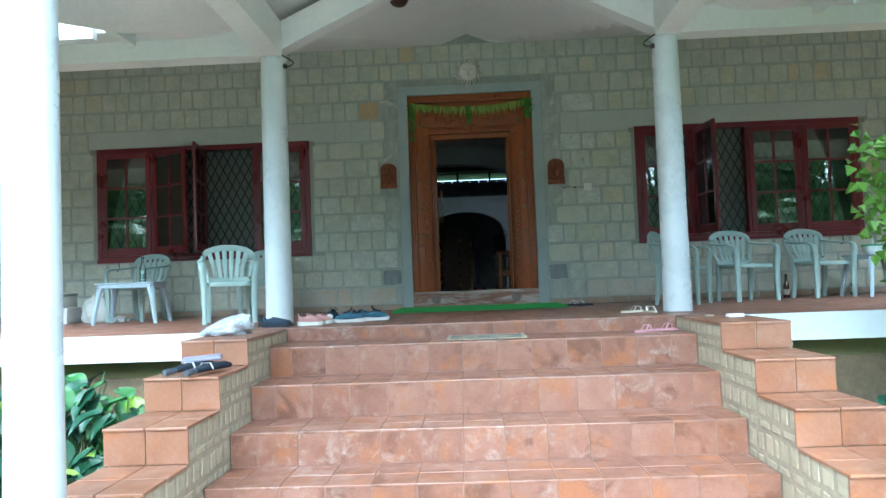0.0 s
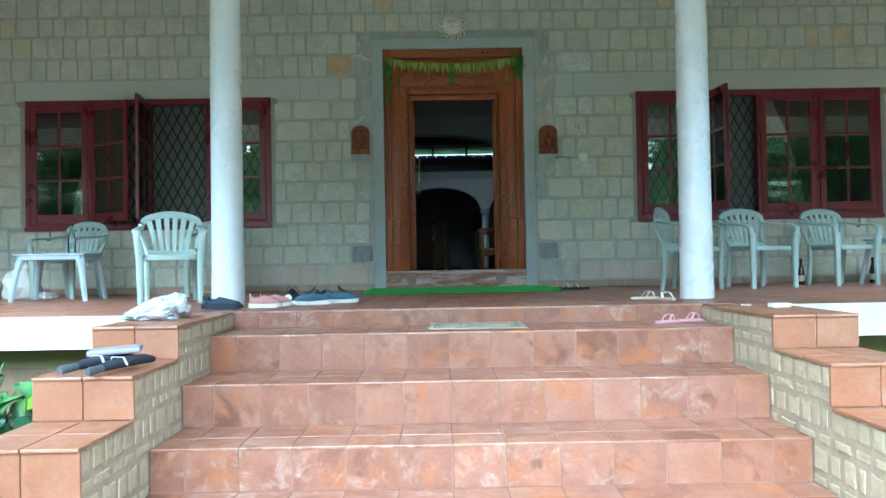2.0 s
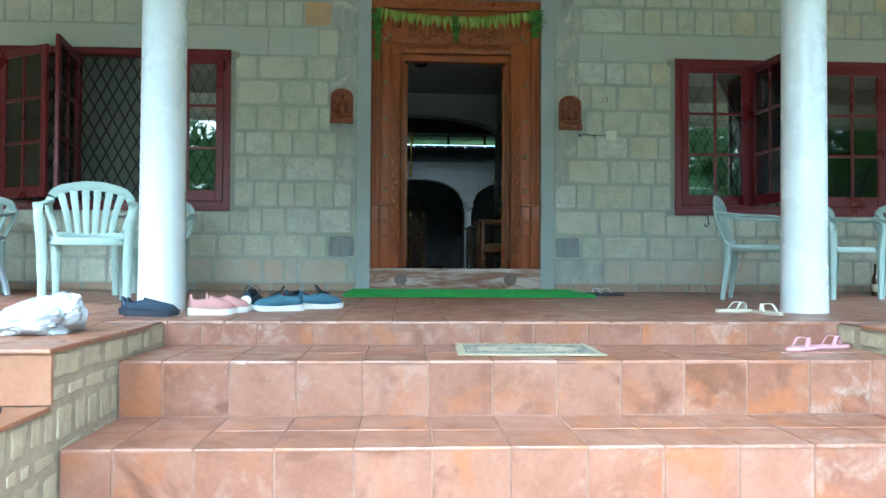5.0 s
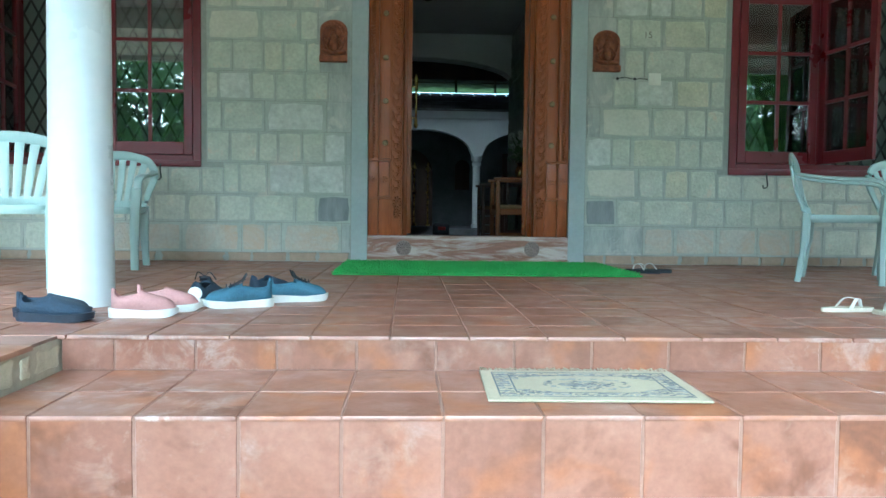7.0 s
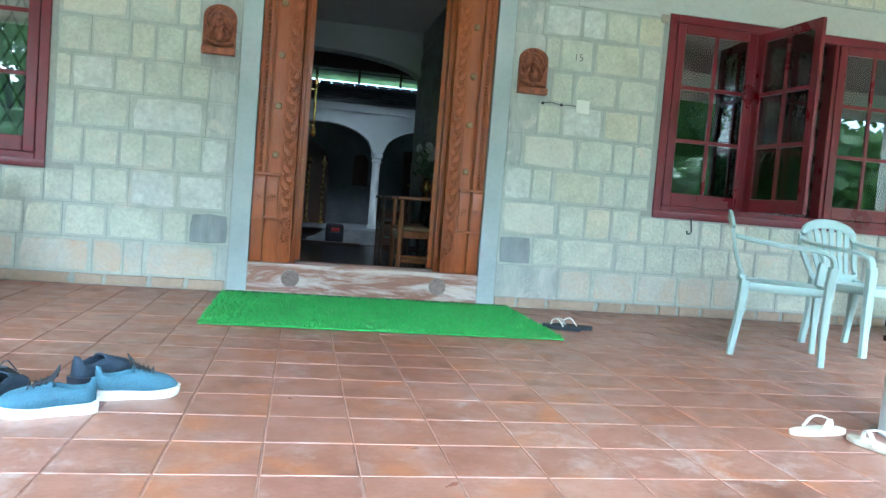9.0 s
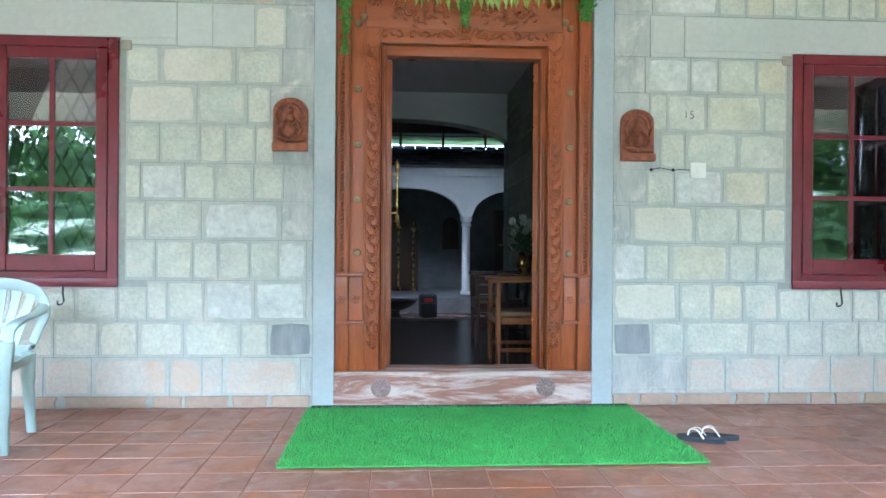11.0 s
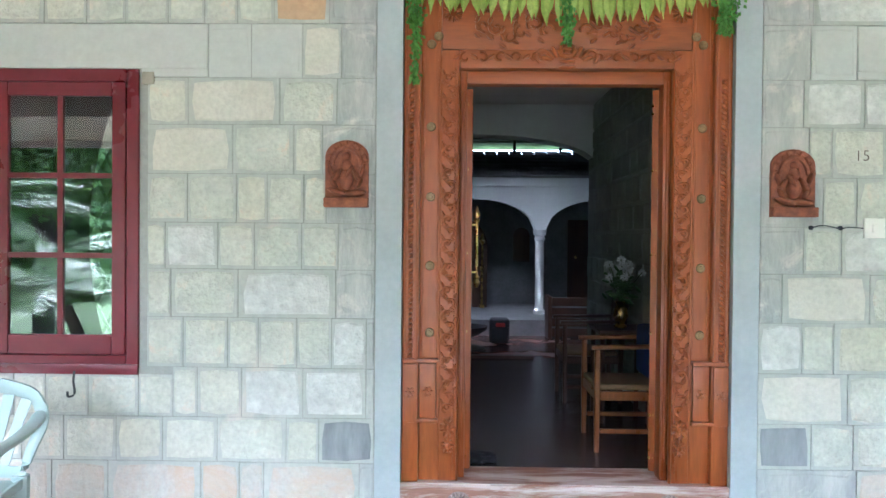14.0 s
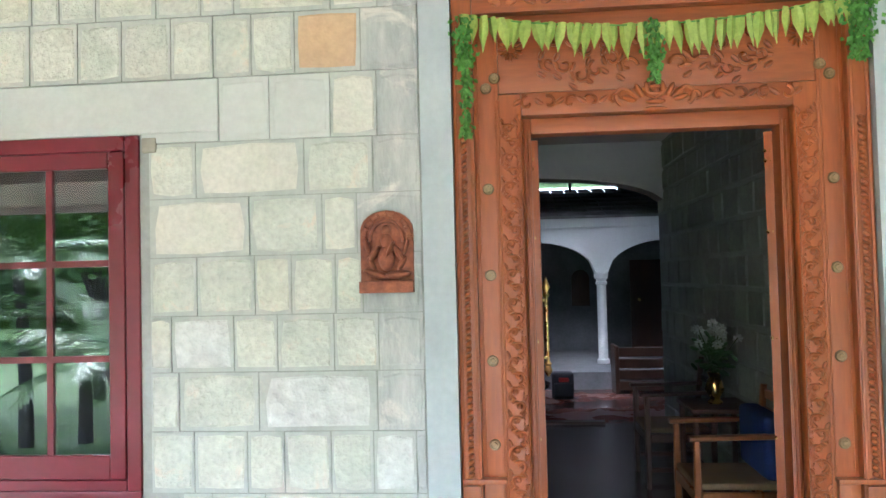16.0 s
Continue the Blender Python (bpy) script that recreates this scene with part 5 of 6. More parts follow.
bm = crumple(0.16, 0.12, 0.2, 3.1, 0.3, 0.7)
for v in bm.verts:
    t = v.co.z / 0.36
    v.co.x *= 1.15 - 0.6 * max(0, t - 0.3)
    v.co.y *= 1.1 - 0.5 * max(0, t - 0.3)
solid("sack", pose(-4.5, 9.15, P + 0.001), bm, M_SACK, "white woven sack leaning on the porch floor", "sack", angle=60)
solid("rag", pose(-4.2, 9.05, P + 0.001), crumple(0.11, 0.08, 0.045, 9.2, 0.45, 0.4), M_SACK, "crumpled white cloth on the porch floor", "cloth", angle=60)
M_FOAM = surface("white_foam", (0.82, 0.82, 0.8), (0.76, 0.76, 0.74), 8, 120, 0.85, 0.2, grain=0.06)
for z0, z1, dx in ((0, 0.19, 0.0), (0.191, 0.36, -0.06)):
    solid("foam_box", pose(-5.05 + dx, 9.15, P + z0), merge(soft_box(-0.265, 0.265, -0.18, 0.18, 0, z1 - z0 - 0.035, 0.008, 2), soft_box(-0.27, 0.27, -0.185, 0.185, z1 - z0 - 0.034, z1 - z0, 0.008, 2)), M_FOAM, "white foam box with lid, stacked in pairs", "box", "foam boxes")
M_POLY = surface("milky_polythene", (0.62, 0.65, 0.7), (0.52, 0.55, 0.6), 6, 60, 0.3, 0.4, grain=0.1, depth=0.008)
bm = crumple(0.17, 0.115, 0.085, 5.7, 0.32, 0.6, 5)
for v in bm.verts:
    v.co.z *= 0.85 + 0.5 * max(-0.8, min(1, v.co.x / 0.19))
solid("plastic_bag", pose(-1.835, 5.78, P + 0.002, 0, 0, 4), bm, M_POLY, "crumpled milky plastic bag on the stair wall", "bag", angle=70)
solid("carton", pose(1.83, 5.86, P + 0.002, 0, 0, 4), soft_box(-0.055, 0.055, -0.035, 0.035, 0, 0.025, 0.003), M_FOAM, "small flat white carton on the stair wall", "box")
solid("soap_bar", pose(1.7, 6.03, P + 0.002, 0, 0, -8), soft_box(-0.03, 0.03, -0.02, 0.02, 0, 0.014, 0.005, 2), M_LABEL, "small cream bar lying on the stair wall", "soap")
M_NAVY = surface("navy_cloth", (0.03, 0.04, 0.065), (0.018, 0.025, 0.042), 12, 90, 0.75, 0.4)
M_LILAC = surface("lilac_grey_cloth", (0.36, 0.34, 0.44), (0.29, 0.28, 0.37), 10, 80, 0.7, 0.3, grain=0.15)
M_HANDLE = surface("grey_rubber", (0.12, 0.14, 0.17), (0.08, 0.095, 0.12), 12, 60, 0.5, 0.1)


def umbrella(x0, y0, x1, y1, cloth, label):
    d = Vector((x1 - x0, y1 - y0, 0))
    L = d.length
    ob = thing("folded_umbrella", Matrix.Translation((x0, y0, 1.021)) @ pose(0, 0, 0.033, 0, 0, math.degrees(math.atan2(d.y, d.x))), label, "umbrella", "folded umbrellas")
    part("handle", sweep([(0, 0, -0.004), (0.02, 0, -0.004), (0.09, 0, 0.0)], [0.034, 0.04, 0.034], [0.034, 0.04, 0.034], sides=12, power=1), M_HANDLE, ob, "grey rubber handle")
    bm = sweep([(0.09, 0, 0.0), (0.13, 0, 0.005), (0.25, 0, 0.008), (L - 0.06, 0, 0.004), (L, 0, -0.004)], [0.034, 0.06, 0.074, 0.066, 0.04], [0.034, 0.046, 0.05, 0.046, 0.034], side=(0, 1, 0), sides=14, power=0.9)
    for v in bm.verts:
        v.co.z += 0.004 * noise.noise(v.co * 30)
    part("canopy", bm, cloth, ob)
    part("strap", sweep([(0.2, -0.05, 0), (0.2, -0.03, 0.036), (0.2, 0.03, 0.036), (0.2, 0.05, 0)], 0.014, 0.003, side=(1, 0, 0)), M_FOAM, ob, "thin pale strap")


umbrella(-1.87, 4.74, -1.7, 5.14, M_NAVY, "folded navy umbrella lying on the stair wall")
umbrella(-1.71, 4.66, -1.6, 5.1, M_NAVY, "folded black umbrella lying on the stair wall")
solid("pouch", pose(-1.75, 5.03, 1.1, 4, -3, 14), soft_box(-0.12, 0.12, -0.055, 0.055, -0.012, 0.015, 0.012, 3), M_LILAC, "lilac grey zipped pouch on the umbrellas", "pouch")

# ---- mats ----
mat_ob = thing("turf_mat", pose(0.03, 9.255, P), "bright green artificial turf doormat before the door", "doormat")
part("mat_base", soft_box(-0.975, 0.975, -0.595, 0.595, 0.003, 0.014, 0.004), M_TURF, mat_ob)
verts, faces = [], []
r4 = random.Random(3)
for k in range(30000):
    x, y, a = r4.uniform(-0.978, 0.978), r4.uniform(-0.598, 0.598), r4.uniform(0, 6.28)
    h, w, lx, ly = r4.uniform(0.012, 0.024), 0.0022, r4.uniform(-0.008, 0.008), r4.uniform(-0.008, 0.008)
    i = len(verts)
    verts += [(x - w * math.cos(a), y - w * math.sin(a), 0.012), (x + w * math.cos(a), y + w * math.sin(a), 0.012), (x + lx, y + ly, 0.012 + h)]
    faces.append((i, i + 1, i + 2))
me = bpy.data.meshes.new("turf_surface")
me.from_pydata(verts, [], faces)
me.materials.append(M_TURF)
ob = new("turf_surface", me)
ob.parent = mat_ob
tagged(ob, kind="stuff")
solid("rubber_underlay", pose(0.0, 9.89, P), soft_box(-0.93, 1.02, -0.033, 0.035, 0.002, 0.016, 0.005), M_TURF_EDGE, "dark blue rubber underlay showing behind the turf mat", "mat")

M_CREAM_CLOTH = surface("cream_cotton", (0.44, 0.39, 0.28), (0.37, 0.325, 0.235), 8, 140, 0.9, 0.5, grain=0.2)
M_SLATE_CLOTH = surface("slate_cotton", (0.15, 0.16, 0.17), (0.1, 0.11, 0.12), 14, 140, 0.9, 0.5, grain=0.3)
M_GREY_CLOTH = surface("grey_cotton", (0.3, 0.3, 0.28), (0.22, 0.22, 0.22), 14, 140, 0.9, 0.5, grain=0.3)
rug = thing("cotton_rug", pose(0.045, 6.155, 1.089, 0, 0, -1.5) @ Matrix.Diagonal((0.97, 0.86, 1, 1)), "small cream cotton rug with a slate medallion and border", "rug")
part("rug_cloth", soft_box(-0.31, 0.31, -0.228, 0.205, 0.0, 0.008, 0.003), M_CREAM_CLOTH, rug)
bm = bmesh.new()
for a in (0.275, 0.225):
    b = a - 0.108
    for x0, x1, y0, y1 in ((-a, a, b, b + 0.005), (-a, a, -b - 0.005 - 0.01, -b - 0.01), (-a, -a + 0.005, -b, b), (a - 0.005, a, -b, b)):
        box(bm, x0, x1, y0 - 0.005, y1 - 0.005, 0.0072, 0.0088)
for k in range(9):
    for s in (-1, 1):
        box(bm, s * 0.25 - 0.02, s * 0.25 + 0.02, -0.15 + k * 0.034, -0.146 + k * 0.034, 0.0072, 0.0088)
part("border", bm, M_SLATE_CLOTH, rug, "slate border lines", smooth=False)
bm, bm2 = bmesh.new(), bmesh.new()
for k in range(1500):
    u, v = r4.uniform(-1, 1), r4.uniform(-1, 1)
    x, y = u * 0.272, v * 0.162 - 0.012
    ring = math.hypot(x / 0.135, (y + 0.012) / 0.082)
    frame_band = max(abs(x) - 0.228, abs(y + 0.012) - 0.12)
    corner = abs(x) / 0.222 + abs(y + 0.012) / 0.118
    if not (ring < 0.62 or 0.8 < ring < 1.0 and r4.random() < 0.6 or 0.004 < frame_band < 0.04 and r4.random() < 0.8 or frame_band < 0 and corner > 1.5):
        continue
    a, c = r4.uniform(0.003, 0.008), r4.uniform(0.002, 0.005)
    box(bm if r4.random() < 0.4 else bm2, x - a, x + a, y - c, y + c, 0.0072, r4.uniform(0.0083, 0.009))
tagged(part("medallion", bm, M_SLATE_CLOTH, rug, "slate flower medallion and corners", smooth=False), kind="stuff")
tagged(part("medallion_ground", bm2, M_GREY_CLOTH, rug, "grey flecks of the pattern", smooth=False), kind="stuff")
bm = bmesh.new()
for k in range(90):
    x = -0.305 + 0.61 * k / 89
    sweep([(x, 0.2, 0.005), (x + r4.uniform(-0.006, 0.006), 0.222, r4.uniform(0.006, 0.014)), (x + r4.uniform(-0.012, 0.012), r4.uniform(0.235, 0.25), 0.004)], 0.004, 0.003, bm=bm, sides=4)
part("fringe", bm, M_CREAM_CLOTH, rug, "twisted cream fringe")

# ---- shoes ----
def shoe(x, y, z, turn, L, upper, sole, lining, label, laced=True, heel=None, low=1.0):
    """A shoe with its toe towards +x, L long."""
    ob = thing("shoe", pose(x, y, z, 0, 0, turn), label, "shoe", "shoes on the porch")
    W = L * 0.18

    def half(s):
        return W * (0.74 + 0.1 * s + 0.35 * math.exp(-((s - 0.7) / 0.2) ** 2)) * (1 - max(0, (s - 0.8) / 0.2) ** 2.6) ** 0.5 * (1 - 0.55 * max(0, (0.12 - s) / 0.12) ** 2)

    def ring(bm, s, top, inset, zb, n=9):
        w = max(half(s) - inset, 0.004)
        out = []
        for k in range(n):
            a = math.pi * k / (n - 1)
            c, q = math.cos(a), math.sin(a)
            out.append(bm.verts.new(((s - 0.5) * L, w * math.copysign(abs(c) ** 0.7, c), zb + (top - zb) * q ** 0.75)))
        return out
    zs = 0.026
    bm = bmesh.new()
    st = [i / 18 for i in range(19)]
    lo = [(bm.verts.new(((s - 0.5) * (L + 0.012), half(s) + 0.005, 0.012 * max(0, (s - 0.8) / 0.2) ** 2)), bm.verts.new(((s - 0.5) * (L + 0.012), -half(s) - 0.005, 0.012 * max(0, (s - 0.8) / 0.2) ** 2))) for s in st]
    hi = [(bm.verts.new(((s - 0.5) * (L + 0.016), half(s) + 0.007, zs + 0.008 * abs(s - 0.55) * 2)), bm.verts.new(((s - 0.5) * (L + 0.016), -half(s) - 0.007, zs + 0.008 * abs(s - 0.55) * 2))) for s in st]
    for a, b, c, d in zip(lo, lo[1:], hi, hi[1:]):
        bm.faces.new((a[0], b[0], d[0], c[0])), bm.faces.new((a[1], c[1], d[1], b[1])), bm.faces.new((a[0], a[1], b[1], b[0])), bm.faces.new((c[0], d[0], d[1], c[1]))
    bm.faces.new((lo[0][0], hi[0][0], hi[0][1], lo[0][1])), bm.faces.new((lo[-1][0], lo[-1][1], hi[-1][1], hi[-1][0]))
    bmesh.ops.bevel(bm, geom=[e for e in bm.edges if e.calc_face_angle(0) > 0.8], offset=0.003, segments=1, affect="EDGES")
    part("sole", bm, sole, ob, "thick ridged sole")

    def top_at(s):
        if s < 0.42:
            return (0.078 + 0.018 * math.exp(-((s - 0.02) / 0.06) ** 2) + 0.012 * math.exp(-((s - 0.42) / 0.1) ** 2)) * low
        return (0.09 - 0.045 * ((s - 0.42) / 0.58) ** 0.85 - 0.022 * max(0, (s - 0.85) / 0.15) ** 2) * low
    bm = bmesh.new()
    rows = [ring(bm, s, top_at(s) + 0.012, 0.0 if 0 < s < 1 else 0.008, zs - 0.002) for s in st]
    for i, (a, b) in enumerate(zip(rows, rows[1:])):
        s = (st[i] + st[i + 1]) / 2
        for k in range(8):
            if 0.03 < s < 0.42 and k in (2, 3, 4, 5):
                continue
            bm.faces.new((a[k], b[k], b[k + 1], a[k + 1]))
    bm.faces.new(rows[0]), bm.faces.new(rows[-1][::-1])
    up = part("upper", bm, upper, ob, "", True, 60)
    sol = up.modifiers.new("thickness", "SOLIDIFY")
    sol.thickness, sol.offset = 0.006, -1
    part("insole", lathe([(1, 0), (1, 0.003)], 20), lining, ob).matrix_basis = Matrix.Translation((-0.26 * L, 0, zs)) @ Matrix.Diagonal((0.23 * L, W * 0.75, 1, 1))
    if laced:
        bm = sweep(bend([(-0.1 * L, 0, top_at(0.4) + 0.025), (0.04 * L, 0, top_at(0.54) + 0.016), (0.15 * L, 0, top_at(0.66) + 0.013)], 4), [0.05, 0.048, 0.046, 0.044, 0.042, 0.04, 0.036, 0.03, 0.02], 0.008, side=(0, 1, 0))
        part("tongue", bm, lining, ob)
        bm = bmesh.new()
        for k in range(5):
            s = 0.43 + 0.06 * k
            sweep([((s - 0.5) * L, -0.026, top_at(s) + 0.01), ((s - 0.49) * L, 0, top_at(s) + 0.024), ((s - 0.48) * L, 0.026, top_at(s) + 0.01)], 0.006, 0.004, bm=bm, sides=5)
        for q in (-1, 1):
            sweep(bend([(-0.08 * L, 0, top_at(0.42) + 0.026), (-0.12 * L, q * 0.025, top_at(0.42) + 0.045), (-0.05 * L, q * 0.045, top_at(0.42) + 0.012)], 4), 0.005, 0.004, bm=bm, sides=5)
        part("laces", bm, lining, ob, "dark laces")
    if heel:
        bm = bmesh.new()
        bead(bm, 0, 0, 0, 0.005, W * 0.66, 0.027, 0, 6, 10)
        part("heel_patch", bm, heel, ob, "white heel patch").matrix_basis = pose(-0.5 * L - 0.001, 0, 0.056)
    return ob


M_NAVY_KNIT = surface("navy_knit", (0.035, 0.06, 0.1), (0.02, 0.035, 0.06), 10, 160, 0.8, 0.6, grain=0.4)
M_TEAL = surface("teal_mesh", (0.08, 0.18, 0.25), (0.045, 0.11, 0.17), 10, 160, 0.8, 0.5, grain=0.35)
M_PINK = surface("dusty_pink_mesh", (0.52, 0.3, 0.28), (0.44, 0.22, 0.21), 6, 160, 0.8, 0.4, grain=0.2)
M_RUBBER = surface("white_rubber", (0.74, 0.74, 0.7), (0.64, 0.64, 0.6), 12, 60, 0.6, 0.2, grain=0.12)
M_NAVY_SOLE = surface("navy_rubber", (0.025, 0.035, 0.055), (0.018, 0.025, 0.04), 12, 60, 0.5, 0.2)
M_LINING = surface("dark_lining", (0.03, 0.035, 0.045), (0.02, 0.024, 0.03), 12, 90, 0.9, 0.3)
shoe(-1.70, 6.68, P, -3, 0.25, M_NAVY_KNIT, M_NAVY_SOLE, M_LINING, "navy knitted slip-on shoe", False, low=0.85)
shoe(-1.76, 6.79, P, 4, 0.25, M_NAVY_KNIT, M_NAVY_SOLE, M_LINING, "navy knitted slip-on shoe beside its pair", False, low=0.85)
shoe(-1.44, 6.8, P, 8, 0.225, M_PINK, M_RUBBER, M_LINING, "dusty pink slip-on shoe with a white sole", False)
shoe(-1.4, 6.95, P, 12, 0.225, M_PINK, M_RUBBER, M_LINING, "dusty pink slip-on shoe behind its pair", False)
shoe(-1.32, 7.2, P, 84, 0.25, M_NAVY_KNIT, M_RUBBER, M_LINING, "navy trainer with a white heel patch", True, M_RUBBER)
shoe(-1.165, 7.1, P, 195, 0.265, M_TEAL, M_RUBBER, M_LINING, "teal mesh running shoe with a white sole", True)
shoe(-0.955, 7.31, P, 22, 0.255, M_TEAL, M_RUBBER, M_LINING, "teal mesh running shoe beside its pair", True)
shoe(-1.11, 7.5, P, 60, 0.25, M_NAVY_KNIT, M_NAVY_SOLE, M_LINING, "dark navy shoe behind the running shoes", False)


def flip_flop(x, y, z, turn, L, sole, strap, label, thick=0.018, group="sandals"):
    ob = thing("sandal", pose(x, y, z, 0, 0, turn), label, "sandal", group)
    bm = bmesh.new()
    edge = []
    for k in range(28):
        a = k * math.tau / 28
        s = math.cos(a)
        edge.append(bm.verts.new((s * L / 2, math.sin(a) * L * (0.17 + 0.035 * s + 0.02 * math.cos(2 * a)), 0)))
    f = bm.faces.new(edge)
    bmesh.ops.translate(bm, verts=[q for q in bmesh.ops.extrude_face_region(bm, geom=[f])["geom"] if isinstance(q, bmesh.types.BMVert)], vec=(0, 0, thick))
    bmesh.ops.bevel(bm, geom=[e for e in bm.edges if e.calc_face_angle(0) > 1], offset=0.003, segments=1, affect="EDGES")
    part("sole", bm, sole, ob)
    for s in (-1, 1):
        part("strap", sweep(bend([(L * 0.27, 0, thick), (L * 0.22, s * 0.004, thick + 0.03), (L * 0.06, s * L * 0.13, thick + 0.036), (-L * 0.08, s * L * 0.17, thick - 0.002)], 5), 0.016, 0.005, side=(0.3, s, 0)), strap, ob)


M_CREAM_RUBBER = surface("cream_rubber", (0.62, 0.57, 0.46), (0.54, 0.49, 0.39), 10, 60, 0.7, 0.2, grain=0.12)
M_PINK_RUBBER = surface("pink_rubber", (0.62, 0.36, 0.4), (0.54, 0.29, 0.34), 10, 60, 0.6, 0.2, grain=0.12)
flip_flop(1.37, 7.07, P, 10, 0.25, M_CREAM_RUBBER, M_RUBBER, "cream rubber flip-flop lying on the porch")
flip_flop(1.475, 6.9, P, 100, 0.24, M_CREAM_RUBBER, M_RUBBER, "cream rubber flip-flop beside the column")
flip_flop(1.13, 9.06, P, 150, 0.24, M_LINING, M_RUBBER, "black sandal with grey straps beside the mat", 0.026)
flip_flop(1.22, 9.1, P, 165, 0.24, M_LINING, M_RUBBER, "black sandal with grey straps beside its pair", 0.026)
flip_flop(1.255, 6.16, 1.089, 25, 0.2, M_PINK_RUBBER, M_PINK_RUBBER, "pink child's sandal on the top step", 0.016)
flip_flop(1.43, 6.24, 1.089, 12, 0.2, M_PINK_RUBBER, M_PINK_RUBBER, "pink child's sandal near the stair wall", 0.016)

# ---- planting beside the stair ----
def green(name, a, b, rough=0.42):
    return surface(name, a, b, 5, 50, rough, 0.2, grain=0.2, depth=0.004)


M_DARK_LEAF, M_MID_LEAF, M_LIME, M_SPATHE = green("deep_green_leaf", (0.03, 0.1, 0.05), (0.018, 0.06, 0.03)), green("mid_green_leaf", (0.07, 0.2, 0.05), (0.04, 0.13, 0.03)), green("lime_leaf", (0.3, 0.45, 0.04), (0.2, 0.34, 0.03)), green("pale_spathe", (0.6, 0.66, 0.56), (0.5, 0.56, 0.46))


def broad_leaf(mat):
    bm = bmesh.new()
    n = 8
    rows = []
    for i in range(n + 1):
        t = i / n
        w = 0.36 * math.sin(math.pi * t ** 0.75) ** 0.9 + 0.004
        z = 0.22 * math.sin(t * 2.4) - 0.2 * t * t
        rows.append([bm.verts.new((t, s * w, z + 0.1 * abs(s) - 0.02 * math.sin(9 * t) * abs(s))) for s in (-1, -0.5, 0, 0.5, 1)])
    for a, b in zip(rows, rows[1:]):
        for k in range(4):
            bm.faces.new((a[k], b[k], b[k + 1], a[k + 1]))
    return to_mesh("leaf", bm, mat, True, 80)


LEAVES = [broad_leaf(m) for m in (M_DARK_LEAF, M_MID_LEAF, M_LIME, M_SPATHE)]
M_STEM = green("green_stem", (0.08, 0.16, 0.04), (0.05, 0.11, 0.03), 0.6)


def lily(x, y, count, height, spread, seed, light=0.07, size=0.21):
    r = random.Random(seed)
    ob = thing("broad_leaved_plant", pose(x, y, 0.0), "broad leaved garden plant with deep green leaves", "plant", "plants beside the stair")
    stems = bmesh.new()
    for k in range(count):
        a, q = r.uniform(0, math.tau), spread * math.sqrt(r.random())
        h = height * r.uniform(0.35, 1.0)
        tip = Vector((q * math.cos(a), q * math.sin(a), h))
        sweep(bend([(tip.x * 0.2, tip.y * 0.2, 0.0), (tip.x * 0.5, tip.y * 0.5, h * 0.6), tip], 3), 0.009, 0.009, bm=stems, sides=4)
        u = r.random()
        lf = new("leaf", LEAVES[2 if u < light else (1 if u < 0.4 else 0)])
        lf.parent = ob
        s = size * r.uniform(0.7, 1.25)
        lf.matrix_basis = Matrix.LocRotScale(tip, Euler((r.uniform(-0.5, 0.5), r.uniform(0.3, 1.3), -1.57 + r.uniform(-1.5, 1.5))), (s, s * 0.85, s))
    part("stems", stems, M_STEM, ob)
    return ob


for x, y, c, h, sp, sd in ((-2.5, 5.55, 34, 0.8, 0.3, 1), (-2.95, 5.75, 30, 0.95, 0.32, 2), (-2.45, 4.95, 26, 0.55, 0.26, 3), (-3.4, 5.5, 30, 0.85, 0.34, 4), (-2.6, 4.3, 18, 0.4, 0.25, 5), (2.7, 5.6, 14, 0.6, 0.25, 6), (3.2, 5.9, 16, 0.7, 0.3, 8)):
    lily(x, y, int(c * 1.9), h, sp, sd)
ob = thing("peace_lily_flower", pose(-2.28, 5.6, 0.0), "pale spathe of a peace lily on a thin stem", "flower")
part("stem", sweep(bend([(0, 0, 0), (0.01, -0.02, 0.4), (0, -0.03, 0.68)], 4), 0.008, 0.008), M_STEM, ob)
lf = new("spathe", LEAVES[3])
lf.parent = ob
lf.matrix_basis = Matrix.LocRotScale((0.0, -0.03, 0.85), Euler((1.5, 1.5, 0.0)), (0.22, 0.2, 0.2))
for x, y, h in ((2.12, 5.9, 0.9), (2.5, 5.3, 0.62)):
    ob = thing("peace_lily_flower", pose(x, y, 0.0), "pale closed bud on a thin stem", "flower")
    part("stem", sweep(bend([(0, 0, 0), (0.02, -0.02, h * 0.6), (0.05, -0.04, h)], 4), 0.008, 0.008), M_STEM, ob)
    part("bud", sweep([(0.05, -0.04, h), (0.07, -0.05, h + 0.04), (0.1, -0.05, h + 0.1)], [0.01, 0.035, 0.006], [0.01, 0.03, 0.006]), M_SPATHE, ob)

# ---- garden behind the path, seen in the panes ----
M_BARK = surface("grey_bark", (0.17, 0.14, 0.11), (0.09, 0.075, 0.06), 5, 30, 0.95, 0.7, stretch=(1, 1, 0.3), grain=0.4)
M_CROWN = surface("tree_foliage", (0.24, 0.36, 0.09), (0.11, 0.19, 0.04), 1.5, 20, 0.6, 0.1, pieces="island", tones=((0, (0.5, 0.55, 0.4)), (0.7, (1, 1, 1)), (1, (1, 1, 0.7))))
M_BRIGHT = surface("bright_shrub_foliage", (0.24, 0.4, 0.05), (0.14, 0.27, 0.03), 1.5, 20, 0.55, 0.1, pieces="island", tones=((0, (0.6, 0.7, 0.5)), (1, (1, 1, 1))))
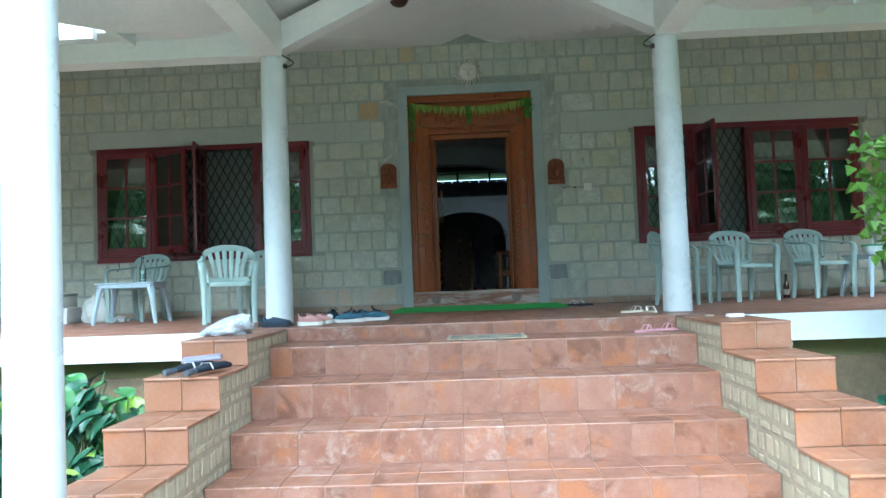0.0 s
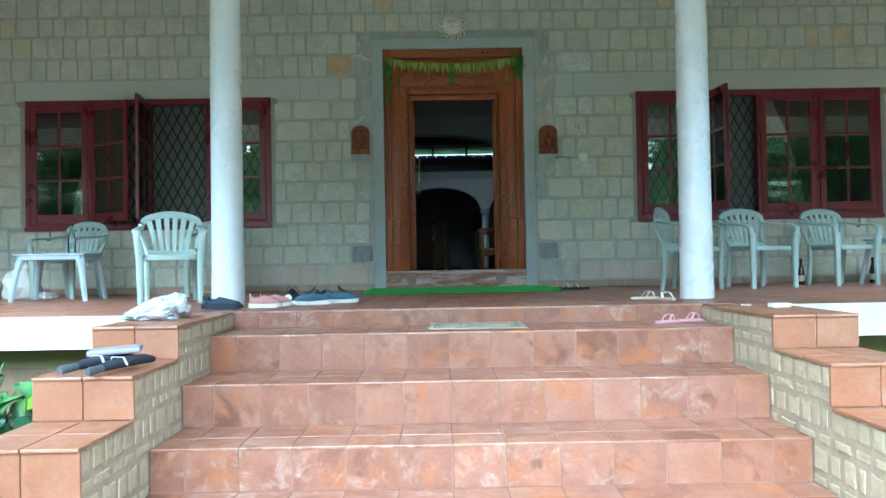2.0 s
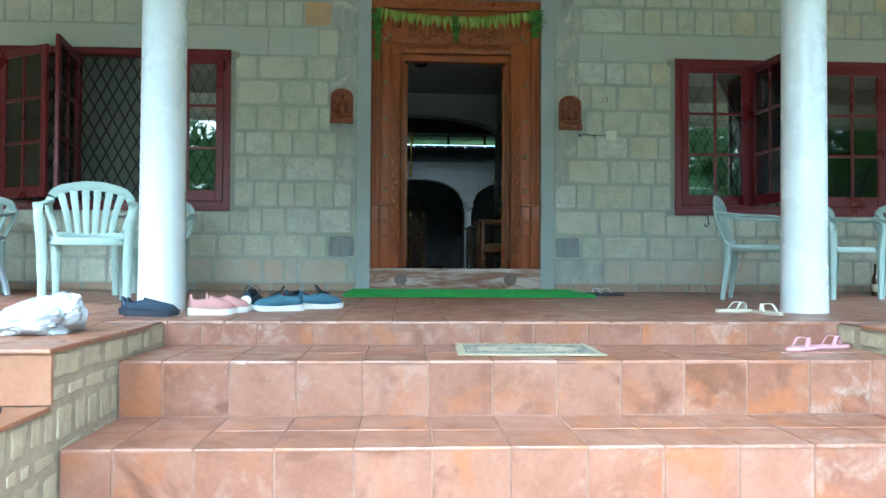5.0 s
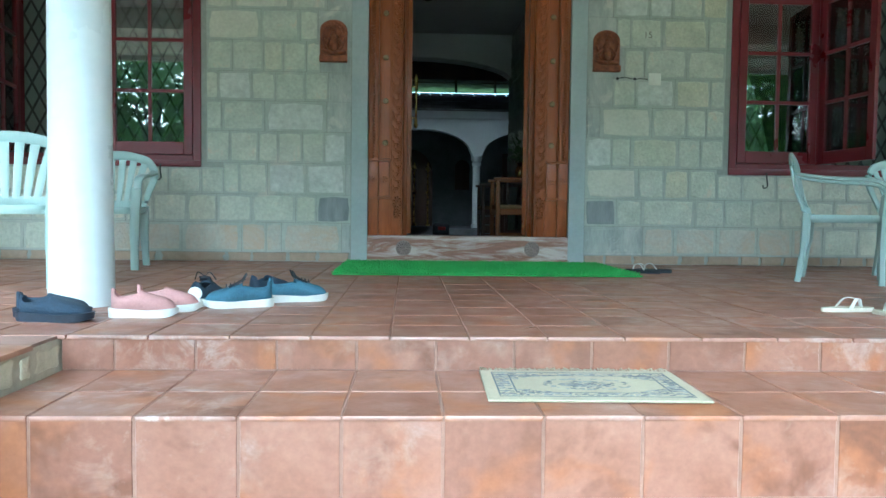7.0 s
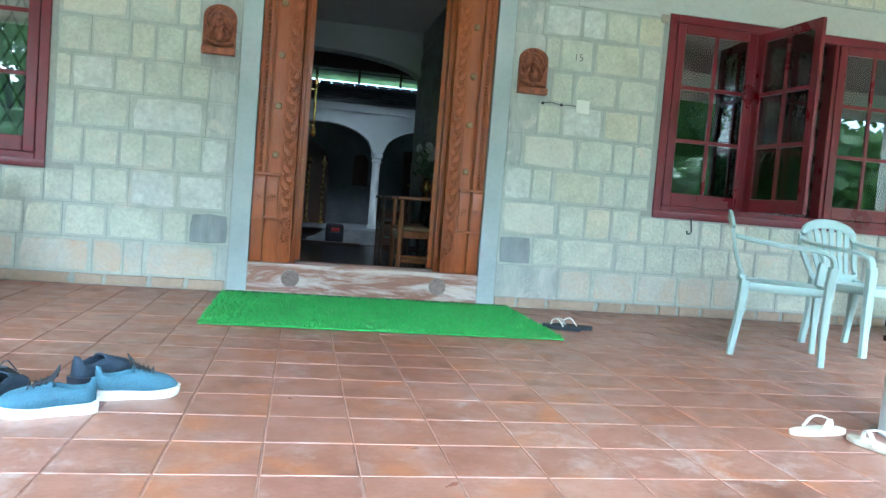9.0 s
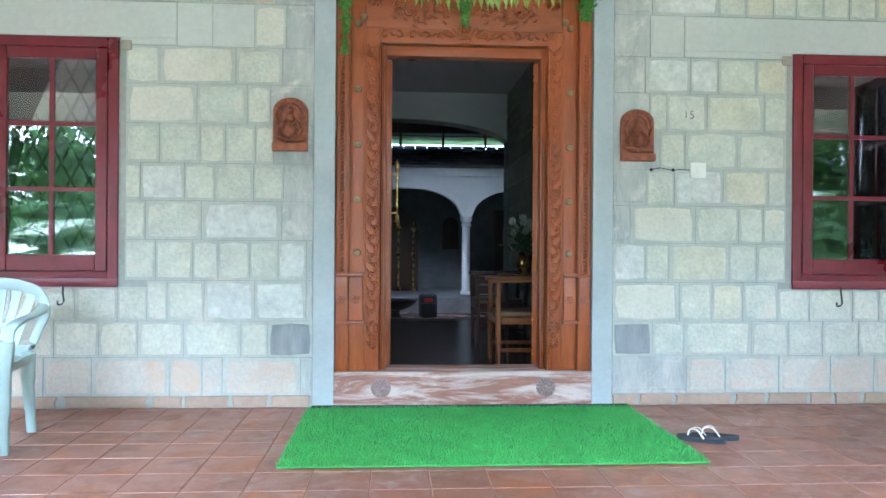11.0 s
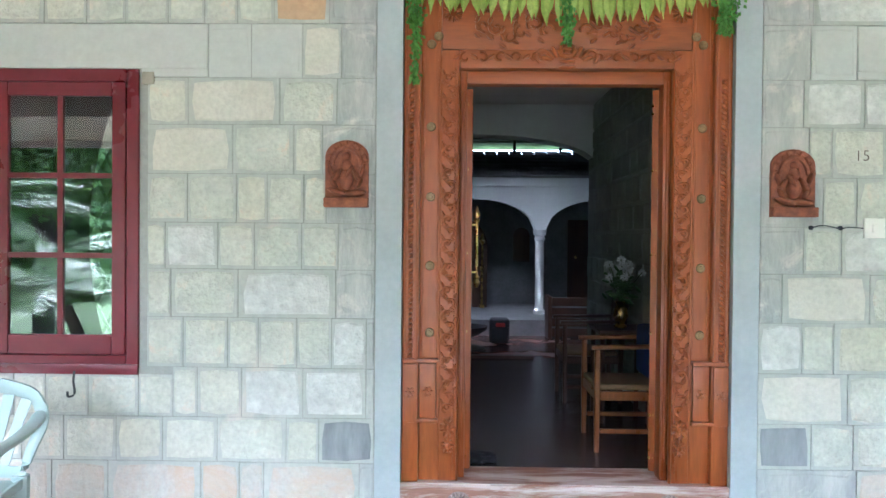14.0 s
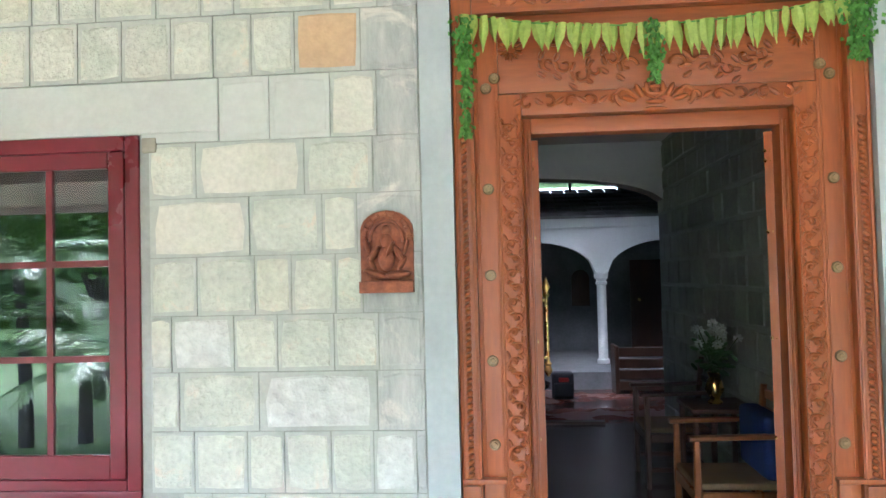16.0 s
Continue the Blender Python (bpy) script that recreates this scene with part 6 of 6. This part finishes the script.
M_PALM = surface("palm_frond_green", (0.2, 0.31, 0.08), (0.11, 0.2, 0.045), 2, 20, 0.4, 0.1, pieces="island", tones=((0, (0.6, 0.7, 0.5)), (1, (1, 1, 0.85))))


def leaf_cloud(bm, centre, radius, count, size, r):
    for k in range(count):
        d = Vector((r.gauss(0, 1), r.gauss(0, 1), r.gauss(0, 0.8)))
        d = d.normalized() * radius * r.random() ** 0.45
        m = Matrix.LocRotScale(Vector(centre) + d, Euler((r.uniform(-1.2, 1.2), r.uniform(-1.2, 1.2), r.uniform(0, 6.28))), None)
        a, b = size * r.uniform(0.6, 1.2), size * r.uniform(0.25, 0.4)
        bm.faces.new([bm.verts.new(m @ Vector(p)) for p in ((0, 0, 0), (a * 0.5, b, 0.02), (a, 0, -0.03), (a * 0.5, -b, 0.02))])


def tree(x, y, h, seed, leaf_mat, leaf_count, leaf_size, label, trunk=0.16, crown=None):
    r = random.Random(seed)
    ob = thing("tree", pose(x, y, 0), label, "tree", "garden trees")
    bm, cr = bmesh.new(), bmesh.new()
    fork = h * 0.42
    sweep(bend([(0, 0, -0.05), (0.06, 0.04, fork * 0.5), (0.0, 0.1, fork), (0.1, 0.1, h * 0.75)], 5), [trunk * (2 - 1.3 * i / 15) for i in range(16)], [trunk * (2 - 1.3 * i / 15) for i in range(16)], bm=bm, sides=9, power=1)
    ends = [(0.1, 0.1, h * 0.8)]
    for k in range(7):
        a = k * 0.9 + r.uniform(-0.3, 0.3)
        q = (crown or h * 0.34) * r.uniform(0.6, 1.0)
        e = (q * math.cos(a), q * math.sin(a), fork + (h - fork) * r.uniform(0.3, 0.9))
        sweep(bend([(0, 0.08, fork * r.uniform(0.75, 1.1)), (e[0] * 0.5, e[1] * 0.5, (fork + e[2]) / 2 + 0.2), e], 4), [trunk * (0.8 - 0.65 * i / 8) for i in range(9)], [trunk * (0.8 - 0.65 * i / 8) for i in range(9)], bm=bm, sides=6, power=1)
        ends.append(e)
    for e in ends:
        for k in range(3):
            c = (e[0] + r.gauss(0, h * 0.07), e[1] + r.gauss(0, h * 0.07), e[2] + r.gauss(0, h * 0.06))
            leaf_cloud(cr, c, h * r.uniform(0.09, 0.16), leaf_count // 24, leaf_size, r)
    part("trunk", bm, M_BARK, ob)
    part("crown", cr, leaf_mat, ob, smooth=False)
    return ob


def palm(x, y, h, seed):
    r = random.Random(seed)
    ob = thing("palm_tree", pose(x, y, 0), "palm with a ringed trunk and arching fronds", "palm", "garden palms")
    lean = r.uniform(-0.4, 0.4)
    pts = bend([(0, 0, -0.05), (lean * 0.3, 0, h * 0.5), (lean, 0.1, h)], 10)
    part("trunk", sweep(pts, [0.26 - 0.1 * i / 20 + 0.012 * (i % 2) for i in range(21)], [0.26 - 0.1 * i / 20 + 0.012 * (i % 2) for i in range(21)], sides=12, power=1), M_BARK, ob)
    for k in range(15):
        a, up = k * 2.4, r.uniform(0.1, 1.1)
        L = r.uniform(1.7, 2.3)
        bm = bmesh.new()
        spine = [Vector((lean + L * t * math.cos(a) * math.cos(up * (1 - 0.4 * t)), 0.1 + L * t * math.sin(a) * math.cos(up * (1 - 0.4 * t)), h + L * (math.sin(up) * t - 0.55 * t * t))) for t in (i / 16 for i in range(17))]
        sweep(spine, 0.022, 0.018, bm=bm, sides=4)
        side = Vector((-math.sin(a), math.cos(a), 0))
        for i in range(2, 17):
            for s in (-1, 1):
                for half_step in (0, 0.5):
                    p = spine[i].lerp(spine[i - 1], half_step)
                    fwd = (spine[min(i + 1, 16)] - spine[i - 1]).normalized()
                    q = 0.5 * math.sin(math.pi * (i / 17) ** 0.8) + 0.08
                    d = (side * s + fwd * 0.7 + Vector((0, 0, -0.35 + r.uniform(-0.15, 0.15)))).normalized() * q
                    w = fwd * 0.02
                    bm.faces.new([bm.verts.new(v) for v in (p - w, p + d * 0.5 - w * 0.6, p + d, p + d * 0.5 + w * 1.2, p + w)])
        part("frond", bm, M_PALM, ob, smooth=False)


tree(3.12, 5.2, 2.45, 21, M_BRIGHT, 1500, 0.11, "slender shrub tree with bright yellow green leaves", 0.03, 0.45)
for x, y, h, sd in ((-7.5, -5.5, 6.5, 31), (6.5, -7.0, 7.5, 32), (-2.5, -13.0, 8.0, 33), (12.0, -3.5, 6.5, 34), (-13.0, -1.5, 7.0, 35), (3.0, -16.0, 8.5, 36), (13.5, 5.0, 7.0, 37), (-12.5, 6.5, 6.5, 38), (-10.6, -4.6, 6.0, 39), (10.2, -5.6, 6.2, 40)):
    tree(x, y, h, sd, M_CROWN, 5200, 0.22, "garden tree with a loose leafy crown")
for x, y, h, sd in ((-4.6, -3.6, 2.6, 41), (3.9, -4.2, 3.0, 42), (8.4, -1.8, 2.8, 43), (-9.0, 0.5, 3.0, 44), (-3.2, -1.6, 1.9, 45), (-6.6, -1.9, 2.3, 46), (5.9, -1.4, 2.2, 47), (2.9, -2.4, 1.7, 48), (-6.3, 1.9, 1.5, 49), (-8.1, 0.2, 1.9, 50), (6.3, 1.7, 1.5, 51), (7.9, 0.0, 1.8, 52), (-5.0, -0.3, 1.4, 53)):
    palm(x, y, h, sd)
r5 = random.Random(17)
bm = bmesh.new()
for k in range(36000):
    a = r5.uniform(math.pi - 0.3, math.tau + 0.3)
    d = 34 + r5.gauss(0, 1.5)
    top = 7.5 + 2.2 * noise.noise(Vector((math.cos(a) * 4, math.sin(a) * 4, 0))) + 1.2 * noise.noise(Vector((math.cos(a) * 15, math.sin(a) * 15, 3)))
    z = top * r5.random() ** 0.8
    m = Matrix.LocRotScale((d * math.cos(a), d * math.sin(a), z), Euler((r5.uniform(-0.6, 0.6), r5.uniform(-0.6, 0.6), a + 1.57 + r5.uniform(-0.6, 0.6))), None)
    s = r5.uniform(0.18, 0.5)
    bm.faces.new([bm.verts.new(m @ Vector(p)) for p in ((-s, 0, 0), (-s * 0.3, 0, -s * 0.6), (s, 0, -s * 0.2), (s * 0.4, 0, s * 0.7))])
ob = new("distant_trees", to_mesh("distant_trees", bm, M_CROWN, False))
tagged(ob, "belt of distant trees round the garden", "trees", kind="stuff")
bm = bmesh.new()
for k in range(26000):
    x, y = r5.uniform(-11, 11), r5.uniform(-9, 5.9)
    if abs(x) < 4.65 and -2.45 < y < 4.4:
        continue
    h, a = r5.uniform(0.03, 0.08), r5.uniform(0, 6.28)
    bm.faces.new([bm.verts.new(p) for p in ((x - 0.006 * math.cos(a), y - 0.006 * math.sin(a), 0), (x + 0.006 * math.cos(a), y + 0.006 * math.sin(a), 0), (x + r5.uniform(-0.03, 0.03), y + r5.uniform(-0.03, 0.03), h))])
ob = new("grass", to_mesh("grass", bm, M_BRIGHT, False))
tagged(ob, "short green lawn grass", "grass", kind="stuff")

# ---- stones and tiles, piece by piece ----
def block(seed, rough_edge, bevel, uneven=1.0):
    """A unit stone or tile: x and z within +-0.5, its face at y = -1, its back at y = 0."""
    r = random.Random(seed)
    ring = []
    for cx, cz in ((-0.5, -0.5), (0.5, -0.5), (0.5, 0.5), (-0.5, 0.5)):
        jx, jz = r.uniform(0, rough_edge), r.uniform(0, rough_edge)
        c = Vector((cx - math.copysign(jx, cx), 0, cz - math.copysign(jz, cz)))
        ring.append(c)
    pts = []
    for a, b in zip(ring, ring[1:] + ring[:1]):
        t = (b - a).normalized()
        nrm = Vector((-t.z, 0, t.x))
        pts += [a + (b - a) * bevel * 1.4, (a + b) / 2 + nrm * r.uniform(0, rough_edge * 0.7), b + (a - b) * bevel * 1.4]
    verts = [(p.x, 0, p.z) for p in pts] + [(p.x, -1.0 + 0.25 * max(uneven, 0.5), p.z) for p in pts] + [(p.x * (1 - bevel * 2), -1.0 + uneven * r.uniform(-0.1, 0.1), p.z * (1 - bevel * 2)) for p in pts] + [(0, -1 + uneven * r.uniform(-0.25, 0.1), 0)]
    n = len(pts)
    faces = []
    for lay in (0, n):
        faces += [(lay + i, lay + (i + 1) % n, lay + n + (i + 1) % n, lay + n + i) for i in range(n)]
    faces += [(2 * n + i, 2 * n + (i + 1) % n, 3 * n) for i in range(n)]
    return verts, faces


def pointed(seed):
    """A squared stone: a flush mortar margin (first 16 faces) round a slightly raised, uneven face."""
    r = random.Random(seed)
    rim = [(-0.5, -0.5), (0, -0.5), (0.5, -0.5), (0.5, 0), (0.5, 0.5), (0, 0.5), (-0.5, 0.5), (-0.5, 0)]
    foot, top = [], []
    for x, z in rim:
        corner = x and z
        kx, kz = (r.uniform(0.79, 0.9), r.uniform(0.77, 0.88)) if corner else (r.uniform(0.86, 0.94), r.uniform(0.84, 0.93))
        foot.append((x * kx, -0.8, z * kz))
        top.append((x * (kx - 0.06), -1.0 + r.uniform(-0.12, 0.08), z * (kz - 0.07)))
    verts = [(x, 0, z) for x, z in rim] + [(x, -0.8, z) for x, z in rim] + foot + top + [(r.uniform(-0.1, 0.1), -1.0 + r.uniform(-0.2, 0.1), r.uniform(-0.1, 0.1))]
    faces = [(lay + i, lay + (i + 1) % 8, lay + 8 + (i + 1) % 8, lay + 8 + i) for lay in (0, 8, 16) for i in range(8)]
    return verts, faces + [(24 + i, 24 + (i + 1) % 8, 32) for i in range(8)]


POINTED = [pointed(500 + k) for k in range(10)]
STONES = [block(100 + k, 0.06, 0.03) for k in range(8)]
RUBBLE = [block(300 + k, 0.14, 0.07) for k in range(8)]
TILES = [block(200 + k, 0.008, 0.006, 0.0) for k in range(6)]
SHAPES = {"pointed": POINTED, "stone": STONES, "rubble": RUBBLE, "tile": TILES}
_cache = {}


def unit(kind, k, mat, name, margin=None):
    key = (kind, k, mat.name)
    if key not in _cache:
        v, f = SHAPES[kind][k]
        me = bpy.data.meshes.new(name)
        me.from_pydata(v, [], f)
        me.materials.append(mat)
        if margin:
            me.materials.append(mat if mat in (M_LINTEL, M_SMEAR) else margin)
            me.polygons.foreach_set("material_index", [1 if i < 16 else 0 for i in range(len(f))])
        me.polygons.foreach_set("use_smooth", [True] * len(me.polygons))
        me.set_sharp_from_angle(angle=radians(30))
        _cache[key] = me
    return _cache[key]


def pieces(name, kind, rows, mat, far_mat, parent, near, margin=None):
    """Lays rows of (matrix, material or None): those that near() picks become parts, the rest one joined mesh."""
    far_v, far_f = [], []
    r = random.Random(len(rows))
    for m, special in rows:
        k = r.randrange(len(SHAPES[kind]))
        if special or near(m.translation):
            ob = new(name, unit(kind, k, special or mat, name, margin))
            ob.parent = parent
            ob.matrix_basis = m
        else:
            v, f = SHAPES[kind][k]
            base = len(far_v)
            far_v += [m @ Vector(p) for p in v]
            far_f += [tuple(base + i for i in q) for q in f]
    if far_v:
        me = bpy.data.meshes.new(name + "s")
        me.from_pydata(far_v, [], far_f)
        me.materials.append(far_mat)
        if margin:
            me.materials.append(margin)
            me.polygons.foreach_set("material_index", [1 if i % 32 < 16 else 0 for i in range(len(far_f))])
        ob = new(name + "s", me)
        ob.parent = parent
        tagged(ob, kind="stuff")


def split(a, b, lo, hi, r):
    """Cuts a run into random lengths."""
    cuts = [a]
    while b - cuts[-1] > hi:
        cuts.append(cuts[-1] + r.uniform(lo, hi))
    if b - cuts[-1] < lo * 0.6 and len(cuts) > 1:
        cuts.pop()
    return list(zip(cuts, cuts[1:] + [b]))


COURSES = (P, 1.268, 1.5, 1.72, 1.965, 2.21, 2.447, 2.674, 2.912, 3.153, 3.38, 3.643, 3.898, 4.15, 4.37, 4.6)
# joints beside the door, course by course from the floor
CUTS_W = ((-2.78, -2.43, -1.89, -1.7, -1.42, -1.19), (-2.83, -2.52, -2.24, -1.78, -1.59, -1.47, -1.0), (-2.67, -2.46, -2.2, -1.97, -1.7, -1.36, -1.2, -0.96), (-2.55, -2.34, -2.09, -1.92, -1.8, -1.58, -1.28, -0.97),
          (-1.87, -1.65, -1.5, -1.31, -1.14, -0.97), (-1.93, -1.6, -1.12), (-1.96, -1.7, -1.52, -1.29, -1.11), (-1.85, -1.61, -1.46, -1.28, -1.17), (-1.63, -1.33, -1.19), (-1.85, -1.4, -1.12), (-1.75, -1.54, -1.29, -1.1),
          (-2.56, -2.35, -2.16, -1.95, -1.77, -1.61, -1.43, -1.16), (-2.43, -2.27, -2.01, -1.82, -1.68, -1.28, -1.09), (-2.51, -2.34, -2.08, -1.89, -1.61, -1.42, -1.15))
CUTS_E = ((1.1, 1.33, 1.72, 1.93), (1.41, 1.66, 2.01), (1.19, 1.39, 1.83, 2.07), (1.36, 1.57, 1.77, 2.0), (1.14, 1.29, 1.68, 1.86), (1.04, 1.46, 1.74, 1.9), (1.14, 1.32, 1.64, 1.93), (1.23, 1.39, 1.73), (1.16, 1.27, 1.53, 1.9),
          (1.13, 1.42, 1.6, 1.85), (1.16, 1.35), (1.17, 1.6, 1.78, 1.96, 2.11), (1.1, 1.3, 1.55, 1.8, 2.05), (1.15, 1.42, 1.66, 1.9))
# stones that stand out: course, place along the wall, material
ODD = ((11, -1.3, M_ORANGE), (2, -1.08, M_GREY_STONE), (2, 1.07, M_GREY_STONE), (5, 1.25, M_CREAM_STONE), (5, -1.36, M_PALE_STONE), (3, -1.43, M_PALE_STONE), (3, -1.1, M_PALE_STONE), (4, -1.05, M_PALE_STONE), (9, 1.28, M_PALE_STONE), (9, 1.5, M_PALE_STONE),
       (11, 1.4, M_PALE_STONE), (4, 1.07, M_PALE_STONE), (6, 1.48, M_PALE_STONE), (8, -1.86, M_CREAM_STONE), (9, -1.6, M_CREAM_STONE), (10, -1.2, M_CREAM_STONE), (12, -1.18, M_CREAM_STONE), (6, -1.83, M_PALE_STONE), (3, 1.1, M_CREAM_STONE))
BLOCKED = [(-0.93, 0.93, 0, 4.065), (WIN[0] - 0.04, WIN[1] + 0.04, WIN[2] - 0.03, WIN[3] + 0.02), (-WIN[1] - 0.04, -WIN[0] + 0.04, WIN[2] - 0.03, WIN[3] + 0.02),
           (1.38, WIN[1] + 0.105, WIN[3] - 0.02, 3.645), (-WIN[1] - 0.105, -1.75, WIN[3] - 0.02, 3.645)]
r6 = random.Random(29)
low_rows, rows = [], []
for i, (z0, z1) in enumerate(zip(COURSES, COURSES[1:])):
    spans = [(-7.2, 7.2)]
    for bx0, bx1, bz0, bz1 in BLOCKED:
        if z0 < bz1 - 0.05 and z1 > bz0 + 0.05:
            nxt = []
            for a, b in spans:
                if bx1 <= a or bx0 >= b:
                    nxt.append((a, b))
                else:
                    nxt += [(a, bx0)] if bx0 > a else []
                    nxt += [(bx1, b)] if bx1 < b else []
            spans = nxt
    known = (CUTS_W[i] + CUTS_E[i]) if i < len(CUTS_W) else ()
    small = z0 > 3.6
    for a, b in spans:
        stones = []
        inner = [x for x in known if a + 0.03 < x < b - 0.03]
        if inner:
            ends = [a] + inner + [b]
            for c, d in zip(ends, ends[1:]):
                stones += split(c, d, 0.14, 0.26 if small else 0.34, r6) if d - c > 0.55 else [(c, d)]
        else:
            stones = split(a, b, 0.14, 0.26 if small else 0.34, r6)
        for c, d in stones:
            if d - c < 0.03:
                continue
            gap = r6.uniform(0.004, 0.007)
            zz0, zz1 = z0 + r6.uniform(0.001, 0.003), z1 - r6.uniform(0.001, 0.003)
            for bx0, bx1, bz0, bz1 in BLOCKED:
                if d > bx0 + 0.01 and c < bx1 - 0.01:
                    if bz0 < zz1 < bz0 + 0.12:
                        zz1 = bz0
                    if bz1 - 0.12 < zz0 < bz1:
                        zz0 = bz1
            m = Matrix.LocRotScale(((c + d) / 2, W0 + 0.001, (zz0 + zz1) / 2), Euler((0, r6.uniform(-0.004, 0.004), 0)), (d - c - gap, r6.uniform(0.008, 0.011), zz1 - zz0))
            special = None
            for course, x, mat in ODD:
                if course == i and c < x < d:
                    special = mat
            if not special and (abs(b - d) < 0.01 and b < -0.9 and b > -1.0 or abs(a - c) < 0.01 and 0.9 < a < 1.0) and i:
                special = M_SMEAR
            if not special and i == 10 and abs((c + d) / 2) < 2:
                special = M_LINTEL
            if not special and i == 1 and abs((c + d) / 2) < 3:
                special = M_SPLASH
            (low_rows if i == 0 else rows).append((m, special))
near_wall = lambda p: abs(p.x) < 2.1 and p.z < 4.4
pieces("stone", "pointed", rows, M_STONE, M_STONE_FAR, wall_front, near_wall, M_POINTING)
pieces("base_stone", "stone", low_rows, M_DADO, M_DADO_FAR, wall_front, lambda p: abs(p.x) < 2.3)

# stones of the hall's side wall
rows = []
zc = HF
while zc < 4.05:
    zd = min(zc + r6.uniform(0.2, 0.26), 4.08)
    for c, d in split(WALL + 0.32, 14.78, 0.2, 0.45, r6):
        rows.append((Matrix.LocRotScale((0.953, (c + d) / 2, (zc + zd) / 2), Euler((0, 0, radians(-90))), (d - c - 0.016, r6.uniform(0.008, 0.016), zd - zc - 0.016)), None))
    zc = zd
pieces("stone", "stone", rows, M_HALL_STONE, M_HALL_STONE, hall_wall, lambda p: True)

# stones on the inner faces of the stair's side walls
for side, wall in zip((-1, 1), cheeks):
    rows = []
    levels = [0.02, 0.12, 0.23, 0.43, 0.63, 0.825, 1.02, P - 0.012]
    for z0, z1 in zip(levels, levels[1:]):
        start = min(y for y, top in STEPS if top >= z1 - 0.02) + 0.02
        stop = min([y for y, top, low in RISERS if top >= z1 - 0.01], default=EDGE) if z1 < 1.15 else EDGE
        cut = [(z0, z1)] if z1 - z0 < 0.15 else [(z0, z0 + 0.065), (z0 + 0.065, z1)]
        for za, zb in cut:
            for c, d in split(start, stop + 0.02, 0.07, 0.15 if zb - za > 0.1 else 0.22, r6):
                m = Matrix.LocRotScale((side * (STAIR + 0.009), (c + d) / 2, (za + zb) / 2), Euler((0, 0, radians(-90 * side))), (d - c - r6.uniform(0.016, 0.03), r6.uniform(0.003, 0.006), zb - za - r6.uniform(0.014, 0.024)))
                rows.append((m, None))
    pieces("stone", "rubble", rows, M_CHEEK_STONE, M_STONE_FAR, wall, lambda p: True)
    # terracotta caps and fronts
    rows = []
    for i, (y, top) in enumerate(STEPS):
        back = EDGE - 0.175 if i == 0 else STEPS[i - 1][0]
        mid, w = (STAIR + CHEEK) / 2, CHEEK - STAIR + 0.012
        low = STEPS[i + 1][1] if i + 1 < len(STEPS) else 0.0
        for k in (-1, 1):
            x = side * mid + k * w / 4
            n = 3 if i == 0 else 2
            for q in range(n):
                a, b = y - 0.012 + (back - y + 0.012) * q / n, y - 0.012 + (back - y + 0.012) * (q + 1) / n
                rows.append((Matrix.LocRotScale((x, (a + b) / 2, top - 0.014), Euler((radians(-90), 0, 0)), (w / 2 - 0.004, 0.014, b - a - 0.004)), None))
            rows.append((Matrix.LocRotScale((x, y + 0.014, (top + low) / 2 - 0.006), Euler((0, 0, 0)), (w / 2 - 0.004, 0.014, top - low - 0.016)), None))
    pieces("tile", "tile", rows, M_CHEEK_TILE, M_CHEEK_TILE, wall, lambda p: True)

# tiles of the stair
rows = []
for i, (y, top, low) in enumerate(RISERS):
    cuts = [-STAIR] + [-1.385 + 0.25 * k for k in range(12)] + [STAIR]
    for a, b in zip(cuts, cuts[1:]):
        rows.append((Matrix.LocRotScale(((a + b) / 2, y + 0.013, (top + low) / 2 - 0.004), Euler((0, 0, 0)), (b - a - 0.005, 0.013 + r6.uniform(-0.001, 0.001), top - low - 0.012)), None))
    if i:
        back = RISERS[i - 1][0]
        depth = [y - 0.006, y + 0.2 + r6.uniform(0, 0.06), back]
        for ya, yb in zip(depth, depth[1:]):
            for a, b in zip(cuts, cuts[1:]):
                rows.append((Matrix.LocRotScale(((a + b) / 2, (ya + yb) / 2, top - 0.013), Euler((radians(-90), 0, 0)), (b - a - 0.005, 0.013 + r6.uniform(-0.001, 0.001), yb - ya - 0.005)), None))
pieces("tile", "tile", rows, M_TILE, M_TILE_FAR, stair, lambda p: True)

# tiles of the porch floor
porch = bpy.data.objects["porch_floor"]
rows = []
for j in range(16):
    ya = EDGE - 0.006 + 0.25 * j
    yb = min(ya + 0.25, WALL)
    if yb - ya < 0.05:
        continue
    for i in range(-30, 30):
        a, b = i * 0.25 - 0.03, i * 0.25 + 0.22
        rows.append((Matrix.LocRotScale(((a + b) / 2, (ya + yb) / 2, P - 0.013), Euler((radians(-90), 0, 0)), (b - a - 0.0035, 0.0135 + r6.uniform(-0.0006, 0.0006), yb - ya - 0.0035)), None))
for i in range(-30, 30):
    a, b = i * 0.25 - 0.03, i * 0.25 + 0.22
    if min(abs(a), abs(b)) > CHEEK - 0.45:
        rows.append((Matrix.LocRotScale(((a + b) / 2, 6.282, P - 0.013), Euler((radians(-90), 0, 0)), (b - a - 0.006, 0.0125, 0.165)), None))
pieces("tile", "tile", rows, M_TILE, M_TILE_FAR, porch, lambda p: abs(p.x) < 2.25)
